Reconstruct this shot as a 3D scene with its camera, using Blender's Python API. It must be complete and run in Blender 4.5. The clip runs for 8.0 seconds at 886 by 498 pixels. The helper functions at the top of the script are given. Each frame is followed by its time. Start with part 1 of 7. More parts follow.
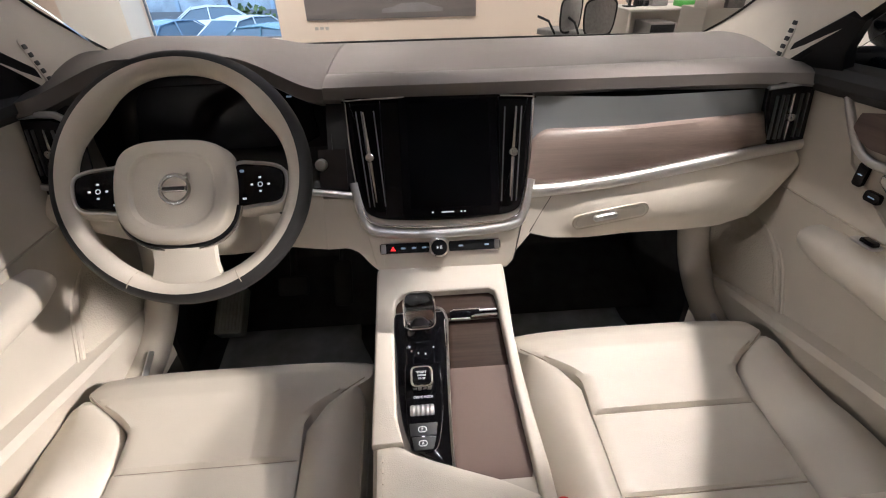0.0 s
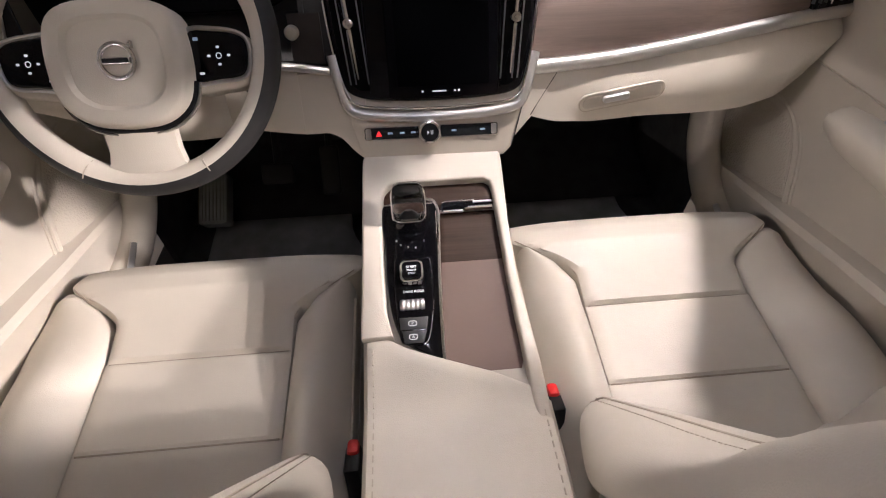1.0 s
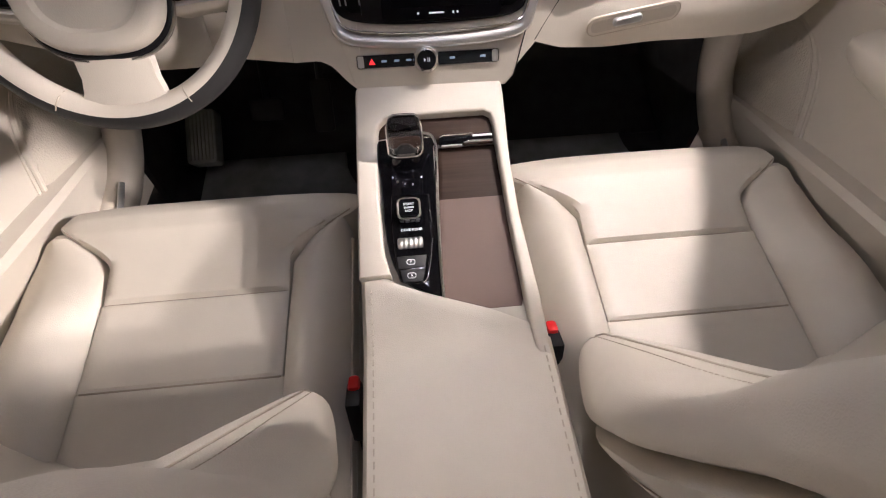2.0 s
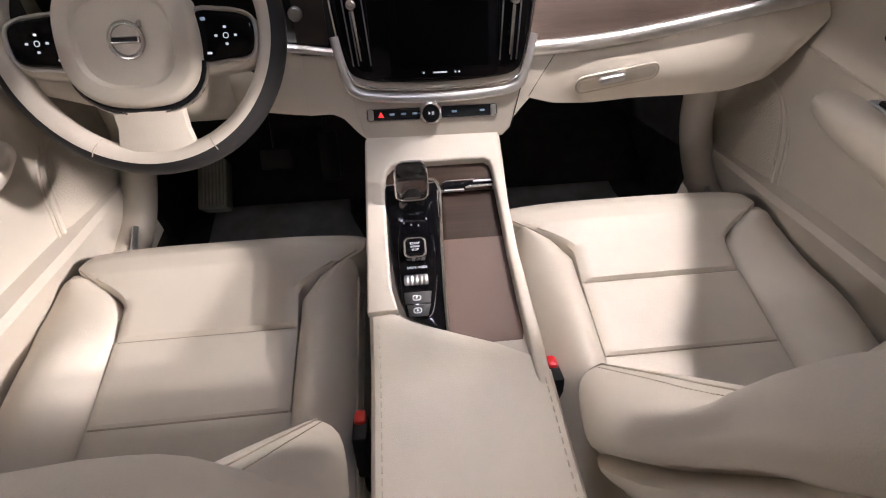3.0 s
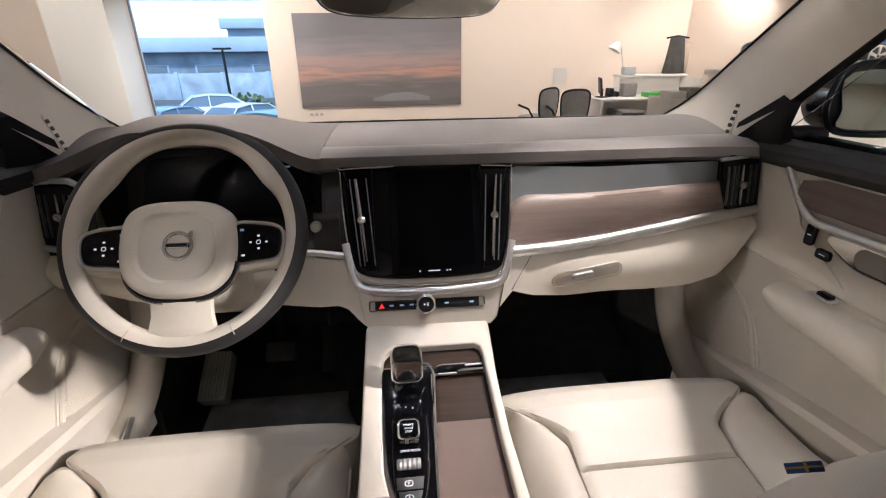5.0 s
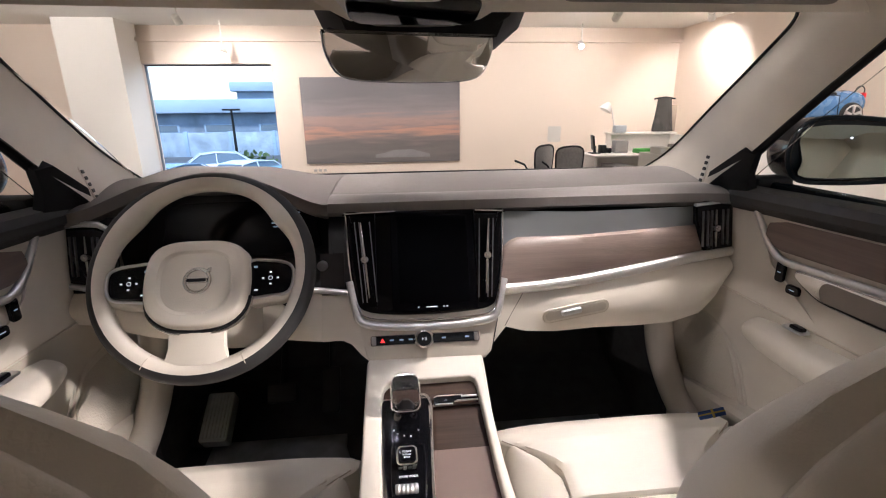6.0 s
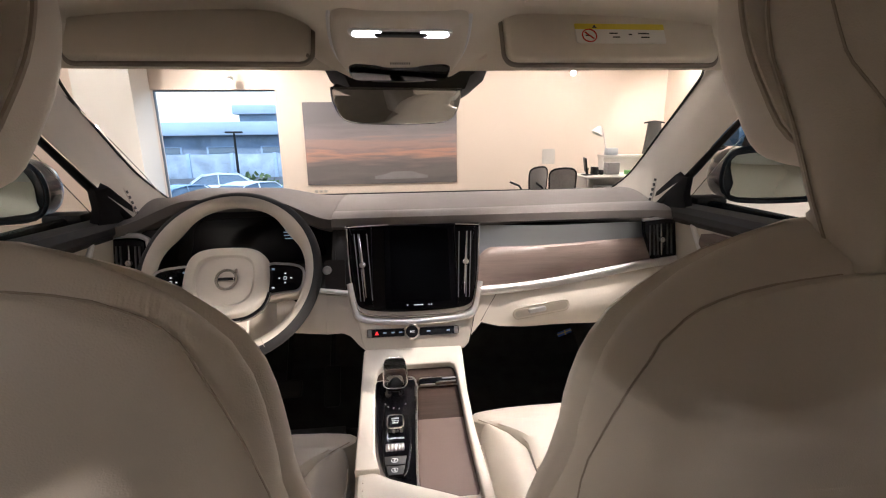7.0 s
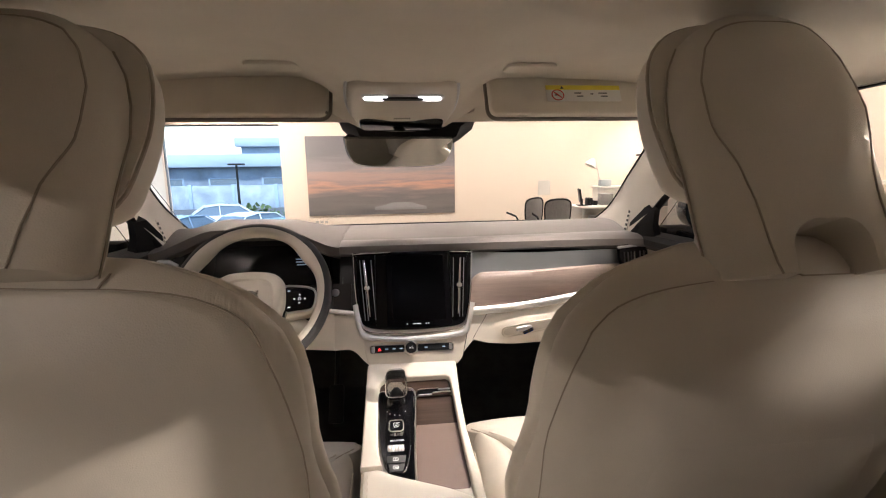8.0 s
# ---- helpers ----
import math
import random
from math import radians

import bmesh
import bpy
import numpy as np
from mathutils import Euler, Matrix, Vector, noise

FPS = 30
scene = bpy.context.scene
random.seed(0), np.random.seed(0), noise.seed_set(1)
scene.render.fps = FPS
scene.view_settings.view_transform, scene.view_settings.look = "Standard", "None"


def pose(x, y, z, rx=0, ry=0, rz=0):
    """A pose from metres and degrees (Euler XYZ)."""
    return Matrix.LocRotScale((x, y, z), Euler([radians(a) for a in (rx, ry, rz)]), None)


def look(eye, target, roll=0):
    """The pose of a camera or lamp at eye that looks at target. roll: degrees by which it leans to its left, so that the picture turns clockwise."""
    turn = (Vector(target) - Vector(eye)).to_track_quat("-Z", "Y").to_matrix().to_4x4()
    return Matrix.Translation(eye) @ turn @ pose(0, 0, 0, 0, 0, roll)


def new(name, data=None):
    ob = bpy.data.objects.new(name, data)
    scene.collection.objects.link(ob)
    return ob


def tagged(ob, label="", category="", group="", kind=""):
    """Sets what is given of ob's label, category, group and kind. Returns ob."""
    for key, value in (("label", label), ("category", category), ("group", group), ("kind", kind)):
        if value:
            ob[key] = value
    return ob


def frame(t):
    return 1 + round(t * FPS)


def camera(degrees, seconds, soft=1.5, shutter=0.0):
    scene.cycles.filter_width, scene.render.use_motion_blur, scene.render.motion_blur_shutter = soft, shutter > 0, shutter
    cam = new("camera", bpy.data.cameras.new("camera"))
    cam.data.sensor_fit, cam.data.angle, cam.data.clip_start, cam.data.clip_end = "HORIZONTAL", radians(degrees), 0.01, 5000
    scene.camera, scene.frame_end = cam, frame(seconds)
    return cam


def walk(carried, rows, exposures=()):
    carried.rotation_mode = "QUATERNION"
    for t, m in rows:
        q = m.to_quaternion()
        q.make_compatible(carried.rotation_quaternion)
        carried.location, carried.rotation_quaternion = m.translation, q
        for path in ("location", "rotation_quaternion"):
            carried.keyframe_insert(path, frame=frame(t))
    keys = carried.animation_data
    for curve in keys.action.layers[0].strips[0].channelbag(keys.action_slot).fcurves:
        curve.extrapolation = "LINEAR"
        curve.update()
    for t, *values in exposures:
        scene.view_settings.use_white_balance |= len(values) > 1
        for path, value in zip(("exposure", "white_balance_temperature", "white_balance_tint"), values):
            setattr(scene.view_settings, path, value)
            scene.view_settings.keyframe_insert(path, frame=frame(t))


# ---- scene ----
cam = camera(87.7, 8.0, soft=1.1)
PATH = [
    (0, (-0.047, 0.045, 1.227), (0.068, 1.728, 0.154), -1.2),
    (0.5, (-0.038, 0.076, 1.23), (0.061, 1.604, -0.056), -1.4),
    (1, (-0.037, 0.091, 1.199), (0.066, 1.462, -0.253), -0.9),
    (1.5, (-0.033, 0.102, 1.184), (0.058, 1.325, -0.396), -1.1),
    (1.7, (-0.034, 0.102, 1.176), (0.053, 1.278, -0.439), -1.2),
    (2.8, (-0.052, 0.071, 1.198), (0.076, 1.356, -0.329), -0.2),
    (3, (-0.054, 0.063, 1.199), (0.078, 1.405, -0.278), -0.3),
    (3.5, (-0.052, 0.043, 1.201), (0.098, 1.528, -0.13), -0.3),
    (4, (-0.052, 0.028, 1.215), (0.116, 1.654, 0.062), -0.3),
    (4.5, (-0.05, 0.009, 1.219), (0.128, 1.744, 0.24), -0.3),
    (5, (-0.049, -0.01, 1.219), (0.135, 1.822, 0.437), -0.6),
    (5.2, (-0.049, -0.013, 1.215), (0.139, 1.846, 0.501), -0.5),
    (6.3, (-0.054, -0.13, 1.217), (0.143, 1.785, 0.676), -0.7),
    (6.5, (-0.056, -0.166, 1.229), (0.143, 1.753, 0.701), -0.6),
    (7, (-0.036, -0.264, 1.235), (0.165, 1.668, 0.757), -0.7),
    (7.5, (-0.028, -0.335, 1.243), (0.176, 1.606, 0.808), -0.7),
    (8, (-0.042, -0.398, 1.253), (0.168, 1.559, 0.902), -0.8),
]
EXPOSURES = ((0.0, 1.14, 5700, 9), (1.0, 1.14, 5750, 14), (3.5, 1.17, 5700, 13), (5.0, 1.21, 5650, 10), (6.5, 1.33, 5750, 13), (7.5, 1.48, 6000, 11), (8.0, 1.60, 6100, 11))
walk(cam, [(t, look(eye, target, roll)) for t, eye, target, roll in PATH], EXPOSURES)

# ---- lights ----
SPOT_COLOUR, SPOT_CONE = (1.0, 0.85, 0.71), 130
CAR_SPOTS = [
    ((0.88, 0.93, 2.60), (0.215, 0.60, 0.6), 96, 18, 0.12),
    ((4.0, -0.9, 2.60), (-0.57, 0.30, 0.6), 480, 11, 0.15),
    ((3.5, -0.75, 2.60), (-0.54, 0.30, 0.6), 280, 12.5, 0.2),
    # from here on, unseen fill lamps added for armrest, door, seat backs and dash
    ((3.0, -0.6, 2.60), (-0.02, 0.22, 0.7), 100, 16, 0.4),
    ((-4.0, -1.0, 2.60), (0.69, 0.46, 0.86), 75, 10, 0.5),
    ((-4.0, -5.5, 2.60), (-0.42, -0.10, 1.02), 115, 8, 0.5),
    ((0.1, 2.10, 2.60), (0.0, 0.08, 0.65), 85, 12, 0.4),
    ((-0.35, 1.25, 2.60), (-0.35, 1.12, 1.04), 64, 26),
    ((0.12, 1.25, 2.60), (0.12, 1.16, 1.04), 48, 24),
    ((0.58, 1.25, 2.60), (0.55, 1.16, 1.04), 48, 24),
    ((0.1, -2.6, 2.60), (0.1, -1.8, 0.6), 26),
    ((2.2, -2.2, 2.60), (1.0, -1.0, 0.6), 8),
    ((-1.9, -2.4, 2.60), (-1.2, -1.6, 0.6), 10),
    ((-4.2, -0.3, 2.60), (-0.6, 0.4, 0.9), 18),
]
WALL_SPOTS = [
    # unseen narrow lamp added to throw one bright strip on the passenger backrest
    ((5.0, -6.0, 2.50), (0.43, -0.006, 1.072), 420, 0.8, 0.3),
    ((-3.0, 7.4, 2.50), (-2.6, 9.0, 0.7), 98),
    ((3.2, 6.9, 2.50), (3.0, 9.0, 0.6), 68),
    ((0.2, 6.6, 2.60), (0.2, 9.0, 0.6), 76),
    ((5.0, 7.4, 2.60), (5.45, 7.9, 1.6), 60),
    ((3.38, 8.60, 2.36), (2.6, 5.5, 0.0), 12),
    ((-2.83, 8.60, 2.21), (-2.6, 5.5, 0.0), 12),
    ((4.0, 2.8, 2.60), (5.2, 4.2, 1.2), 110),
    ((-5.2, 5.8, 2.60), (-5.0, 8.4, 1.0), 80),
    ((-4.8, 2.5, 2.60), (-6.0, 2.5, 0.6), 110),
    ((3.0, -4.0, 2.60), (3.2, -5.0, 0.0), 110),
    ((-2.5, -5.0, 2.60), (-2.5, -6.0, 0.0), 110),
]
READING_WATTS = 0.3
MIRROR_YAW = 0.20

# ---- world, sun, exposure ----
world = bpy.data.worlds.new("world")
scene.world = world
world.use_nodes = True
wn = world.node_tree
sky = wn.nodes.new("ShaderNodeTexSky")
sky.sky_type, sky.sun_disc = "NISHITA", False
sky.sun_elevation, sky.sun_rotation = radians(38), radians(200)
sky.air_density, sky.dust_density, sky.ozone_density = 1.2, 0.4, 3.0
wn.nodes["Background"].inputs[1].default_value = 0.15
wn.links.new(sky.outputs[0], wn.nodes["Background"].inputs[0])
sun = new("sun", bpy.data.lights.new("sun", "SUN"))
sun.data.energy, sun.data.angle, sun.data.color = 2.6, radians(8), (1, 0.97, 0.92)
sun.matrix_world = look((0, 60, 60), (0, 100, 0))


# ---- materials ----
def material(name, rgb, rough=0.5, metal=0.0, **more):
    m = bpy.data.materials.new(name)
    m.use_nodes = True
    b = m.node_tree.nodes["Principled BSDF"]
    b.inputs["Base Color"].default_value = (*rgb, 1)
    b.inputs["Roughness"].default_value = rough
    b.inputs["Metallic"].default_value = metal
    for k, v in more.items():
        b.inputs[k.replace("_", " ")].default_value = v
    return m


def bsdf(m):
    return m.node_tree.nodes["Principled BSDF"]


def link(m, a, b):
    m.node_tree.links.new(a, b)


def coords(m, scale=(1, 1, 1)):
    n = m.node_tree.nodes
    tc, mp = n.new("ShaderNodeTexCoord"), n.new("ShaderNodeMapping")
    mp.inputs["Scale"].default_value = scale
    link(m, tc.outputs["Object"], mp.inputs["Vector"])
    return mp.outputs[0]


def tint(m, vec, scale, dark, light, detail=4.0, lo=0.3, hi=0.7, kind="noise"):
    """Base colour that drifts between two tones."""
    n = m.node_tree.nodes
    t = n.new("ShaderNodeTexNoise")
    t.inputs["Scale"].default_value, t.inputs["Detail"].default_value = scale, detail
    link(m, vec, t.inputs["Vector"])
    r = n.new("ShaderNodeValToRGB")
    r.color_ramp.elements[0].position, r.color_ramp.elements[1].position = lo, hi
    r.color_ramp.elements[0].color, r.color_ramp.elements[1].color = (*dark, 1), (*light, 1)
    link(m, t.outputs[0], r.inputs[0])
    link(m, r.outputs[0], bsdf(m).inputs["Base Color"])
    return r


def relief(m, heights, strength, distance):
    n = m.node_tree.nodes
    b = n.new("ShaderNodeBump")
    b.inputs["Strength"].default_value, b.inputs["Distance"].default_value = strength, distance
    link(m, heights, b.inputs["Height"])
    link(m, b.outputs[0], bsdf(m).inputs["Normal"])


def leather(name, rgb, rough=0.45, grain=420.0, strength=0.25, spread=0.06):
    m = material(name, rgb, rough)
    v = coords(m)
    tint(m, v, 7.0, tuple(c * (1 - spread) for c in rgb), tuple(min(1, c * (1 + spread)) for c in rgb))
    n = m.node_tree.nodes
    vo, no, mx = n.new("ShaderNodeTexVoronoi"), n.new("ShaderNodeTexNoise"), n.new("ShaderNodeMath")
    vo.feature = "DISTANCE_TO_EDGE"
    vo.inputs["Scale"].default_value = grain
    no.inputs["Scale"].default_value, no.inputs["Detail"].default_value = 38.0, 6.0
    link(m, v, vo.inputs["Vector"]), link(m, v, no.inputs["Vector"])
    mx.operation = "MULTIPLY_ADD"
    link(m, no.outputs[0], mx.inputs[0])
    mx.inputs[1].default_value = 2.2
    link(m, vo.outputs["Distance"], mx.inputs[2])
    relief(m, mx.outputs[0], strength, 0.0012)
    return m


def wood(name, dark, light, along, rough=0.45):
    m = material(name, light, rough)
    s = [55.0, 55.0, 55.0]
    s[along] = 2.2
    v = coords(m, s)
    r = tint(m, v, 1.6, dark, light, 8.0, 0.28, 0.72)
    n = m.node_tree.nodes
    fine = n.new("ShaderNodeTexNoise")
    s2 = [520.0, 520.0, 520.0]
    s2[along] = 9.0
    link(m, coords(m, s2), fine.inputs["Vector"])
    fine.inputs["Scale"].default_value = 1.0
    mix = n.new("ShaderNodeMixRGB")
    mix.blend_type = "MULTIPLY"
    mix.inputs[0].default_value = 0.25
    link(m, r.outputs[0], mix.inputs[1]), link(m, fine.outputs["Fac"], mix.inputs[2])
    link(m, mix.outputs[0], bsdf(m).inputs["Base Color"])
    relief(m, fine.outputs["Fac"], 0.2, 0.0006)
    return m


def rough_noise(m, scale, lo, hi):
    n = m.node_tree.nodes
    t, r = n.new("ShaderNodeTexNoise"), n.new("ShaderNodeMapRange")
    t.inputs["Scale"].default_value, t.inputs["Detail"].default_value = scale, 5.0
    link(m, coords(m), t.inputs["Vector"])
    r.inputs["To Min"].default_value, r.inputs["To Max"].default_value = lo, hi
    link(m, t.outputs[0], r.inputs[0]), link(m, r.outputs[0], bsdf(m).inputs["Roughness"])
    return m


def plain(name, rgb, rough=0.6, spread=0.08, scale=4.0, bump=0.0, grain=150.0, metal=0.0):
    m = material(name, rgb, rough, metal)
    v = coords(m)
    tint(m, v, scale, tuple(c * (1 - spread) for c in rgb), tuple(min(1, c * (1 + spread)) for c in rgb))
    if bump:
        t = m.node_tree.nodes.new("ShaderNodeTexNoise")
        t.inputs["Scale"].default_value, t.inputs["Detail"].default_value = grain, 5.0
        link(m, v, t.inputs["Vector"])
        relief(m, t.outputs[0], bump, 0.002)
    return m


def glow(name, rgb, strength):
    m = material(name, rgb, 0.4)
    bsdf(m).inputs["Emission Color"].default_value = (*rgb, 1)
    bsdf(m).inputs["Emission Strength"].default_value = strength
    return m


CREAM = leather("cream_leather", (0.635, 0.582, 0.505))
CREAM_PLASTIC = leather("cream_soft_trim", (0.515, 0.47, 0.405), 0.5, 900.0, 0.12)
SEAM = plain("cream_thread", (0.50, 0.44, 0.36), 0.7)
TAUPE = leather("taupe_hood_leather", (0.128, 0.113, 0.106), 0.55, 500.0, 0.3)
TAUPE_TOP = leather("taupe_dash_leather", (0.160, 0.143, 0.136), 0.5, 500.0, 0.3)
CHARCOAL = leather("charcoal_soft_trim", (0.022, 0.021, 0.021), 0.55, 700.0, 0.2)
CARPET = plain("black_carpet", (0.032, 0.032, 0.034), 0.95, 0.3, 20.0, 0.8, 500.0)
RUBBER = plain("dark_grey_rubber", (0.24, 0.25, 0.25), 0.7, 0.2, 12.0, 0.2)
HEADLINER = plain("headliner_fabric", (0.67, 0.615, 0.53), 0.95, 0.05, 9.0, 0.35, 900.0)
WOOD_X = wood("light_walnut_veneer", (0.225, 0.168, 0.142), (0.290, 0.220, 0.188), 0, 0.42)
WOOD_Y = wood("walnut_tambour", (0.028, 0.016, 0.011), (0.056, 0.033, 0.023), 0, 0.45)
bsdf(WOOD_Y).inputs["Specular IOR Level"].default_value = 0.12
CHROME = rough_noise(material("satin_chrome", (0.82, 0.81, 0.80), 0.15, 1.0), 30.0, 0.08, 0.22)
SATIN = rough_noise(material("satin_bright_trim", (0.74, 0.73, 0.72), 0.36, 1.0), 6.0, 0.34, 0.40)
BADGE = rough_noise(material("badge_metal", (0.62, 0.61, 0.60), 0.2, 1.0), 40.0, 0.15, 0.25)
DARK_METAL = rough_noise(material("dark_vent_metal", (0.34, 0.34, 0.345), 0.3, 1.0), 60.0, 0.25, 0.38)
SILVER = rough_noise(material("brushed_silver", (0.66, 0.66, 0.67), 0.3, 1.0), 60.0, 0.25, 0.38)
PANEL = rough_noise(material("grey_satin_panel", (0.30, 0.32, 0.335), 0.38, 0.5), 40.0, 0.3, 0.42)
FILM = plain("matt_brown_film", (0.125, 0.080, 0.064), 0.6, 0.06, 6.0, 0.05)
PIANO = rough_noise(material("piano_black", (0.003, 0.003, 0.004), 0.08), 25.0, 0.05, 0.11)
STRIP = rough_noise(material("blue_grey_gloss", (0.010, 0.013, 0.018), 0.2), 25.0, 0.15, 0.25)
SCREEN = material("dark_screen_glass", (0.002, 0.002, 0.003), 0.25, 0.0, Specular_IOR_Level=0.12)
BLACK = plain("black_plastic", (0.007, 0.007, 0.008), 0.45, 0.2, 30.0)
bsdf(BLACK).inputs["Specular IOR Level"].default_value = 0.25
bsdf(CHARCOAL).inputs["Specular IOR Level"].default_value = 0.4
bsdf(PIANO).inputs["Specular IOR Level"].default_value = 0.3
# vent black, also used for the painted shade under the dashboard lip
VENT_AND_SHADE_DARK = material("vent_and_shade_black", (0.002, 0.002, 0.002), 0.5, 0.0, Specular_IOR_Level=0.06)
BUTTON = plain("dark_push_button", (0.018, 0.018, 0.019), 0.5, 0.1, 30.0)
CRYSTAL = material("crystal", (0.95, 0.93, 0.92), 0.03, 0.0, Transmission_Weight=1.0, IOR=1.5)
GLASS = material("pane_glass", (0.97, 0.99, 0.98), 0.0, 0.0, Transmission_Weight=1.0, IOR=1.05)
MIRROR = material("mirror_glass", (0.80, 0.82, 0.82), 0.01, 1.0)
RED = material("red_plastic", (0.55, 0.01, 0.012), 0.35)
RED_GLOW = glow("red_symbol", (0.9, 0.03, 0.03), 0.6)
WHITE_MARK = glow("white_symbol", (0.75, 0.75, 0.75), 0.25)
DIM_MARK = glow("dim_symbol", (0.35, 0.45, 0.55), 0.12)
LAMP_LENS = glow("lit_lens", (1.0, 0.95, 1.0), 14.0)
READING_LENS = glow("reading_lens", (1.0, 0.96, 1.0), 2.5)
CAR_PAINT = rough_noise(material("dark_blue_paint", (0.018, 0.026, 0.035), 0.12, 0.3), 20.0, 0.08, 0.15)
WALL = plain("cream_wall_paint", (0.78, 0.67, 0.575), 0.85, 0.02, 0.8, 0.1, 300.0)
WHITE_PAINT = plain("white_paint", (0.82, 0.79, 0.74), 0.7, 0.03, 1.2, 0.08, 250.0)
FLOOR_TILE = plain("pale_floor_tile", (0.45, 0.43, 0.40), 0.25, 0.08, 2.0)


# ---- shape helpers ----
WORLDS = {}


def thing(name, at, label, category, group="", kind=""):
    ob = new(name)
    ob.empty_display_size = 0.05
    ob.matrix_basis = Matrix.Translation(at)
    WORLDS[ob] = Matrix.Translation(at)
    return tagged(ob, label, category, group, kind)


def part(name, bm, mat, parent=None, label="", sharp=38):
    me = bpy.data.meshes.new(name)
    for f in bm.faces:
        f.smooth = True
    bm.to_mesh(me)
    bm.free()
    me.set_sharp_from_angle(angle=radians(sharp))
    me.materials.append(mat)
    ob = new(name, me)
    if parent is not None:
        ob.parent = parent
        if parent in WORLDS:
            ob.matrix_parent_inverse = WORLDS[parent].inverted()
    if label:
        ob["label"] = label
    return ob


def step(a, b, x):
    t = min(1.0, max(0.0, (x - a) / (b - a)))
    return t * t * (3 - 2 * t)


def lerp(a, b, t):
    return a + (b - a) * t


def table(rows, x):
    """Smooth look-up in rows of (x, value)."""
    if x <= rows[0][0]:
        return rows[0][1]
    for (a, p), (b, q) in zip(rows, rows[1:]):
        if x <= b:
            return lerp(p, q, (x - a) / (b - a))
    return rows[-1][1]


def catmull(pts, n, closed=False):
    P = [Vector(p) for p in pts]
    out, m = [], len(P)
    for i in range(m if closed else m - 1):
        if closed:
            a, b, c, d = (P[(i + k) % m] for k in (-1, 0, 1, 2))
        else:
            a, b, c, d = P[max(0, i - 1)], P[i], P[i + 1], P[min(m - 1, i + 2)]
        for k in range(n):
            t = k / n
            out.append(0.5 * (2 * b + (c - a) * t + (2 * a - 5 * b + 4 * c - d) * t * t + (3 * b - a - 3 * c + d) * t ** 3))
    if not closed:
        out.append(P[-1])
    return out


def sheet(rows, ring=False, cap=False, thick=0.0):
    bm = bmesh.new()
    vs = [[bm.verts.new(p) for p in r] for r in rows]
    n = len(rows[0])
    for i in range(len(rows) - 1):
        for j in range(n if ring else n - 1):
            bm.faces.new((vs[i][j], vs[i][(j + 1) % n], vs[i + 1][(j + 1) % n], vs[i + 1][j]))
    if cap:
        bm.faces.new(vs[0][::-1]), bm.faces.new(vs[-1])
    bmesh.ops.recalc_face_normals(bm, faces=bm.faces)
    if thick:
        bmesh.ops.solidify(bm, geom=bm.faces[:], thickness=thick)
        bmesh.ops.recalc_face_normals(bm, faces=bm.faces)
    return bm


def inset(out, d):
    n, res = len(out), []
    area = sum(out[i][0] * out[(i + 1) % n][1] - out[(i + 1) % n][0] * out[i][1] for i in range(n))
    s = 1 if area > 0 else -1
    for i in range(n):
        a, b = Vector(out[i - 1][:2]), Vector(out[(i + 1) % n][:2])
        t = (b - a).normalized()
        res.append(Vector((out[i][0] - s * t.y * d, out[i][1] + s * t.x * d)))
    return res


def puffy(outline, m, depth, r=0.006, dome=0.0, steps=4, base=0.0):
    """A solid with the outline (u, v), rising along w, its upper rim rounded and its face domed."""
    rings = [(outline, base)]
    for k in range(steps + 1):
        a = math.pi / 2 * k / steps
        rings.append((inset(outline, r * (1 - math.cos(a))), depth - r + r * math.sin(a)))
    last = rings[-1][0]
    c = sum((Vector(p[:2]) for p in last), Vector((0, 0))) / len(last)
    if dome:
        for f in (0.85, 0.65, 0.4, 0.15):
            rings.append(([c + (Vector(p[:2]) - c) * f for p in last], depth + dome * (1 - f * f)))
    return sheet([[m @ Vector((p[0], p[1], w)) for p in ring] for ring, w in rings], True, True)


def rrect(w, h, r, n=4, cx=0.0, cy=0.0):
    out = []
    for sx, sy, a0 in ((1, 1, 0), (-1, 1, 90), (-1, -1, 180), (1, -1, 270)):
        for k in range(n + 1):
            a = radians(a0 + 90 * k / n)
            out.append((cx + sx * (w / 2 - r) + r * math.cos(a), cy + sy * (h / 2 - r) + r * math.sin(a)))
    return out


def tube(pts, r, sides=8, closed=False, squash=1.0):
    P = [Vector(p) for p in pts]
    n = len(P)
    rows, up = [], None
    for i in range(n):
        a = P[i - 1] if (i or closed) else P[0]
        b = P[(i + 1) % n] if (i < n - 1 or closed) else P[-1]
        t = (b - a).normalized()
        if up is None:
            up = Vector((0, 0, 1)) if abs(t.z) < 0.9 else Vector((1, 0, 0))
        up = (up - t * up.dot(t)).normalized()
        s = t.cross(up)
        rr = r[i] if isinstance(r, (list, tuple)) else r
        rows.append([P[i] + (s * math.cos(q) + up * math.sin(q) * squash) * rr for q in (2 * math.pi * k / sides for k in range(sides))])
    if closed:
        rows.append(rows[0])
        bm = sheet(rows, True)
        bmesh.ops.remove_doubles(bm, verts=bm.verts, dist=1e-6)
        return bm
    return sheet(rows, True, True)


def rbox(c, s, bev=0.004, m=None, seg=2):
    bm = bmesh.new()
    bmesh.ops.create_cube(bm, size=1.0)
    for v in bm.verts:
        v.co = Vector((v.co.x * s[0], v.co.y * s[1], v.co.z * s[2]))
    if bev:
        bmesh.ops.bevel(bm, geom=bm.edges[:], offset=bev, segments=seg, affect="EDGES", profile=0.5)
    mm = Matrix.Translation(c) if m is None else m @ Matrix.Translation(c)
    bmesh.ops.transform(bm, matrix=mm, verts=bm.verts)
    return bm


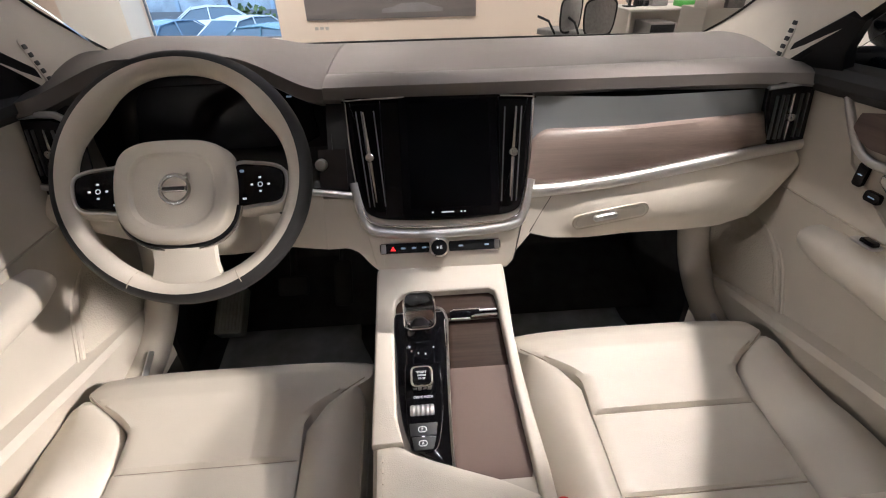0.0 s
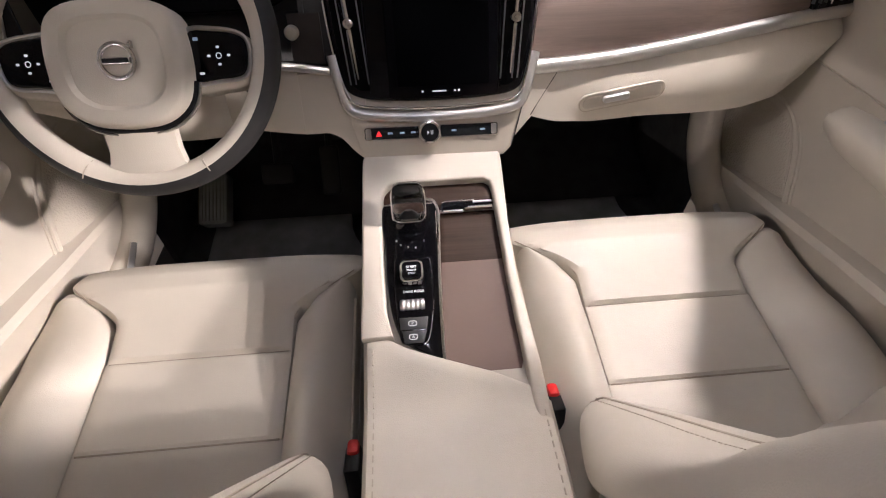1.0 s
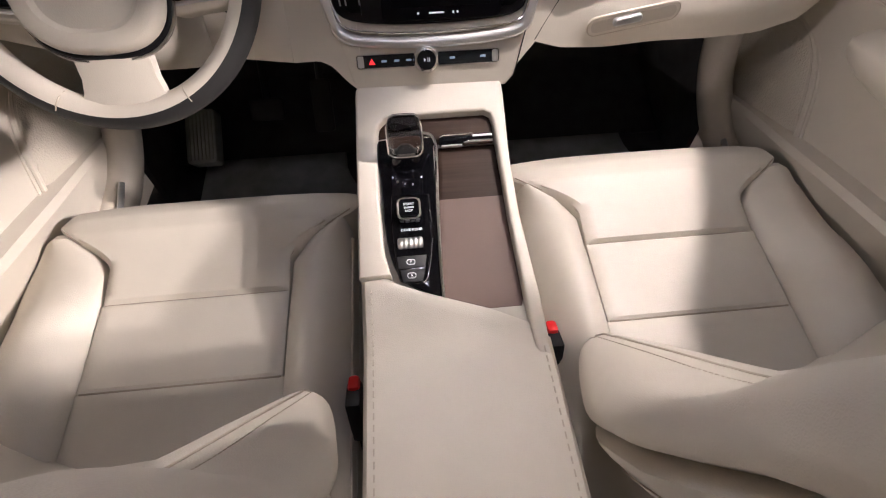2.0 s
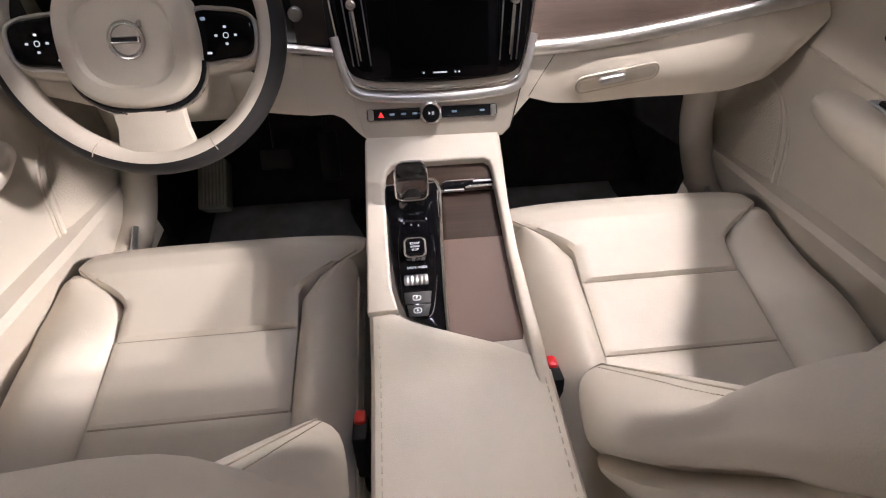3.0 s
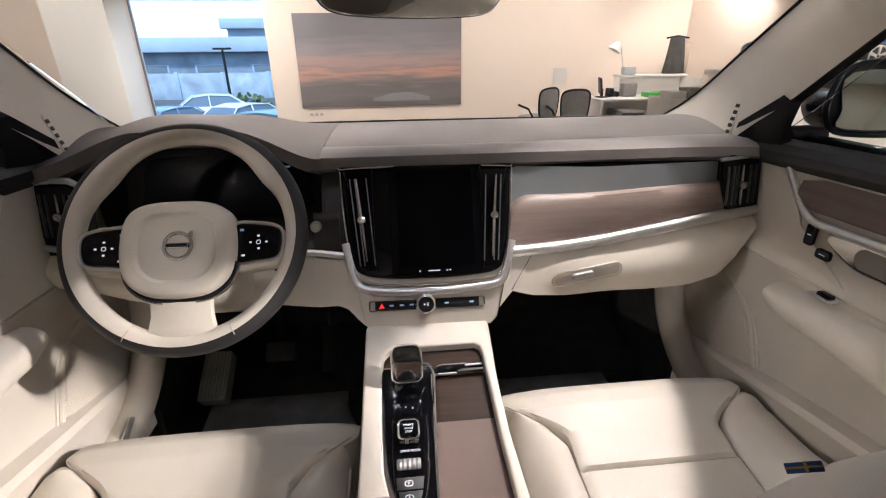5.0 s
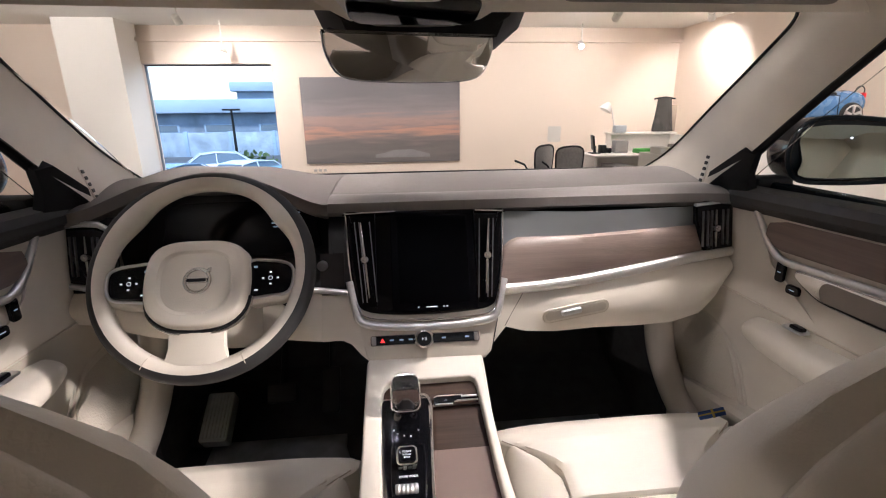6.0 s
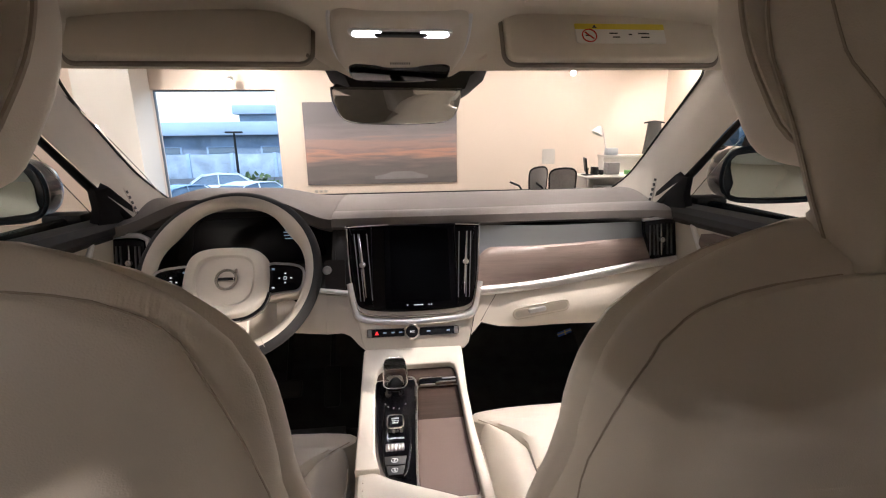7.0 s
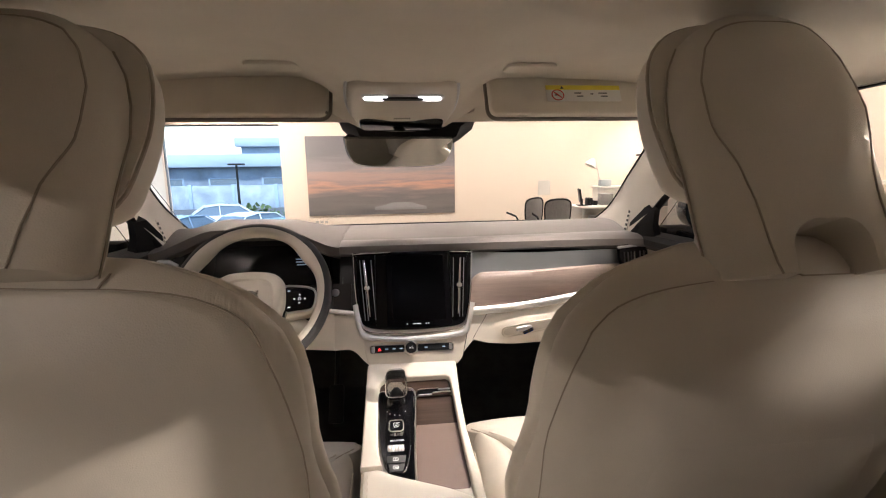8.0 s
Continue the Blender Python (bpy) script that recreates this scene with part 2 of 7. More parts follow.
def lathe(profile, m, n=32):
    rows = [[m @ Vector((r * math.cos(2 * math.pi * k / n), r * math.sin(2 * math.pi * k / n), z)) for k in range(n)] for r, z in profile]
    return sheet(rows, True, True)


def join(*bms):
    out = bmesh.new()
    for b in bms:
        me = bpy.data.meshes.new("tmp")
        b.to_mesh(me)
        b.free()
        out.from_mesh(me)
        bpy.data.meshes.remove(me)
    return out


def basis(origin, x, y):
    """A pose with the given x and y axes."""
    x, y = Vector(x).normalized(), Vector(y).normalized()
    z = x.cross(y).normalized()
    y = z.cross(x)
    return Matrix.Translation(origin) @ Matrix((x, y, z)).transposed().to_4x4()


def words(text, size, m):
    """Letters as a mesh, centred, in the built-in font."""
    cu = bpy.data.curves.new("letters", "FONT")
    cu.body, cu.size, cu.extrude = text, size, size * 0.02
    cu.align_x, cu.align_y = "CENTER", "CENTER"
    ob = bpy.data.objects.new("letters", cu)
    me = bpy.data.meshes.new_from_object(ob)
    bm = bmesh.new()
    bm.from_mesh(me)
    bmesh.ops.transform(bm, matrix=m, verts=bm.verts)
    bpy.data.objects.remove(ob), bpy.data.meshes.remove(me), bpy.data.curves.remove(cu)
    return bm


def pillow(xl, xr, y0, y1, top, r, zb, nx=16, ny=16):
    """An upholstered pad: a top of height top(x, y) between two side lines, its rim rounded off, with a skirt down to zb."""
    rows = []
    e = [0.0, 0.03, 0.08, 0.16]
    us = e + [0.16 + 0.68 * k / nx for k in range(1, nx)] + [1 - q for q in reversed(e)]
    vs_ = e + [0.16 + 0.68 * k / ny for k in range(1, ny)] + [1 - q for q in reversed(e)]
    for v in vs_:
        y = lerp(y0, y1, v)
        a, b = xl(y), xr(y)
        row = []
        for u in us:
            x = lerp(a, b, u)
            d = min(u * (b - a), (1 - u) * (b - a), v * (y1 - y0), (1 - v) * (y1 - y0))
            drop = 0.0 if d >= r else r - math.sqrt(max(0.0, r * r - (r - d) ** 2))
            row.append(Vector((x, y, top(x, y) - drop)))
        rows.append(row)
    rim = rows[0][:-1] + [q[-1] for q in rows[:-1]] + rows[-1][:0:-1] + [q[0] for q in rows[:0:-1]]
    bm = sheet(rows)
    base = sheet([rim, [Vector((p.x, p.y, zb)) for p in rim]], True)
    out = join(bm, base)
    bmesh.ops.remove_doubles(out, verts=out.verts, dist=1e-6)
    bmesh.ops.recalc_face_normals(out, faces=out.faces)
    return out


def hide_from_shadow(ob):
    ob.visible_shadow = False
    return ob


# ---- showroom ----
def slab(name, lo, hi, mat, label, category, kind="structure"):
    c = [(a + b) / 2 for a, b in zip(lo, hi)]
    ob = part(name, rbox(c, [b - a for a, b in zip(lo, hi)], 0.0), mat)
    return tagged(ob, label, category, kind=kind)


CEIL = 2.72
slab("floor", (-8.2, -8.2, -0.42), (8.2, 9.3, -0.30), FLOOR_TILE, "pale polished tile floor of the showroom", "floor")
slab("ceiling", (-8.2, -8.2, CEIL), (8.2, 9.3, CEIL + 0.12), WHITE_PAINT, "white painted showroom ceiling", "ceiling")
slab("wall_east", (5.5, -8.2, -0.30), (5.75, 9.3, CEIL), WALL, "cream painted side wall of the showroom", "wall")
slab("wall_west", (-8.2, -8.2, -0.30), (-8.0, 9.3, CEIL), WALL, "cream painted side wall of the showroom", "wall")
slab("wall_south", (-8.0, -8.2, -0.30), (5.5, -8.0, CEIL), WALL, "cream painted rear wall of the showroom", "wall")
WX0, WX1, WZ0, WZ1 = -4.36, -2.17, 0.06, 2.10
wall_n = thing("wall_north", (0, 9.1, 0), "cream painted wall with a large shop window", "wall", kind="structure")
part("wall_panel", rbox(((WX1 + 5.5) / 2, 9.12, CEIL / 2 - 0.15), (5.5 - WX1, 0.24, CEIL + 0.3), 0), WALL, wall_n)
part("wall_panel", rbox(((WX0 - 8.0) / 2, 9.12, CEIL / 2 - 0.15), (WX0 + 8.0, 0.24, CEIL + 0.3), 0), WALL, wall_n)
part("lintel", rbox(((WX0 + WX1) / 2, 9.12, (WZ1 + CEIL) / 2), (WX1 - WX0, 0.24, CEIL - WZ1), 0), WALL, wall_n)
part("window_sill", rbox(((WX0 + WX1) / 2, 9.12, WZ0 / 2 - 0.15), (WX1 - WX0, 0.24, WZ0 + 0.3), 0), WHITE_PAINT, wall_n)
slab("trim", (WX0 - 0.0, 8.90, 2.46), (5.5, 8.998, 2.52), WALL, "white cornice moulding along the wall", "trim")
slab("column", (-5.26, 8.35, -0.30), (WX0 + 0.02, 8.98, CEIL), WHITE_PAINT, "square white painted column beside the window", "column")
FRAME_GREY = plain("grey_window_metal", (0.16, 0.17, 0.19), 0.4)
win = thing("window_1", (-3.27, 9.14, 1.05), "large shop window with a slim dark metal frame", "window", kind="structure")
for a, b in (((-3.265, 9.15, WZ1 - 0.012), (WX1 - WX0, 0.06, 0.024)), ((-3.265, 9.15, WZ0 + 0.01), (WX1 - WX0, 0.06, 0.02)),
             ((WX0 + 0.008, 9.15, 1.08), (0.016, 0.06, WZ1 - WZ0 - 0.05)), ((WX1 - 0.008, 9.15, 1.08), (0.016, 0.06, WZ1 - WZ0 - 0.05))):
    part("window_frame", rbox(a, b, 0.004), FRAME_GREY, win)
hide_from_shadow(part("pane", rbox((-3.265, 9.16, 1.08), (WX1 - WX0 - 0.08, 0.008, WZ1 - WZ0 - 0.08), 0), GLASS, win))


# builds the added fill lamps with the same fitting as the real spots
def ceiling_spot(at, target, watts, cone=SPOT_CONE, blend=0.6):
    ob = thing("ceiling_spotlight", (at[0], at[1], CEIL), "small white cylindrical ceiling spotlight, some added unseen as fill light", "spotlight", "ceiling spotlights")
    d = (Vector(target) - Vector(at)).normalized()
    side = d.cross(Vector((0, 0, 1)))
    side = side.normalized() if side.length > 0.01 else Vector((1, 0, 0))
    m = basis(at, side, d.cross(side))
    if m.to_3x3().col[2].dot(d) < 0:
        m = basis(at, -side, d.cross(side))
    part("stem", tube([(at[0], at[1], CEIL), (at[0], at[1], at[2] + 0.02)], 0.012), WHITE_PAINT, ob)
    part("housing", lathe([(0.03, -0.10), (0.052, -0.09), (0.055, 0.03), (0.048, 0.032), (0.046, 0.012)], m), WHITE_PAINT, ob)
    part("lens", lathe([(0.045, 0.013), (0.044, 0.018), (0.02, 0.02)], m), LAMP_LENS, ob, "glowing lens")
    la = bpy.data.lights.new("spot", "SPOT")
    la.energy, la.color, la.spot_size, la.spot_blend, la.shadow_soft_size = watts, SPOT_COLOUR, radians(cone), blend, 0.04
    lo = new("lamp", la)
    lo.parent = ob
    lo.matrix_parent_inverse = WORLDS[ob].inverted()
    lo.matrix_basis = look(Vector(at) + d * 0.04, target)
    return ob


for row in CAR_SPOTS + WALL_SPOTS:
    ceiling_spot(*row)

# print on the wall: a grey sea under a band of sunset
PRINT = material("sunset_print", (0.3, 0.28, 0.28), 0.6)
pn = PRINT.node_tree.nodes
sep, ramp, nz, add = pn.new("ShaderNodeSeparateXYZ"), pn.new("ShaderNodeValToRGB"), pn.new("ShaderNodeTexNoise"), pn.new("ShaderNodeMath")
link(PRINT, coords(PRINT), sep.inputs[0])
link(PRINT, coords(PRINT, (0.7, 1, 7.0)), nz.inputs["Vector"])
nz.inputs["Scale"].default_value, nz.inputs["Detail"].default_value = 1.5, 7.0
rng = pn.new("ShaderNodeMapRange")
rng.inputs[1].default_value, rng.inputs[2].default_value = -0.77, 0.77
link(PRINT, sep.outputs[2], rng.inputs[0])
add.operation = "MULTIPLY_ADD"
link(PRINT, nz.outputs[0], add.inputs[0])
add.inputs[1].default_value = 0.34
link(PRINT, rng.outputs[0], add.inputs[2])
link(PRINT, add.outputs[0], ramp.inputs[0])
el = ramp.color_ramp.elements
el[0].position, el[0].color = 0.10, (0.115, 0.11, 0.115, 1)
el[1].position, el[1].color = 0.99, (0.17, 0.155, 0.165, 1)
for pos, rgb in ((0.28, (0.20, 0.18, 0.175)), (0.40, (0.17, 0.15, 0.15)), (0.47, (0.24, 0.195, 0.19)), (0.545, (0.52, 0.29, 0.22)), (0.60, (0.30, 0.225, 0.22)),
                 (0.67, (0.40, 0.27, 0.24)), (0.76, (0.26, 0.23, 0.24))):
    e = el.new(pos)
    e.color = (*rgb, 1)
link(PRINT, ramp.outputs[0], bsdf(PRINT).inputs["Base Color"])
art = thing("wall_picture", (-0.235, 8.97, 1.1), "large unframed print of a grey sea at sunset on the wall", "picture")
pan = part("panel", rbox((0, 0, 0), (2.91, 0.03, 1.54), 0.003), PRINT, art)
pan.matrix_parent_inverse = Matrix()
part("car_shape", puffy([(-0.52, -0.02), (-0.33, 0.01), (-0.18, 0.06), (0.20, 0.065), (0.36, 0.015), (0.52, -0.02), (0.52, -0.08), (-0.52, -0.08)], basis((0.12, 8.952, 0.50), (1, 0, 0), (0, 0, 1)), 0.004, 0.002), plain("print_grey", (0.25, 0.24, 0.245), 0.6), art, "pale grey silhouette in the print")
sg = thing("wall_sign", (-1.5, 8.993, 0.2), "small grey unreadable sign on the wall", "sign")
for k in range(3):
    part("letter_bar", rbox((-1.55 + 0.09 * k, 8.993, 0.20), (0.06, 0.006, 0.045), 0), plain("grey_letters", (0.45, 0.43, 0.40)), sg)

# ---- outside ----
GROUND = plain("asphalt", (0.07, 0.08, 0.095), 0.9, 0.25, 0.6, 0.3, 40.0)
BLUE_GREY = plain("blue_grey_cladding", (0.24, 0.33, 0.46), 0.6, 0.12, 0.5)
PALE_ROOF = plain("pale_metal_roof", (0.27, 0.35, 0.46), 0.5, 0.10, 0.3)
PALE_WALL = plain("pale_rendered_wall", (0.24, 0.30, 0.38), 0.8, 0.3, 0.9)
DARK_WALL = plain("dark_concrete", (0.16, 0.21, 0.29), 0.8, 0.3, 0.7)
HEDGE = plain("hedge_leaves", (0.07, 0.11, 0.04), 0.7, 0.5, 3.0)
TYRE = plain("tyre_rubber", (0.02, 0.02, 0.02), 0.8)
TINT_GLASS = material("car_window", (0.10, 0.14, 0.19), 0.2)
GZ = -2.1
gm = bmesh.new()
gv = [gm.verts.new(p) for p in ((-900, -900, GZ), (900, -900, GZ), (900, 1500, GZ), (-900, 1500, GZ))]
gm.faces.new(gv)
tagged(part("ground", gm, GROUND), "grey asphalt car park below the showroom", "ground", kind="structure")


def workshop(at, size, wall_mat, roof_mat, label, windows=0):
    x, y = at
    w, d, h = size
    ob = thing("building", (x, y, GZ), label, "building")
    part("wall", rbox((x, y, GZ + h / 2), (w, d, h), 0.02), wall_mat, ob)
    part("roof", rbox((x, y - 0.3, GZ + h + 0.6), (w + 1.2, d + 1.2, 1.2), 0.08), roof_mat, ob)
    for k in range(windows):
        wx = x - w / 2 + (k + 0.5) * w / windows
        wdw = part("window", rbox((wx, y - d / 2 - 0.02, GZ + h * 0.62), (w / windows * 0.55, 0.08, h * 0.2), 0.01), BLUE_GREY, ob)
        part("pane", rbox((wx, y - d / 2 - 0.07, GZ + h * 0.62), (w / windows * 0.48, 0.02, h * 0.16), 0), TINT_GLASS, wdw)
    return ob


workshop((-16, 52, ), (44, 12, 3.6), DARK_WALL, PALE_ROOF, "long low workshop with a pale metal roof", 9)
workshop((-17, 70), (7, 6, 6.4), BLUE_GREY, PALE_ROOF, "pale roof structure behind the workshop", 3)
workshop((-9, 72), (12, 6, 6.6), BLUE_GREY, BLUE_GREY, "blue-grey hall behind the workshop", 4)
fence = thing("boundary_wall", (-14, 42, GZ), "pale rendered boundary wall with dark marks", "wall")
for k in range(9):
    part("panel", rbox((-30 + 3.6 * k, 42, GZ + 1.0), (3.55, 0.25, 2.0), 0.02), PALE_WALL, fence)
    part("pier", rbox((-28.2 + 3.6 * k, 41.95, GZ + 1.05), (0.3, 0.35, 2.1), 0.02), BLUE_GREY, fence)
pole = thing("street_lamp", (-8.7, 27, GZ), "tall dark street lamp in the car park", "lamp post")
part("pole", tube([(-8.7, 27, GZ), (-8.7, 27, GZ + 3.6)], [0.09, 0.06]), BLACK, pole)
part("lamp_head", rbox((-8.7, 27, GZ + 3.65), (0.9, 0.25, 0.1), 0.03), BLACK, pole)
rnd = random.Random(5)
hb = bmesh.new()
for k in range(500):
    p = Vector((-8.6 + rnd.gauss(0, 0.9), 27.5 + rnd.gauss(0, 0.5), GZ + 0.2 + abs(rnd.gauss(0.45, 0.3))))
    q = Euler((rnd.random() * 6, rnd.random() * 6, rnd.random() * 6)).to_matrix()
    s = 0.10 + 0.08 * rnd.random()
    hb.faces.new([hb.verts.new(p + q @ Vector(c) * s) for c in ((-1, -0.5, 0), (1, -0.5, 0.2), (0.8, 0.6, 0), (-0.6, 0.7, -0.2))])
tagged(part("hedge", hb, HEDGE), "low green leafy hedge beside the parked cars", "hedge", kind="stuff")


def parked_car(at, yaw, paint, label, tall=1.0):
    ob = thing("parked_car", (0, 0, 0), label, "car", "parked cars")
    W = 1.8
    prof = [(-2.2, 0.35, 0.55), (-2.15, 0.30, 0.80), (-1.3, 0.25, 0.95), (-0.75, 0.25, 1.0), (0.0, 0.25, 1.0), (1.2, 0.25, 0.98), (2.0, 0.28, 0.95), (2.2, 0.35, 0.7)]
    rows = []
    for x, zb, zt in prof:
        w = W / 2 * (0.82 if abs(x) > 2.1 else 0.95 if abs(x) > 1.9 else 1.0)
        rows.append([Vector((x, -w, zb)), Vector((x, -w * 1.02, (zb + zt) / 2)), Vector((x, -w * 0.93, zt * tall)), Vector((x, 0, zt * tall + 0.05)), Vector((x, w * 0.93, zt * tall)), Vector((x, w * 1.02, (zb + zt) / 2)), Vector((x, w, zb))])
    part("body", sheet(rows, True, True), paint, ob)
    cab = [(-1.15, 0.98), (-0.45, 1.43), (0.3, 1.5), (1.2, 1.44), (1.95, 1.0)]
    rows = [[Vector((x, -0.80 + (z - 0.98) * 0.4, z * tall)), Vector((x, 0, z * tall + 0.02)), Vector((x, 0.80 - (z - 0.98) * 0.4, z * tall)), Vector((x, 0.80, 0.95 * tall)), Vector((x, -0.80, 0.95 * tall))] for x, z in cab]
    part("cabin_glass", sheet(rows, True, True), TINT_GLASS, ob, "dark windows")
    rf = [(-0.42, 1.45), (0.3, 1.53), (1.25, 1.46)]
    part("roof", sheet([[Vector((x, y, z * tall - abs(y) ** 2 * 0.03 + 0.02)) for y in (-0.64, -0.3, 0, 0.3, 0.64)] for x, z in rf], thick=0.03), paint, ob)
    for sy in (-1, 1):
        for (x0, z0), (x1, z1) in (((-1.1, 1.0), (-0.42, 1.47)), ((0.3, 1.0), (0.3, 1.52)), ((1.95, 1.0), (1.25, 1.48))):
            part("window_pillar", tube([(x0, sy * 0.81, z0 * tall), (x1, sy * 0.64, z1 * tall)], 0.026), paint, ob)
        for x in (-1.35, 1.35):
            wh = part("wheel", lathe([(0.18, -0.11), (0.31, -0.11), (0.33, -0.06), (0.33, 0.06), (0.31, 0.11), (0.18, 0.10)], Matrix.Translation((x, sy * 0.80, 0.33)) @ pose(0, 0, 0, 90)), TYRE, ob)
            part("rim", lathe([(0.02, -0.115), (0.2, -0.112), (0.2, 0.112), (0.02, 0.115)], Matrix.Translation((x, sy * 0.80, 0.33)) @ pose(0, 0, 0, 90)), SILVER, wh)
        part("headlight", rbox((-2.1, sy * 0.62, 0.72), (0.14, 0.34, 0.12), 0.03), SILVER, ob)
    ob.matrix_basis = Matrix.Translation((at[0], at[1], GZ)) @ pose(0, 0, 0, 0, 0, yaw)
    return ob


PAINT_WHITE = rough_noise(material("white_car_paint", (0.58, 0.64, 0.72), 0.3), 8.0, 0.15, 0.25)
PAINT_BLUE = rough_noise(material("blue_grey_car_paint", (0.15, 0.23, 0.34), 0.3), 8.0, 0.15, 0.25)
PAINT_TEAL = rough_noise(material("teal_car_paint", (0.08, 0.16, 0.22), 0.3), 8.0, 0.15, 0.25)
parked_car((-6.3, 19.6), 62, PAINT_WHITE, "white parked estate car with dark windows", 1.02)
parked_car((-8.9, 19.0), 70, PAINT_BLUE, "blue-grey parked saloon car")
parked_car((-9.6, 25.5), 20, PAINT_WHITE, "white parked hatchback further off")
parked_car((-4.1, 17.2), 160, PAINT_TEAL, "dark teal parked car with a pale bonnet")
parked_car((-11.6, 17.5), 75, PAINT_BLUE, "blue-grey parked car at the row's end")
parked_car((-2.2, 22.5), 66, PAINT_WHITE, "white parked car half hidden by the wall")

slab("podium", (-1.3, -2.6, -0.30), (1.3, 3.0, -0.002), FLOOR_TILE, "low tiled podium under the show car", "podium")

# ---- car shell ----
car = thing("car_body", (0, 0, 0.2), "car interior shell with cream headliner, pillars and black carpet", "car body", kind="structure")
ROOF = [(0.600, 1.352), (0.596, 1.362), (0.580, 1.405), (0.54, 1.435), (0.46, 1.444), (0.30, 1.45), (0.0, 1.458), (-0.4, 1.46), (-0.9, 1.445), (-1.4, 1.40), (-1.62, 1.36)]
rows = []
for y, z, _ in catmull([(a, b, 0) for a, b in ROOF], 3):
    rows.append([Vector((x, y - 0.03 * (abs(x) / 0.6) ** 2 * step(0.3, 0.6, y), z - 0.075 * (abs(x) / 0.64) ** 5 * (1 if y < 0.5 else max(0.0, (0.6 - y) / 0.1)) - math.exp(-((x + 0.02) / 0.135) ** 4) * step(0.14, 0.36, y) * (0.050 + 0.010 * step(0.40, 0.54, y)) * (1 - step(0.575, 0.6, y)))) for x in [0.64 * (k / 20 - 1) for k in range(41)]])
part("headliner", sheet(rows, thick=0.02), HEADLINER, car, "cream fabric headliner")
part("roof_skin", sheet([[Vector((x, y, 1.50 - 0.09 * (x / 0.7) ** 2 - 0.06 * (abs(y + 0.4) / 1.2) ** 3)) for x in (-0.66, -0.4, 0, 0.4, 0.66)] for y in (0.56, 0.2, -0.4, -1.0, -1.62)], thick=0.01), CAR_PAINT, car)
part("floor_carpet", rbox((0, -0.05, 0.285), (1.46, 3.1, 0.03), 0), CARPET, car)
part("firewall", sheet([[Vector((x, 1.10, 0.29)), Vector((x, 1.36, 0.38)), Vector((x, 1.46, 0.60)), Vector((x, 1.42, 1.0))] for x in (-0.75, -0.3, 0.3, 0.75)], thick=0.02), CARPET, car)
part("scuttle", rbox((0, 1.40, 1.0), (1.46, 0.2, 0.04), 0.01), BLACK, car)
part("rear_bulkhead", rbox((0, -1.60, 0.62), (1.46, 0.06, 0.78), 0.01), CREAM_PLASTIC, car)
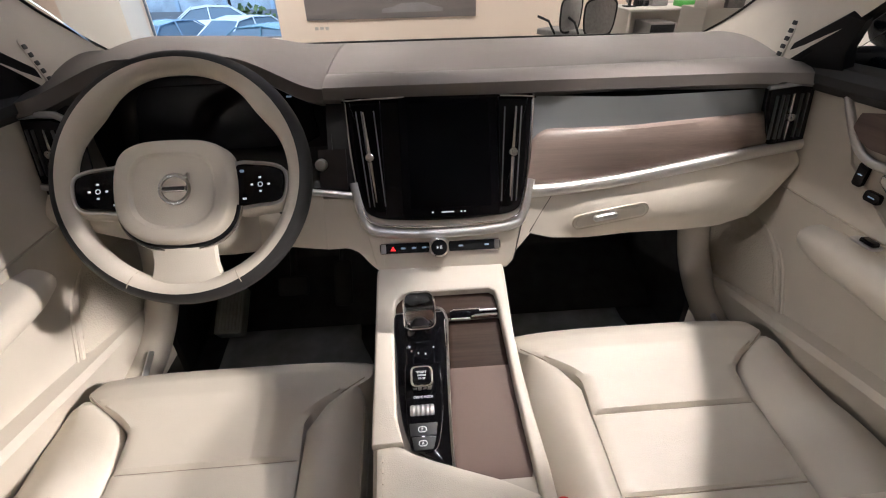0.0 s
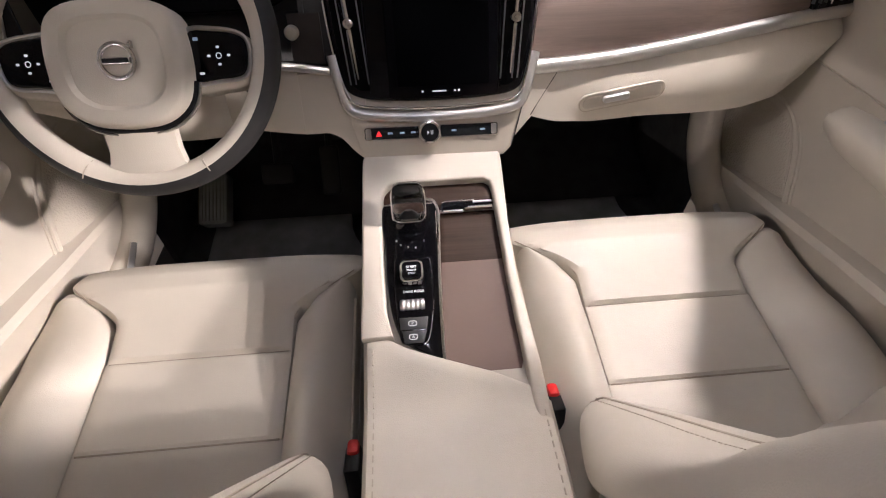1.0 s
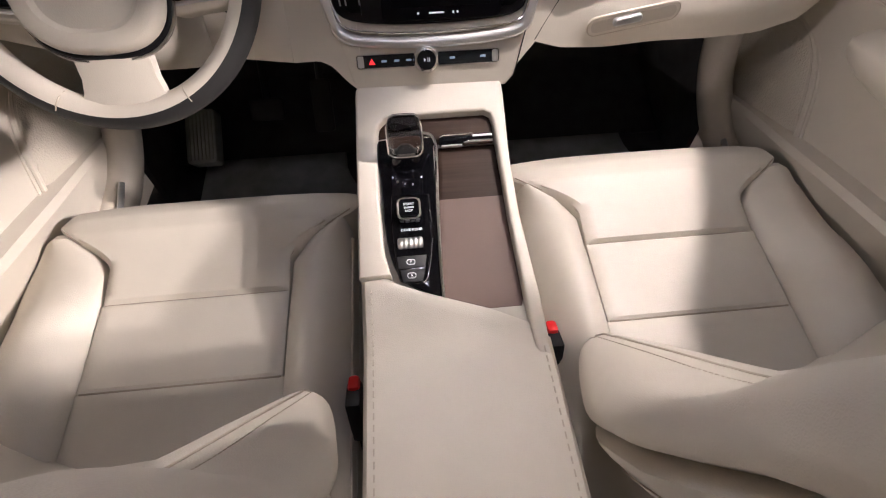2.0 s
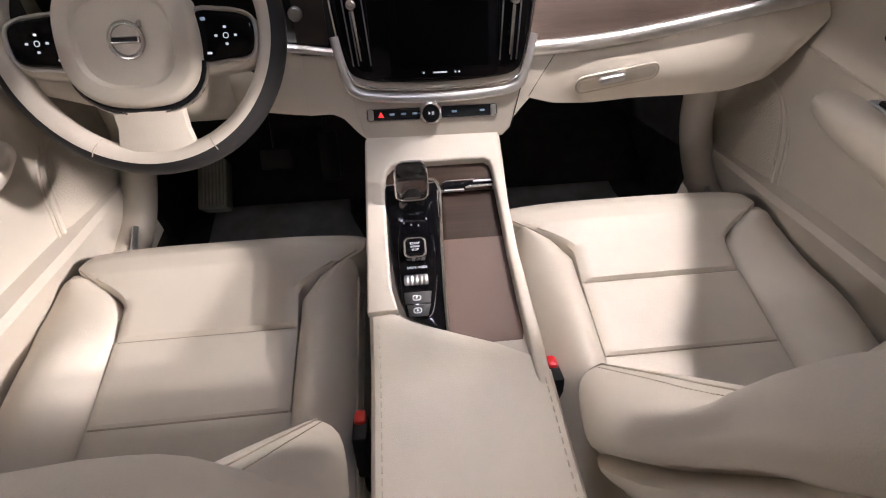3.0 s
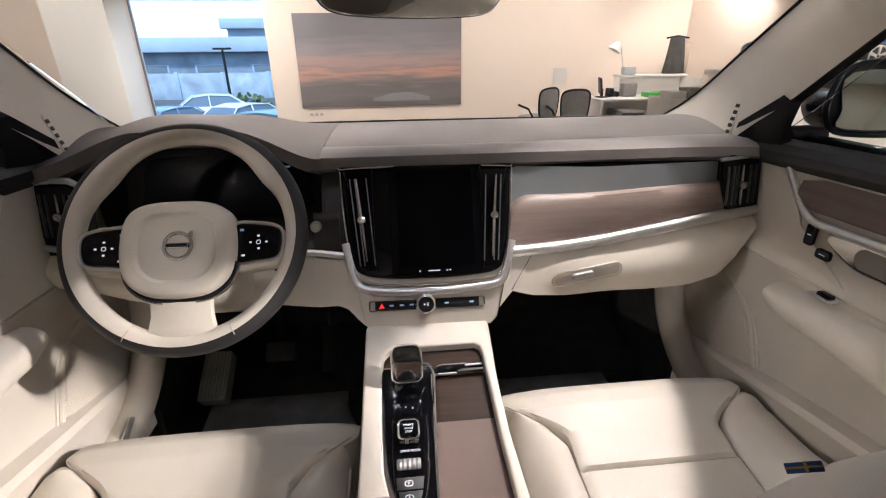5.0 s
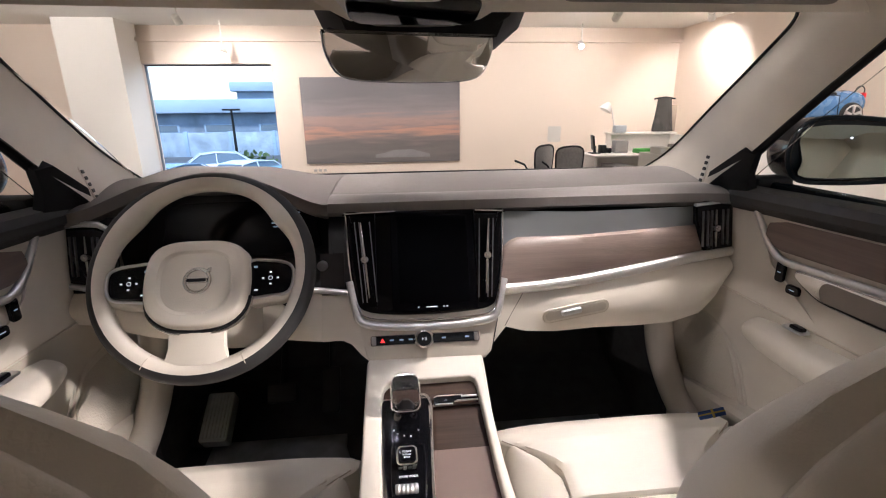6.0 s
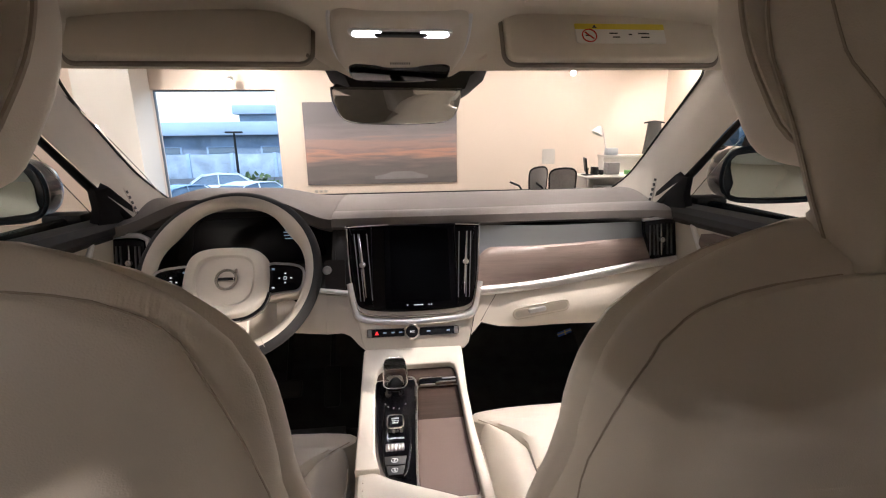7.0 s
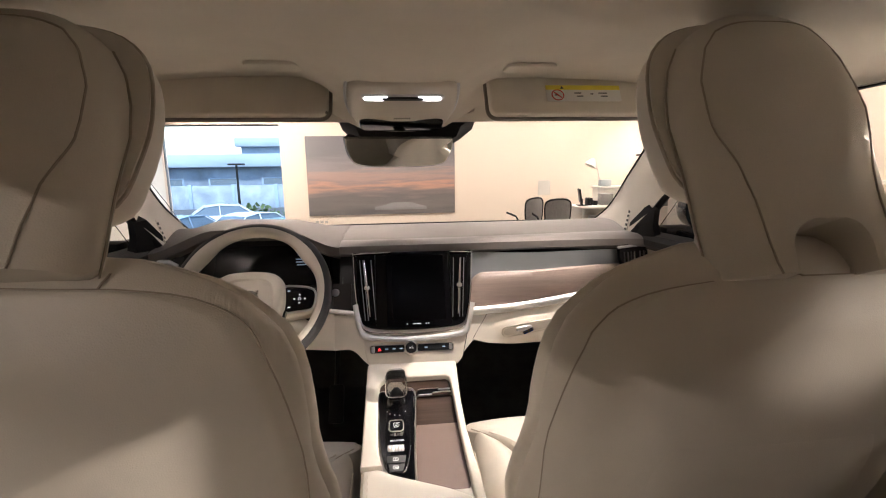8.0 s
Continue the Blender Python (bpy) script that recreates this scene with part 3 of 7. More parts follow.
for s in (-1, 1):
    part("side_wall", rbox((s * 0.735, -0.98, 0.64), (0.05, 1.24, 0.82), 0.01), CREAM_PLASTIC, car)
    part("b_pillar", sheet([[Vector((s * x, y, z)) for x, y in ((0.72 - f, -0.20 + g), (0.665 - f, -0.20 + g), (0.655 - f, -0.27 + g), (0.68 - f, -0.36 + g), (0.72 - f, -0.36 + g))] for z, f, g in ((0.35, 0.0, 0.24), (0.8, 0.0, 0.24), (1.05, 0.0, 0.23), (1.25, 0.03, 0.20), (1.40, 0.06, 0.17))], True, True), CREAM_PLASTIC, car)
    part("c_pillar", sheet([[Vector((s * x, y, z)) for x, y in ((0.72 - f, -1.15 - g), (0.66 - f, -1.15 - g), (0.62 - f, -1.6), (0.70 - f, -1.6))] for z, f, g in ((1.02, 0.0, 0.0), (1.2, 0.06, 0.08), (1.39, 0.12, 0.16))], True, True), CREAM_PLASTIC, car)
    rail = catmull([(s * 0.624, 0.46, 1.376), (s * 0.634, 0.30, 1.394), (s * 0.64, 0.0, 1.402), (s * 0.64, -0.5, 1.40), (s * 0.63, -1.1, 1.375), (s * 0.60, -1.6, 1.32)], 5)
    part("roof_rail", tube(rail, 0.034, 10), CREAM_PLASTIC, car)
    part("door_seal", tube([p + Vector((s * 0.03, 0, -0.026)) for p in rail], 0.012, 6), BLACK, car)
    # front pillar: a glass edge, a crown and a door edge, from the dashboard to the roof
    GE = [(1.31, 0.725), (1.20, 0.725), (1.08, 0.703), (0.95, 0.668), (0.83, 0.638), (0.73, 0.612), (0.655, 0.590), (0.615, 0.560)] if s > 0 else [(1.32, 0.757), (1.20, 0.750), (1.08, 0.735), (0.95, 0.705), (0.83, 0.675), (0.72, 0.645), (0.645, 0.613), (0.61, 0.580)]
    DE = [(0.660, 0.915, 1.042), (0.658, 0.86, 1.082), (0.657, 0.79, 1.13), (0.656, 0.72, 1.187), (0.652, 0.64, 1.25), (0.642, 0.56, 1.305), (0.630, 0.48, 1.358), (0.622, 0.42, 1.388)]
    g = catmull([(s * x, y, 1.045 - (y - 1.30) * 0.4725) for y, x in GE], 4)
    d = catmull([(s * x, y, z) for x, y, z in DE], 4)
    push = Vector((-s * 0.6, -0.55, -0.35)).normalized()
    c = [(a + b) / 2 + push * lerp(0.006, 0.016, step(0, 6, i)) for i, (a, b) in enumerate(zip(g, d))]
    o = [(a + b) / 2 + Vector((s * 0.07, 0.05, 0.02)) for a, b in zip(g, d)]
    part("front_pillar", sheet([catmull([g[i], g[i].lerp(c[i], 0.55) + push * 0.005, c[i], c[i].lerp(d[i], 0.6) + push * 0.004, d[i]], 3) + [o[i]] for i in range(len(g))], True, True), CREAM_PLASTIC, car)
    part("pillar_seal", tube([p + Vector((s * 0.016, 0.006, -0.002)) for p in d], [lerp(0.013, 0.007, step(0, len(d) * 0.55, i)) for i in range(len(d))], 8), BLACK, car)
    part("glass_seal", tube([p + Vector((0, 0.006, 0.0)) for p in g], 0.003, 6), BLACK, car)
    mv = basis(c[4].lerp(d[4], 0.55) + push * 0.0075, (d[4] - c[4]), (d[8] - d[1]))
    mv = mv if mv.to_3x3().col[2].dot(push) > 0 else mv @ Matrix.Diagonal((-1, 1, -1, 1))
    pv = part("pillar_vent", puffy(rrect(0.020, 0.092, 0.009), mv, 0.0004, 0.0003, base=-0.010), CREAM_PLASTIC, car, "demister vent in the pillar")
    for k in range(6):
        part("slot", puffy(rrect(0.015, 0.0075, 0.002, 2, 0, -0.034 + 0.0135 * k), mv, 0.0012, 0.0003, base=-0.002), BLACK, pv)
    part("mirror_sail", sheet([[Vector((s * 0.69, 0.93, 1.05)), Vector((s * 0.70, 0.80, 1.05))], [Vector((s * 0.675, 0.90, 1.09)), Vector((s * 0.688, 0.80, 1.09))], [Vector((s * 0.66, 0.80, 1.145)), Vector((s * 0.675, 0.775, 1.14))]], thick=0.02), BLACK, car)
    # door-opening trim along the sill and up to the dashboard
    path = catmull([(s * 0.632, 0.985, 0.80), (s * 0.636, 0.99, 0.70), (s * 0.650, 0.97, 0.58), (s * 0.668, 0.90, 0.48), (s * 0.678, 0.78, 0.435), (s * 0.682, 0.5, 0.42), (s * 0.684, 0.0, 0.42)], 6)
    part("sill_trim", tube(path, 0.036, 12, squash=1.0), CREAM_PLASTIC, car)
    part("kick_panel", sheet([[Vector((s * (0.64 + 0.04 * step(0.6, 0.45, z)), y, z)) for z in (0.3, 0.42, 0.55, 0.7, 0.85)] for y in (0.96, 1.15, 1.4)], thick=0.015), CARPET, car)
    m = basis((s * 0.652, 0.80, 0.470), (s * 0.35, -0.15, 0.35), (0.10 * s, -1, -0.18))
    part("sill_plate", puffy(rrect(0.012, 0.10, 0.004), m, 0.006, 0.002), SILVER, car, "satin metal sill plate")
ws = [[], [], [], []]
for k in range(25):
    x = 0.765 * (k / 12 - 1)
    f = abs(x) / 0.62
    bot = Vector((x, 1.35 - 0.02 * f * f, 1.030))
    top = Vector((x * 0.81, 0.615 - 0.01 * f * f, 1.372 - 0.004 * f * f))
    for i in range(4):
        p = bot.lerp(top, i / 3)
        ws[i].append(p + Vector((0, 0, 0.012 * math.sin(math.pi * i / 3))))
hide_from_shadow(part("windscreen", sheet(ws, thick=0.004), GLASS, car, "clear windscreen"))
part("windscreen_edge", tube([p + Vector((0, -0.02, 0.014)) for p in ws[0][1:-1]], 0.006, 6), BLACK, car)


# ---- dashboard ----
def yq(x, z):
    """The fascia's depth at a place across and up."""
    k = lerp(0.45, 0.2, step(0.16, 0.38, abs(x)))
    return 0.78 + 0.107 * (abs(x) - 0.2) + k * (z - 0.86)


def hood(x):
    return step(-0.195, -0.37, x) ** 0.8 * step(-0.68, -0.53, x) if -0.68 < x < -0.195 else 0.0


dash = thing("dashboard", (0, 1.0, 0.7), "dashboard with taupe leather top, walnut inlay and chrome strip", "dashboard")
XS = [-0.70 + 1.40 * k / 70 for k in range(71)]


def lip(x):
    return Vector((x, 0.862 + 0.055 * hood(x) - 0.02 * step(0.55, 0.7, abs(x)), 1.036 + 0.048 * hood(x)))


def far(x):
    f = abs(x) / 0.62
    return Vector((x * (1 + 0.06 * f), 1.315 - 0.012 * f * f, 1.040 + 0.002 * f * f))


def top_at(x, s):
    p = lip(x).lerp(far(x), s)
    p.z += (0.010 + 0.012 * (abs(x) / 0.62) ** 2) * math.sin(math.pi * s) + 0.012 * hood(x) * math.sin(math.pi * s)
    return p


depths = [0.16 + 0.84 * k / 14 for k in range(15)]
part("top_pad", sheet([[top_at(x, s) for x in [-0.19] + [x for x in XS if x > -0.19]] for s in depths], thick=-0.006), TAUPE_TOP, dash)
part("hood_top", sheet([[top_at(x, s) for x in [x for x in XS if x < -0.192] + [-0.192]] for s in depths], thick=-0.006), TAUPE, dash, "darker taupe hood over the instruments")
# front band: window sheen is put into its base colour, paler than the top
band = [-0.19] + [x for x in XS if x >= -0.19]
bl = [[Vector((x, lip(x).y + 0.016, lip(x).z - 0.020)) for x in band], [Vector((x, lip(x).y + 0.001, lip(x).z - 0.010)) for x in band], [lip(x) + Vector((0, 0.003, 0.001)) for x in band]]
bl += [[top_at(x, s) + Vector((0, 0, 0.004 * math.sin(math.pi * min(1, s / 0.17)))) for x in band] for s in (0.04, 0.08, 0.12, 0.155, 0.17)]
part("front_band", sheet(bl, thick=-0.006), leather("sheen_taupe_leather", (0.200, 0.180, 0.172), 0.42, 500.0, 0.25), dash, "taupe leather band, paler by a painted window sheen")
part("stitched_seam", tube([top_at(x, 0.165) + Vector((0, 0, 0.001)) for x in band], 0.0022, 6), SEAM, dash)
hd = [x for x in XS if x <= -0.19] + [-0.19]
part("instrument_hood", sheet([[Vector((x, lip(x).y + 0.030, lip(x).z - 0.026)) for x in hd], [Vector((x, lip(x).y + 0.002, lip(x).z - 0.014)) for x in hd], [lip(x) for x in hd]] + [[top_at(x, s) for x in hd] for s in (0.05, 0.10, 0.165)], thick=-0.006), TAUPE, dash)
# black recess behind the wheel
rec = [[Vector((x, lip(x).y + 0.028, lip(x).z - 0.026)), Vector((x, 0.985, 1.035 + 0.02 * hood(x))), Vector((x, 0.975, 0.97)), Vector((x, 0.955, 0.905)), Vector((x, yq(x, 0.885) + 0.006, 0.885))] for x in [-0.60 + 0.418 * k / 20 for k in range(21)]]
part("instrument_recess", sheet(rec, thick=0.004), CHARCOAL, dash)
part("recess_cheek", sheet([[Vector((-0.186, 0.796, 0.887)), Vector((-0.186, 0.955, 0.905))], [Vector((-0.186, 0.822, 0.95)), Vector((-0.186, 0.972, 0.97))], [Vector((-0.186, 0.872, 1.012)), Vector((-0.186, 0.978, 1.026))]], thick=0.004), CHARCOAL, dash)
# near-black sheet: the shade under the lip is put in as colour
part("shade_sheet", sheet([[Vector((x, 0.885, 1.022)), Vector((x, yq(x, 1.01) + 0.034, 1.010)), Vector((x, yq(x, 0.95) + 0.036, 0.95)), Vector((x, yq(x, 0.88) + 0.014, 0.87))] for x in [0.14 + 0.56 * k / 20 for k in range(21)]], thick=0.004), VENT_AND_SHADE_DARK, dash, "black sheet standing for the shade under the dashboard lip")
for x0, x1 in ((-0.70, -0.60), (-0.190, -0.14)):
    part("side_fascia", sheet([[Vector((x, 0.885, 1.022)), Vector((x, yq(x, 0.99) + 0.012, 0.99)), Vector((x, yq(x, 0.88) + 0.006, 0.875))] for x in [x0 + (x1 - x0) * k / 6 for k in range(7)]], thick=0.004), CHARCOAL, dash)


def wood_top(x):
    return 0.905 + 0.058 * math.sqrt(max(0.0, 1 - (1 - min(1, max(0, (x - 0.155) / 0.05))) ** 2)) + 0.006 * step(0.2, 0.6, x)


def wood_low(x):
    rise = [(0.0, 0.876), (0.155, 0.876), (0.27, 0.877), (0.45, 0.894), (0.62, 0.913), (0.72, 0.92), (0.9, 0.932)]
    return sum(table(rise, x + 0.02 * k) for k in range(-3, 4)) / 7


wx = [0.156 + 0.006 * (k / 6) ** 2 * 6 for k in range(7)] + [0.20 + 0.420 * k / 24 for k in range(25)]
rows = []
for x in wx:
    zl, zt = wood_low(x), wood_top(x)
    zt = max(zt, zl + 0.004)
    col = [Vector((x, yq(x, zt) + 0.028, zt - 0.001)), Vector((x, yq(x, zt) + 0.010, zt)), Vector((x, yq(x, zt) + 0.002, zt - 0.003))]
    for k in range(1, 7):
        z = lerp(zt - 0.003, zl, k / 6)
        col.append(Vector((x, yq(x, z) - 0.004 * math.sin(math.pi * k / 6), z)))
    rows.append(col)
part("wood_inlay", sheet(rows, thick=0.003), WOOD_X, dash, "light walnut inlay")
part("grey_panel", sheet([[Vector((x, yq(x, z) + 0.020, z)) for z in (0.93, 0.96, 0.98, table([(0.16, 1.013), (0.4, 1.011), (0.62, 1.009)], x))] for x in [0.165 + 0.445 * k / 16 for k in range(17)]], thick=0.004), PANEL, dash, "satin grey metal panel")
strip = [Vector((x, yq(x, wood_low(x)) - 0.004, wood_low(x) - 0.0065)) for x in [0.158 + 0.552 * k / 30 for k in range(31)]]
strip += [Vector((0.716, 0.846, 0.925)), Vector((0.7135, 0.853, 0.96)), Vector((0.708, 0.862, 1.0)), Vector((0.698, 0.866, 1.018))]
part("chrome_strip", tube(strip, 0.0115, 12, squash=1.0), SATIN, dash)
# left of the stack
part("wood_inlay", sheet([[Vector((-x, yq(x, z) - 0.002, z)) for z in (0.888, 0.92, 0.95)] for x in (0.158, 0.18, 0.205)], thick=0.003), plain("dark_walnut_inlay", (0.018, 0.013, 0.011), 0.45, 0.3, 30.0), dash)
part("chrome_strip", tube([Vector((-x, yq(x, 0.882) - 0.004, table([(0.15, 0.878), (0.22, 0.886), (0.7, 0.90)], x))) for x in [0.152 + 0.5 * k / 14 for k in range(15)]], 0.0085, 10, squash=0.7), SATIN, dash)
part("headlight_knob", lathe([(0.010, 0.0), (0.010, 0.008), (0.008, 0.011), (0.003, 0.012)], basis((-0.198, 0.793, 0.933), (1, 0, 0), (0, 0.2, 1))), SILVER, dash)


def glove_low(x):
    return table([(0.157, 0.801), (0.20, 0.788), (0.27, 0.778), (0.35, 0.774), (0.46, 0.767), (0.55, 0.766), (0.62, 0.780), (0.66, 0.815), (0.69, 0.862)], x)


def lid_edge(x):
    """The slanted joint between the glovebox lid and the fascia round the stack."""
    return 0.802 + (x - 0.157) * 1.30


rows = []
for x in [0.158 + 0.531 * k / 36 for k in range(37)]:
    zt, zl = min(wood_low(x) - 0.014, lid_edge(x) - 0.0015), glove_low(x)
    zl = min(zl, zt - 0.001)
    col = []
    for k in range(13):
        f = k / 12
        z = lerp(zt, zl, f)
        col.append(Vector((x, yq(x, z) + 0.003 - 0.022 * step(0.19, 0.32, x) * math.sin(math.pi * min(1, f * 1.15) * 0.8) + 0.05 * step(0.19, 0.30, x) * max(0, f - 0.75) ** 1.3, z)))
    col.append(col[-1] + Vector((0, 0.03, 0.0)))
    col.append(col[-1] + Vector((0, 0.40, 0.02)))
    rows.append(col)
part("lid_joint", tube([Vector((x, yq(x, lid_edge(x)) + 0.001, lid_edge(x))) for x in [0.158 + 0.044 * k / 8 for k in range(9)]], 0.0014, 6), BLACK, dash, "dark joint beside the glovebox lid")
gb = part("glovebox_lid", sheet(rows, thick=0.004), CREAM, dash, "cream leather glovebox lid")
hx = basis((0.310, yq(0.31, 0.82) - 0.0165, 0.8205), (1, 0.107, 0.10), (0, 0.02, 1))
part("handle_recess", puffy(rrect(0.148, 0.030, 0.0145), hx, 0.0035, 0.003), CREAM, gb, "oval handle surround")
part("handle_rim", tube([hx @ Vector((p[0], p[1], 0.0035)) for p in rrect(0.146, 0.028, 0.0138, 6)], 0.0009, 6, True), SEAM, gb)
part("handle_cup", puffy(rrect(0.135, 0.019, 0.009), hx, 0.0042, 0.001), CREAM_PLASTIC, gb)
part("handle", puffy(rrect(0.045, 0.012, 0.005, 4, -0.012, 0.003), hx, 0.011, 0.003), SILVER, gb, "small satin pull")
# cream fascia round the stack and over the driver's knees
def fascia_low(x):
    return table([(0.104, 0.752), (0.112, 0.758), (0.133, 0.781), (0.155, 0.801), (0.158, 0.803), (0.2, 0.858)], x)


rows = []
for x in [0.104 + 0.098 * k / 12 for k in range(13)]:
    zb = min(fascia_low(x), 0.862)
    rows.append([Vector((x, yq(x, z) + 0.003, z)) for z in [lerp(0.868, zb, k / 6) for k in range(7)]] + [Vector((x, yq(x, zb) + 0.012, zb - 0.001)), Vector((x, yq(x, zb) + 0.10, zb + 0.01))])
part("fascia_side", sheet(rows, thick=0.003), CREAM, dash)
rows = []
for x in [0.104 + 0.100 * k / 12 for k in range(13)]:
    zb = table([(0.104, 0.752), (0.126, 0.768), (0.145, 0.788), (0.165, 0.796), (0.21, 0.792)], x)
    rows.append([Vector((-x, yq(x, z) + 0.003, z)) for z in [lerp(0.872, zb, k / 6) for k in range(7)]] + [Vector((-x, yq(x, zb) + 0.012, zb - 0.001)), Vector((-x, yq(x, zb) + 0.10, zb + 0.01))])
part("fascia_side", sheet(rows, thick=0.003), CREAM, dash)
rows = []
for x in [-0.204 - 0.486 * k / 22 for k in range(23)]:
    zb = 0.7945 + 0.03 * step(0.5, 0.69, -x)
    rows.append([Vector((x, yq(x, z) + 0.003 - 0.018 * step(0.20, 0.30, -x) * math.sin(math.pi * f), z)) for f, z in [(f / 8, lerp(0.880, zb, f / 8)) for f in range(9)]] + [Vector((x, yq(x, zb) + 0.04, zb - 0.002)), Vector((x, 1.15, zb + 0.02))])
part("knee_panel", sheet(rows, thick=0.004), CREAM, dash, "cream knee panel under the steering column")
part("end_cap", sheet([[Vector((0.705, y, z)) for z in (0.80, 0.90, 1.02)] for y in (0.845, 0.95, 1.2)], thick=0.01), CHARCOAL, dash)
part("end_cap", sheet([[Vector((-0.705, y, z)) for z in (0.80, 0.90, 1.02)] for y in (0.845, 0.95, 1.2)], thick=0.01), CHARCOAL, dash)


def blade(m, length, parent):
    """A slim chrome vent blade with a faceted knob in its middle."""
    out = [(0, length / 2), (-0.0012, length / 2), (-0.0024, 0.012), (-0.0024, -0.012), (-0.0012, -length / 2), (0.0012, -length / 2), (0.0024, -0.012), (0.0024, 0.012), (0.0012, length / 2)]
    bl_ = part("blade", puffy(out[1:], m, 0.010, 0.0008, base=0.002), CHROME, parent, "chrome blade")
    part("knob", lathe([(0.0072, 0.004), (0.0085, 0.010), (0.0070, 0.015), (0.0035, 0.0155), (0.003, 0.0175)], m, 12), CHROME, bl_)


def vent(name, outline, m, slats, knob_x, length, slant=0.0):
    v = part(name, puffy(outline, m, 0.004, 0.002), PIANO, dash, "glossy black air vent")
    part("backing", puffy(inset(outline, 0.007), m, 0.0046, 0.0003), BLACK, v)
    for x in slats:
        part("slat", puffy(rrect(0.0016, length * 0.96, 0.0007, 2, 0, 0), m @ Matrix.Translation((x, 0, 0)) @ pose(0, 0, 0, 0, 0, slant * x * 100), 0.010, 0.0004, base=0.004), DARK_METAL, v)
    blade(m @ Matrix.Translation((knob_x, 0, 0.002)) @ pose(0, 0, 0, 0, 0, slant * knob_x * 100), length, v)
    return v


# outer vents
mR = basis((0.648, 0.843, 0.966), (1, 0.10, 0.03), (-0.04, 0.13, 1))
oR = [(-0.052, 0.052), (0.043, 0.055), (0.051, 0.049), (0.063, -0.034), (0.056, -0.050), (-0.018, -0.061), (-0.026, -0.055)]
vr = vent("side_vent", catmull([(a, b, 0) for a, b in oR], 3, True), mR, (-0.034, -0.022, -0.012, 0.016, 0.028), -0.004, 0.082)
part("vent_surround", tube([mR @ Vector((a * 1.03, b * 1.03, 0.003)) for a, b, _ in catmull([(-0.050, 0.052, 0), (0.043, 0.055, 0), (0.051, 0.049, 0), (0.063, -0.034, 0), (0.056, -0.050, 0), (0.012, -0.056, 0), (-0.02, -0.0605, 0)], 4)], 0.0042, 8), SILVER, vr)
mL = basis((-0.665, 0.850, 0.955), (1, -0.10, -0.03), (0.04, 0.13, 1))
oL = [(-a, b) for a, b in reversed(oR)]
vl = vent("side_vent", catmull([(a, b, 0) for a, b in oL], 3, True), mL, (0.036, 0.026, -0.008, -0.018, -0.028), 0.014, 0.082)
part("vent_surround", tube([mL @ Vector((p.x * 1.08, p.y * 1.06, 0.006)) for p in catmull([(a, b, 0) for a, b in oL], 4, True)], 0.0062, 8, True), SILVER, vl)

# ---- centre stack ----
UP = Vector((0, 0.44, 0.898)).normalized()
mS = basis((0.005, 0.74, 0.79), (1, -0.012, 0), UP)
stack = part("media_panel", puffy(catmull([(-0.158, 0.247, 0), (-0.156, 0.254, 0), (-0.05, 0.258, 0), (0.06, 0.258, 0), (0.158, 0.252, 0), (0.160, 0.246, 0), (0.152, 0.15, 0), (0.140, 0.083, 0), (0.125, 0.058, 0), (0.08, 0.050, 0), (0.0, 0.047, 0), (-0.08, 0.050, 0), (-0.127, 0.060, 0), (-0.142, 0.085, 0), (-0.152, 0.15, 0)], 3, True), mS, 0.010, 0.004, base=-0.05), PIANO, dash, "glossy black centre stack")
part("touch_screen", puffy(rrect(0.168, 0.202, 0.006, 4, 0.013, 0.153), mS, 0.0135, 0.002, base=0.008), SCREEN, stack, "dark upright touch screen")
part("display", puffy(rrect(0.140, 0.176, 0.002, 2, 0.013, 0.157), mS, 0.0142, 0.0003, base=0.010), material("screen_off", (0.001, 0.001, 0.0015), 0.4, 0.0, Specular_IOR_Level=0.04), stack, "switched-off display")
part("home_key", puffy(rrect(0.022, 0.0022, 0.001, 2, 0.006, 0.0610), mS, 0.0150, 0.0005, base=0.010), WHITE_MARK, stack, "pale key mark")
for x in (-0.020, 0.030, 0.036):
    part("key_mark", puffy(rrect(0.003, 0.003, 0.001, 2, x, 0.0610), mS, 0.0150, 0.0005, base=0.010), WHITE_MARK, stack)
for s, kx, xs in ((-1, -0.122, (-0.142, -0.133, -0.112)), (1, 0.122, (0.141, 0.132, 0.112))):
    vb = part("stack_vent", puffy(catmull([(s * 0.150, 0.243, 0), (s * 0.149, 0.246, 0), (s * 0.104, 0.248, 0), (s * 0.102, 0.246, 0), (s * 0.101, 0.15, 0), (s * 0.100, 0.068, 0), (s * 0.102, 0.066, 0), (s * 0.118, 0.068, 0), (s * 0.135, 0.092, 0), (s * 0.145, 0.15, 0)][::s], 3, True), mS, 0.0112, 0.0004, base=0.009), VENT_AND_SHADE_DARK, stack, "black air vent beside the screen")
    for x in xs:
        part("slat", puffy([(x - 0.0010, 0.236), (x - 0.0010 - (x * 0.10), 0.075), (x + 0.0010 - (x * 0.10), 0.075), (x + 0.0010, 0.236)], mS, 0.0140, 0.0004, base=0.010), DARK_METAL, vb)
    blade(mS @ Matrix.Translation((kx, 0.158, 0.012)) @ pose(0, 0, 0, 0, 0, -s * 5.5), 0.152, vb)
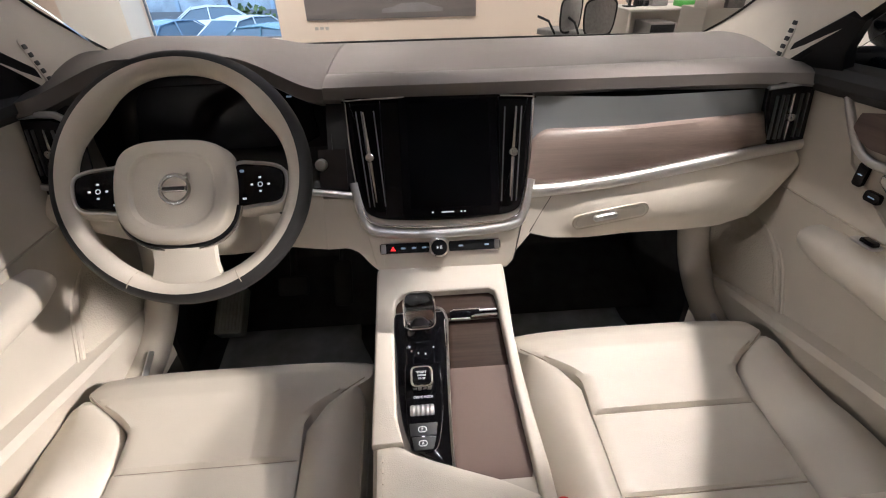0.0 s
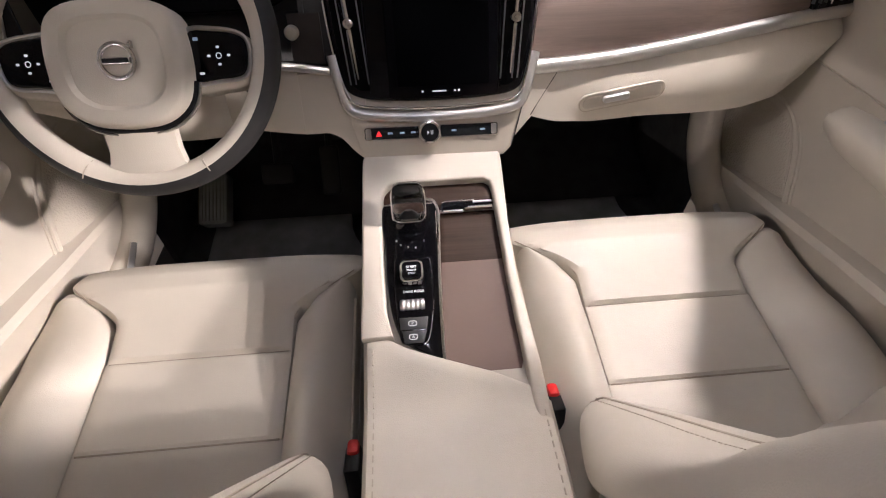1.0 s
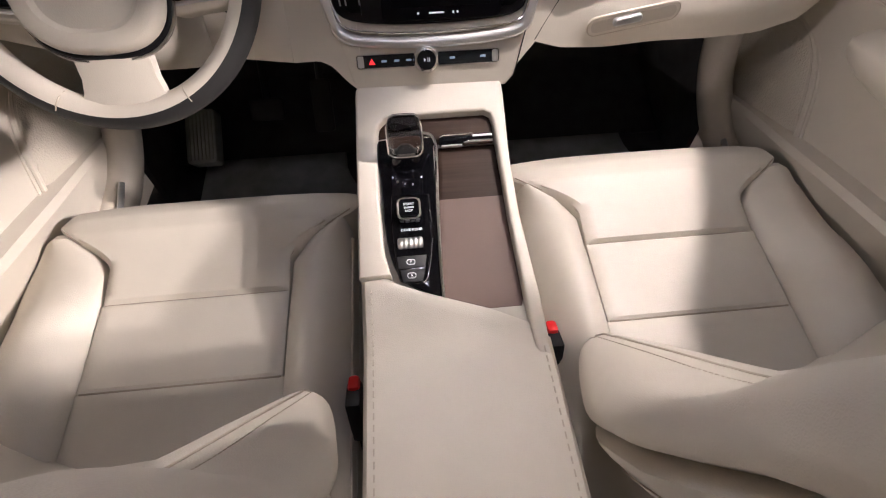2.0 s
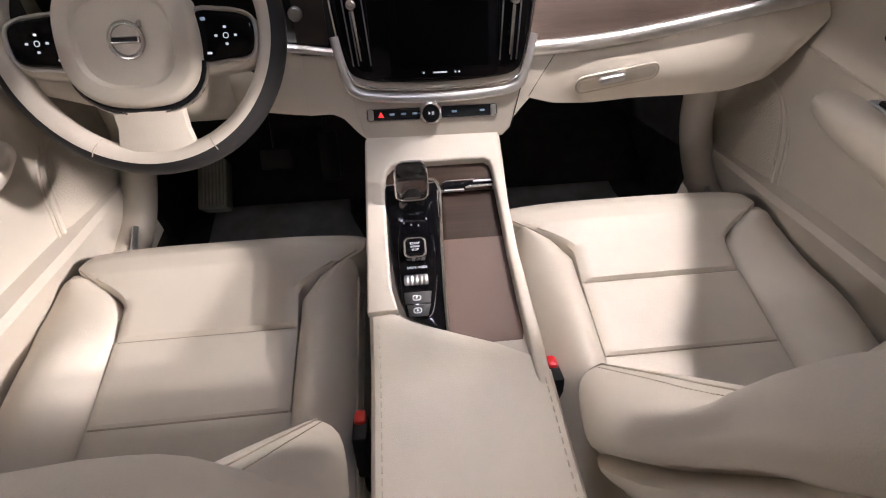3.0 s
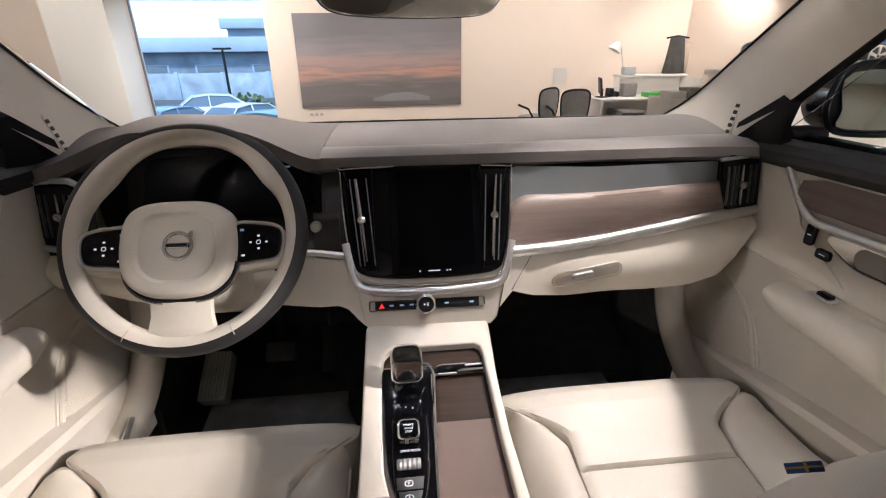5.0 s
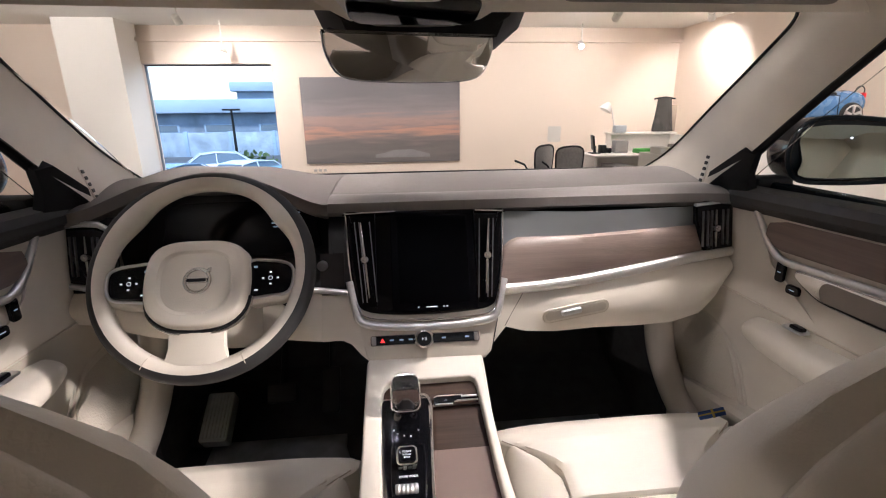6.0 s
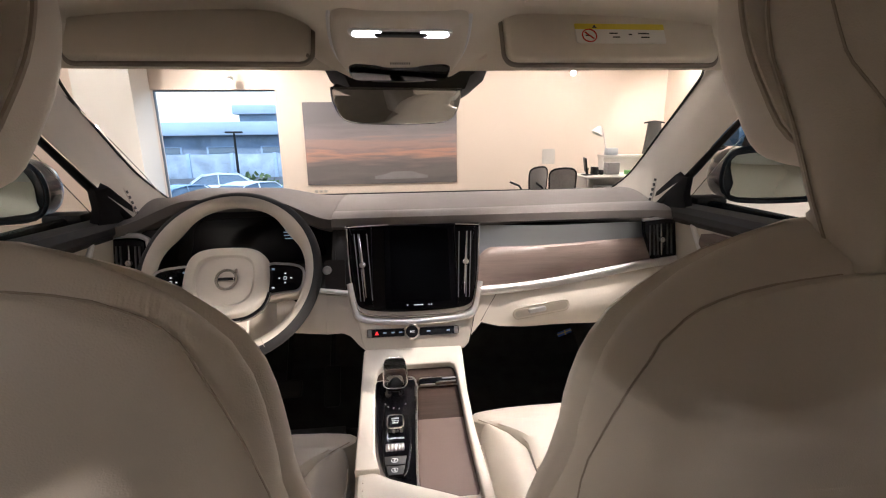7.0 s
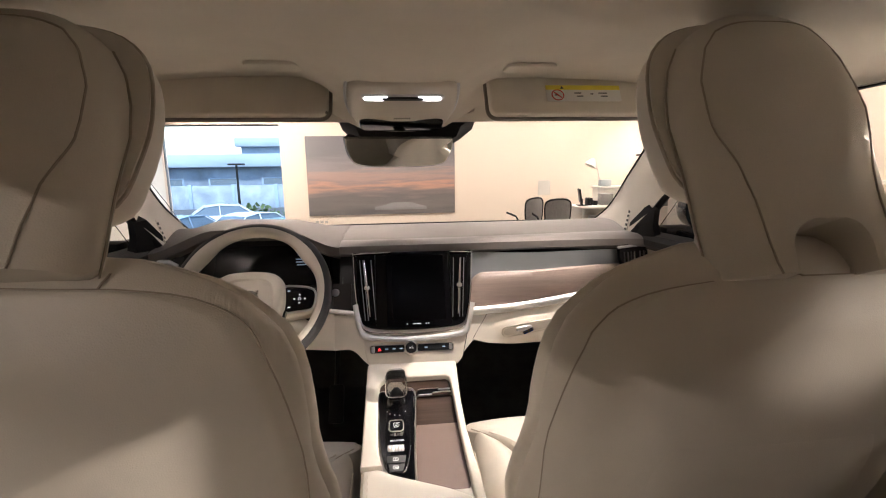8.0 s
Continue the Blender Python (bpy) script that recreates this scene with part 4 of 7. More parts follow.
edge = catmull([(-0.060, 0.2575, 0), (-0.154, 0.2545, 0), (-0.1595, 0.247, 0), (-0.1535, 0.15, 0), (-0.1415, 0.074, 0), (-0.126, 0.048, 0), (-0.08, 0.039, 0), (0.0, 0.036, 0), (0.08, 0.039, 0), (0.124, 0.046, 0), (0.1395, 0.072, 0), (0.1535, 0.15, 0), (0.1615, 0.246, 0), (0.157, 0.2525, 0), (0.104, 0.2555, 0)], 5)
part("chrome_edge", tube([mS @ Vector((p.x, p.y, 0.009)) for p in edge], 0.0018, 8), CHROME, stack)
low = catmull([(-0.153, 0.118, 0), (-0.150, 0.100, 0), (-0.142, 0.062, 0), (-0.128, 0.036, 0), (-0.08, 0.027, 0), (0, 0.024, 0), (0.08, 0.027, 0), (0.128, 0.036, 0), (0.142, 0.060, 0), (0.151, 0.096, 0), (0.155, 0.112, 0)], 5)
part("chrome_cradle", tube([mS @ Vector((p.x, p.y, 0.006)) for p in low], 0.0085, 10, squash=0.7), SATIN, stack, "satin chrome cradle under the screen")
climate = part("climate_panel", puffy([(-0.152, 0.09), (-0.144, 0.05), (-0.125, -0.030), (-0.112, -0.043), (0.108, -0.043), (0.121, -0.030), (0.142, 0.05), (0.150, 0.09)], mS, 0.002, 0.004, base=-0.08), CREAM, dash, "cream panel with media buttons")
strip_m = mS @ Matrix.Translation((-0.009, 0.0, 0.002))
part("button_strip", puffy(rrect(0.212, 0.017, 0.003), strip_m, 0.003, 0.001, base=-0.001), STRIP, climate)
part("button_strip_edge", tube([strip_m @ Vector((x, y, 0.0022)) for x, y in rrect(0.214, 0.019, 0.004)], 0.0009, 6, True), CHROME, climate)
part("hazard_button", puffy([(-0.089, -0.004), (-0.079, -0.004), (-0.084, 0.0045)], strip_m, 0.0042, 0.0004, base=0.001), RED_GLOW, climate, "red warning triangle button")
for x in (-1, 1):
    part("end_cap", puffy(rrect(0.009, 0.0165, 0.002, 3, x * 0.1005, 0), strip_m, 0.0046, 0.0012, base=0.001), SILVER, climate, "satin metal end cap")
part("panel_joint", tube([mS @ Vector(p) for p in ((0.142, 0.050, 0.002), (0.121, -0.030, 0.0022), (0.113, -0.040, 0.002))], 0.0009, 6), BLACK, climate)
for x in (-0.066, -0.047, -0.029, 0.036, 0.082):
    part("button_mark", puffy(rrect(0.008, 0.003, 0.001, 2, x, 0), strip_m, 0.0042, 0.0003, base=0.001), DIM_MARK, climate)
kn = part("volume_knob", lathe([(0.019, -0.002), (0.0198, 0.008), (0.0192, 0.012), (0.0168, 0.0158), (0.0140, 0.0168), (0.0132, 0.014), (0.002, 0.0138)], mS @ Matrix.Translation((-0.012, 0.0, 0.002)), 36), CHROME, climate, "chrome volume knob")
part("knob_face", lathe([(0.0134, 0.013), (0.0134, 0.0152), (0.002, 0.0156)], mS @ Matrix.Translation((-0.012, 0.0, 0.002))), BLACK, kn)
part("play_mark", join(puffy([(-0.004, -0.003), (-0.0005, 0), (-0.004, 0.003)], mS @ Matrix.Translation((-0.012, 0.0, 0.002)), 0.0162, 0.0002, base=0.015), *[puffy(rrect(0.001, 0.006, 0.0003, 2, x, 0), mS @ Matrix.Translation((-0.012, 0.0, 0.002)), 0.0162, 0.0002, base=0.015) for x in (0.002, 0.0045)]), WHITE_MARK, kn)

# ---- instrument display ----
mI = basis((-0.385, 0.935, 0.975), (1, 0, 0), (0, 0.30, 0.95))
part("instrument_display", puffy(catmull([(-0.15, 0.05, 0), (-0.10, 0.062, 0), (0.10, 0.062, 0), (0.15, 0.05, 0), (0.16, 0.0, 0), (0.14, -0.05, 0), (-0.14, -0.05, 0), (-0.16, 0.0, 0)], 3, True), mI, 0.006, 0.003), SCREEN, dash, "dark glossy instrument display")
for y, w in ((0.022, 0.046), (0.014, 0.046), (0.006, 0.040)):
    part("message_line", puffy(rrect(w, 0.003, 0.001, 2, 0.085, y), mI, 0.0068, 0.0003, base=0.005), DIM_MARK, dash)
for x in (0.072, 0.098, 0.118):
    part("message_line", puffy(rrect(0.010, 0.003, 0.001, 2, x, 0.036), mI, 0.0068, 0.0003, base=0.005), DIM_MARK, dash)

# ---- centre console ----
def p1(y):
    return 0.667 + 0.3 * (y - 0.458)


con = thing("centre_console", (0, 0.3, 0.3), "cream leather centre console with walnut tray and armrest", "console")
rows = []
for y in (-0.55, 0.0, 0.30, 0.45, 0.60, 0.74, 0.80):
    z = (0.636 if y < 0.36 else p1(y)) - 0.014
    w = 0.122 - 0.004 * step(0.5, 0.75, y)
    wr = table([(-0.55, 0.122), (0.30, 0.119), (0.40, 0.109), (0.45, 0.103), (0.60, 0.098), (0.80, 0.104)], y)
    rows.append([Vector((-w - 0.004, y, 0.30)), Vector((-w, y, z - 0.10)), Vector((-w + 0.004, y, z)), Vector((wr - 0.004, y, z)), Vector((wr - 0.002, y, z - 0.10)), Vector((wr, y, 0.30))])
part("body", sheet(rows, True, True), CREAM_PLASTIC, con)
mU = basis((0, 0.53, p1(0.53)), (1, 0, 0), (0, 1, 0.3))
surround = [(-0.123, -0.096), (-0.1215, 0.0), (-0.119, 0.19), (-0.118, 0.203), (-0.109, 0.2165), (0.097, 0.2165), (0.1065, 0.205), (0.1065, 0.18), (0.101, 0.07), (0.102, -0.02), (0.107, -0.085), (0.112, -0.14), (0.116, -0.24), (0.097, -0.24), (0.0925, -0.131), (0.090, -0.085), (0.087, -0.018), (0.0865, 0.045), (0.0845, 0.134), (0.082, 0.146), (0.074, 0.152), (-0.062, 0.152), (-0.076, 0.149), (-0.086, 0.138), (-0.090, 0.12), (-0.091, 0.09), (-0.090, 0.0), (-0.088, -0.06), (-0.080, -0.096)]
part("surround", puffy(surround, mU, 0.011, 0.0045, base=-0.07), CREAM, con, "cream surround of the console tray")
part("wood_bridge", pillow(lambda y: -0.088, lambda y: 0.086, 0.640, 0.680, lambda x, y: p1(y) - 0.004, 0.002, 0.66, 12, 4), WOOD_Y, con, "walnut trim ahead of the selector")


def lid_front(x):
    return table([(-0.125, 0.440), (-0.088, 0.441), (-0.065, 0.428), (-0.04, 0.418), (0.0, 0.404), (0.05, 0.388), (0.095, 0.369), (0.118, 0.348), (0.13, 0.345)], x)


rows = []
lx = [-0.122 + 0.242 * k / 40 for k in range(41)]
for v in [0, 0.005, 0.012, 0.025] + [0.025 + 0.975 * (k / 24) ** 1.2 for k in range(1, 25)]:
    row = []
    for x in lx:
        y = lerp(lid_front(x), -0.50, v)
        d = min(x + 0.122, 0.120 - x, (lid_front(x) - y))
        r = 0.010
        drop = 0 if d >= r else r - math.sqrt(max(0, r * r - (r - d) ** 2))
        row.append(Vector((x, y, 0.636 + 0.3 * max(0.0, y - 0.355) + 0.006 * math.cos(x / 0.12 * 1.4) - drop)))
    rows.append([Vector((lx[0], row[0].y, 0.58))] + row + [Vector((lx[-1], row[-1].y, 0.58))])
rows.insert(0, [Vector((p.x, p.y, 0.58)) for p in rows[0]])
lid = part("armrest_lid", sheet(rows, thick=0.0), CREAM, con, "cream leather armrest lid with stitched edges")
for x in (-0.108, 0.106):
    for k in range(46):
        y = 0.36 - 0.013 * k - (0.02 if x > 0 else -0.06)
        if x > 0 and y > 0.335:
            continue
        part("stitch", rbox((x, y, 0.6405 + 0.3 * max(0.0, y - 0.355)), (0.0016, 0.0075, 0.0012), 0), SEAM, lid)
part("tambour_tray", pillow(lambda y: -0.012 + 0.010 * step(0.45, 0.65, y), lambda y: 0.0935, 0.33, 0.632, lambda x, y: p1(y) - 0.009, 0.002, 0.60, 12, 24), WOOD_Y, con, "dark walnut roll-top tray cover")
part("film_cover", pillow(lambda y: -0.011 + 0.010 * step(0.45, 0.65, y), lambda y: 0.0925, 0.335, 0.548, lambda x, y: p1(y) - 0.0075, 0.001, 0.62, 10, 12), FILM, con, "matt brown film on the roll-top")
cm = basis((0.042, 0.637, p1(0.637) - 0.004), (1, 0, 0), (0, 1, 0.3))
part("tray_handle", puffy([(-0.040, -0.009), (-0.001, -0.009), (0.002, -0.004), (0.040, -0.004), (0.040, 0.005), (-0.034, 0.006), (-0.040, 0.003)], cm, 0.005, 0.0015), PIANO, con, "glossy black pull of the roll-top")
part("handle_rim", tube([cm @ Vector(p) for p in ((-0.039, 0.004, 0.0055), (-0.033, 0.0068, 0.0055), (0.012, 0.0068, 0.0055))], 0.0010, 6), CHROME, con)
part("tray_handle_bar", puffy([(-0.004, -0.010), (0.040, -0.009), (0.040, -0.0045), (0.002, -0.0045)], cm, 0.008, 0.002), CHROME, con, "chrome bar")
part("tray_handle_bar", puffy(rrect(0.030, 0.0035, 0.001, 3, 0.025, 0.003), cm, 0.007, 0.001), SILVER, con)
part("tray_handle_bar", puffy(rrect(0.032, 0.003, 0.001, 3, -0.022, -0.0105), cm, 0.005, 0.001), SILVER, con)
part("divider", tube(catmull([(-0.0135, 0.395, p1(0.395)), (-0.013, 0.45, p1(0.45)), (-0.0095, 0.53, p1(0.53)), (-0.005, 0.60, p1(0.6)), (-0.004, 0.628, p1(0.628)), (-0.010, 0.645, p1(0.645)), (-0.022, 0.650, p1(0.650) - 0.001)], 4), 0.0030, 8), CHROME, con, "chrome divider strip")
mC = basis((-0.048, 0.53, p1(0.53) - 0.004), (1, 0, 0), (0, 1, 0.3))
panel = part("selector_panel", puffy(catmull([(-0.040, 0.118, 0), (0.036, 0.118, 0), (0.040, 0.10, 0), (0.034, -0.08, 0), (0.033, -0.12, 0), (0.026, -0.125, 0), (-0.010, -0.105, 0), (-0.028, -0.080, 0), (-0.037, -0.03, 0), (-0.040, 0.05, 0)], 4, True), mC, 0.004, 0.002, base=-0.02), PIANO, con, "glossy black selector panel")
part("panel_edge", tube([mC @ Vector((-0.040, 0.118, 0.004)), mC @ Vector((0.0, 0.121, 0.004)), mC @ Vector((0.036, 0.118, 0.004))], 0.0012, 6), CHROME, panel)
sh = thing("gear_selector", mC @ Vector((-0.002, 0.085, 0.0)), "tall clear crystal gear selector in a chrome frame", "gear lever")
part("gaiter", sheet([[mC @ Vector((-0.001 + p[0] * a, 0.086 + p[1] * b, z)) for p in rrect(1, 1, 0.3, 5)] for z, a, b in ((0.0, 0.050, 0.044), (0.012, 0.044, 0.038), (0.022, 0.034, 0.028), (0.031, 0.042, 0.032))], True, True), PIANO, sh, "glossy black neck")
mK = mC @ Matrix.Translation((0.0, 0.087, 0.030))
crystal = part("crystal", sheet([[mK @ Vector((p[0] * a, p[1] * b + c, z)) for p in rrect(1, 1, 0.26, 5)] for z, a, b, c in ((0.0, 0.040, 0.028, 0.0), (0.004, 0.047, 0.034, 0.0), (0.030, 0.047, 0.034, 0.0), (0.048, 0.045, 0.032, 0.001), (0.053, 0.042, 0.029, 0.001), (0.055, 0.036, 0.024, 0.001))], True, True), CRYSTAL, sh, "clear crystal body")
part("core", sheet([[mK @ Vector((p[0] * a, p[1] * b + 0.002, z)) for p in rrect(1, 1, 0.3, 4)] for z, a, b in ((0.002, 0.030, 0.018), (0.006, 0.026, 0.014), (0.014, 0.020, 0.010), (0.020, 0.010, 0.006))], True, True), BUTTON, crystal, "dark core")
for sx in (-1, 1):
    part("facet", rbox((0, 0, 0), (0.0035, 0.003, 0.013), 0.0008, mK @ Matrix.Translation((sx * 0.0155, -0.011, 0.012)) @ pose(0, 0, 0, 0, sx * 8, sx * 30), 1), CHROME, crystal, "mirror facet in the crystal")
frame_loop = [mK @ Vector((p[0], -0.0165 + 0.031 * f ** 1.6, 0.001 + 0.055 * f - 0.006 * f * f * (abs(p[0]) > 0.018))) for p, f in ((q, (q[1] + 0.028) / 0.056) for q in rrect(0.047, 0.056, 0.013, 8))]
part("chrome_frame", tube(frame_loop, 0.0017, 8, True), CHROME, sh, "thin chrome frame")
part("chrome_foot", tube([mK @ Vector((p[0], p[1], 0.001)) for p in rrect(0.043, 0.031, 0.009, 6)], 0.0014, 8, True), CHROME, sh)
for dx, dy in ((-0.022, 0.054), (-0.016, 0.047), (-0.005, 0.043), (0.006, 0.041), (0.019, 0.052)):
    part("position_lamp", puffy(rrect(0.0022, 0.003, 0.0006, 2, dx, dy), mC, 0.0056, 0.0003, base=0.004), SILVER, panel)
for k, ch in enumerate("RND"):
    part("gear_letter", words(ch, 0.006, mC @ Matrix.Translation((0.014, 0.046 - 0.007 * k, 0.0046))), WHITE_MARK, panel)
part("selector_plate", puffy(rrect(0.044, 0.05, 0.008, 4, -0.002, 0.038), mC, 0.0048, 0.001, base=0.002), PIANO, panel)
plinth = catmull([(-0.027, 0.019, 0), (-0.020, 0.025, 0), (0.022, 0.025, 0), (0.028, 0.018, 0), (0.028, -0.030, 0), (0.020, -0.085, 0), (0.010, -0.106, 0), (-0.016, -0.104, 0), (-0.024, -0.090, 0), (-0.028, -0.03, 0)], 4, True)
part("start_plinth", puffy(plinth, mC, 0.0065, 0.0025, base=0.0), PIANO, panel, "raised glossy black island")
part("island_edge", tube([mC @ Vector((p.x, p.y, 0.0058)) for p in plinth if p.x > 0.008 and p.y < -0.03], 0.0011, 6), CHROME, panel, "chrome edge of the island")
mSt = mC @ Matrix.Translation((-0.002, -0.004, 0.006))
stk = part("start_knob", sheet([[mSt @ Vector((p[0] * a, p[1] * a, z)) for p in rrect(1, 1, 0.24, 5)] for z, a in ((0.0, 0.030), (0.004, 0.033), (0.012, 0.033), (0.0165, 0.031))], True, True), CRYSTAL, panel, "crystal start knob")
for k in range(4):
    part("facet", rbox((0, 0, 0), (0.0055, 0.0012, 0.008), 0.0003, mSt @ Matrix.Translation((-0.0105 + 0.007 * k, -0.0135, 0.007)) @ pose(0, 0, 0, 25 * (-1) ** k, 0, 12 * (-1) ** k), 1), SILVER, stk)
part("chrome_collar", tube([mSt @ Vector((p[0], p[1], 0.0165)) for p in rrect(0.030, 0.030, 0.0075, 5)], 0.0018, 8, True), CHROME, stk)
part("knob_core", puffy(rrect(0.022, 0.022, 0.005, 4), mSt, 0.0150, 0.001, base=0.001), BUTTON, stk)
part("knob_face", puffy(rrect(0.0265, 0.0265, 0.006, 4), mSt, 0.0175, 0.001, base=0.0155), PIANO, stk)
part("letters", join(words("START", 0.0050, mSt @ Matrix.Translation((0, 0.0055, 0.0178))), words("ENGINE", 0.0038, mSt @ Matrix.Translation((0, 0.0005, 0.0178))), words("STOP", 0.0044, mSt @ Matrix.Translation((0, -0.0045, 0.0178)))), WHITE_MARK, stk)
part("letters", words("DRIVE MODE", 0.0050, mC @ Matrix.Translation((-0.001, -0.0295, 0.0068))), WHITE_MARK, panel)
mR_ = mC @ Matrix.Translation((-0.004, -0.049, 0.005)) @ pose(0, 0, 0, 0, 90)
part("mode_roller", lathe([(0.004, -0.0175), (0.0078, -0.017)] + [(0.0078 + 0.0012 * (k % 2), -0.0165 + 0.0033 * k) for k in range(11)] + [(0.0078, 0.017), (0.004, 0.0175)], mR_, 10), SILVER, panel, "faceted crystal roller")
for y, ch, w0, w1 in ((-0.0765, "P", 0.040, 0.036), (-0.0955, "A", 0.034, 0.026)):
    kb = part("brake_button", puffy([(-w0 / 2 - 0.003, y + 0.009), (w0 / 2 - 0.003, y + 0.009), (w1 / 2 - 0.004, y - 0.0085), (-w1 / 2 - 0.004, y - 0.0085)], mC, 0.0078, 0.0012, base=0.003), BUTTON, panel, "dark grey push button")
    part("symbol", join(tube([mC @ Vector((-0.005 + p[0], y + p[1], 0.0081)) for p in rrect(0.011, 0.007, 0.0032)], 0.0004, 5, True), words(ch, 0.0055, mC @ Matrix.Translation((-0.005, y, 0.0081)))), WHITE_MARK, kb)

# ---- steering wheel ----
TA = radians(33)
mW = basis((-0.38, 0.70, 0.96), (1, 0, 0), (0, math.sin(TA), math.cos(TA)))
wheel = thing("steering_wheel", (-0.38, 0.70, 0.96), "two-tone cream and charcoal leather steering wheel", "steering wheel")


def rim(a0, a1, name, mat, label, lift=0.0):
    rows, N = [], 96
    for k in range(N):
        t = 2 * math.pi * k / N
        c = Vector((math.cos(t), math.sin(t), 0))
        # thumb rests swell the inner side at ten and two
        deg = math.degrees(t) % 360
        swell = 0.010 * (math.exp(-((deg - 38) / 16) ** 2) + math.exp(-((deg - 142) / 16) ** 2))
        row = []
        for j in range(13):
            q = radians(a0 + (a1 - a0) * j / 12)
            rr = 0.0175 + lift + (swell * max(0, -math.cos(q)) if a0 > 30 else 0)
            row.append(mW @ (c * (0.1685 + rr * math.cos(q)) + Vector((0, 0, rr * 1.0 * math.sin(q)))))
        rows.append(row)
    rows.append(rows[0])
    bm = sheet(rows)
    bmesh.ops.remove_doubles(bm, verts=bm.verts, dist=1e-6)
    bmesh.ops.recalc_face_normals(bm, faces=bm.faces)
    return part(name, bm, mat, wheel, label)


rim(84, 258, "inner_rim", CREAM, "cream leather inner rim")
rim(-102, 84, "outer_rim", CHARCOAL, "charcoal leather outer rim")
for s in (-1, 1):
    part("rim_seam", tube([mW @ Vector((math.cos(a) * r_, math.sin(a) * r_, 0.0175 * math.sqrt(max(0, 1 - ((r_ - 0.1685) / 0.0175) ** 2)) + 0.0004)) for r_ in (0.152, 0.160, 0.168, 0.176) for a in (radians(270 + s * 27),)], 0.0008, 5), SEAM, wheel)
hubm = mW @ Matrix.Translation((0, -0.022, 0.0))
sq = catmull([(-0.070, 0.046, 0), (-0.045, 0.066, 0), (0.0, 0.070, 0), (0.045, 0.066, 0), (0.070, 0.046, 0), (0.077, 0.0, 0), (0.070, -0.046, 0), (0.042, -0.072, 0), (0.0, -0.078, 0), (-0.042, -0.072, 0), (-0.070, -0.046, 0), (-0.077, 0.0, 0)], 4, True)
sq = [Vector((p.x * 1.07, p.y, 0)) for p in sq]
rings = [([p for p in sq], 0.0), ([p for p in sq], 0.020)]
rings += [([p * (1 - 0.10 * (1 - math.cos(a))) for p in sq], 0.020 + 0.018 * math.sin(a)) for a in (0.3, 0.6, 0.9, 1.2, 1.5)]
rings += [([p * 0.80 for p in sq], 0.0385), ([p * 0.72 for p in sq], 0.0375), ([p * 0.69 for p in sq], 0.0345), ([p * 0.66 for p in sq], 0.0325), ([p * 0.40 for p in sq], 0.0335), ([p * 0.1 for p in sq], 0.034)]
part("hub", sheet([[hubm @ Vector((p.x, p.y, w)) for p in ring] for ring, w in rings], True, True), CREAM, wheel, "cream airbag cover with a sunken square face")
low_arc = [p for p in sq[len(sq) // 2 - 2:] + sq[:2] if p.y < 0.005]
part("hub_gap", tube([hubm @ Vector((p.x * 1.012, p.y * 1.025, 0.017)) for p in low_arc], 0.0036, 8), BLACK, wheel)
part("hub_ring", tube([hubm @ Vector((p.x * 1.055, p.y * 1.085, 0.015)) for p in low_arc], 0.0024, 8), BADGE, wheel, "chrome line under the airbag cover")
em = hubm @ Matrix.Translation((0.004, -0.001, 0.0375))
badge = part("badge", tube([em @ Vector((0.0195 * math.cos(t), 0.0195 * math.sin(t), 0.0)) for t in (2 * math.pi * k / 40 for k in range(40))], 0.0030, 8, True, 0.7), BADGE, wheel, "round chrome badge")
part("badge_bar", puffy(rrect(0.033, 0.0075, 0.001, 2), em, 0.0035, 0.001, base=-0.003), BADGE, badge)
part("badge_bar_face", puffy(rrect(0.030, 0.005, 0.001, 2), em, 0.0040, 0.0004, base=0.001), BLACK, badge)
part("badge_corner", puffy([(0.0125, 0.0135), (0.0205, 0.0135), (0.0205, 0.0215), (0.0185, 0.0215)], em, 0.003, 0.001, base=-0.002), BADGE, badge)
for s in (-1, 1):
    pod = catmull([(s * 0.074, 0.010, 0), (s * 0.110, 0.014, 0), (s * 0.143, 0.006, 0), (s * 0.150, -0.014, 0), (s * 0.142, -0.042, 0), (s * 0.110, -0.048, 0), (s * 0.072, -0.046, 0)][::s], 4, True)
    spoke = part("spoke", puffy([Vector((p.x * 1.0, p.y * 1.22 - 0.0, 0)) for p in pod], mW, 0.010, 0.006, base=-0.020), CREAM, wheel)
    part("pod_frame", tube([mW @ Vector((p.x, p.y, 0.0105)) for p in pod], 0.0024, 8, True), SILVER, spoke, "satin silver frame")
    pod_b = part("button_pod", puffy(inset(pod, 0.003), mW, 0.014, 0.004, base=0.004), PIANO, spoke, "glossy black button pod")
    cx = s * 0.113
    for dx, dy in ((0.012, 0), (-0.012, 0), (0, 0.010), (0, -0.010)):
        part("arrow_mark", puffy(rrect(0.004, 0.003, 0.001, 2, cx + dx, -0.018 + dy), mW, 0.0146, 0.0003, base=0.012), WHITE_MARK, pod_b)
    part("ring_mark", tube([mW @ Vector((cx + p[0], -0.018 + p[1], 0.0142)) for p in rrect(0.006, 0.006, 0.0025)], 0.0006, 5, True), WHITE_MARK, pod_b)
    part("call_mark", puffy(rrect(0.006, 0.004, 0.001, 2, s * 0.088, 0.002), mW, 0.0146, 0.0003, base=0.012), DIM_MARK, pod_b)
    part("call_mark", puffy(rrect(0.006, 0.003, 0.001, 2, s * 0.090, -0.038), mW, 0.0146, 0.0003, base=0.012), WHITE_MARK, pod_b)
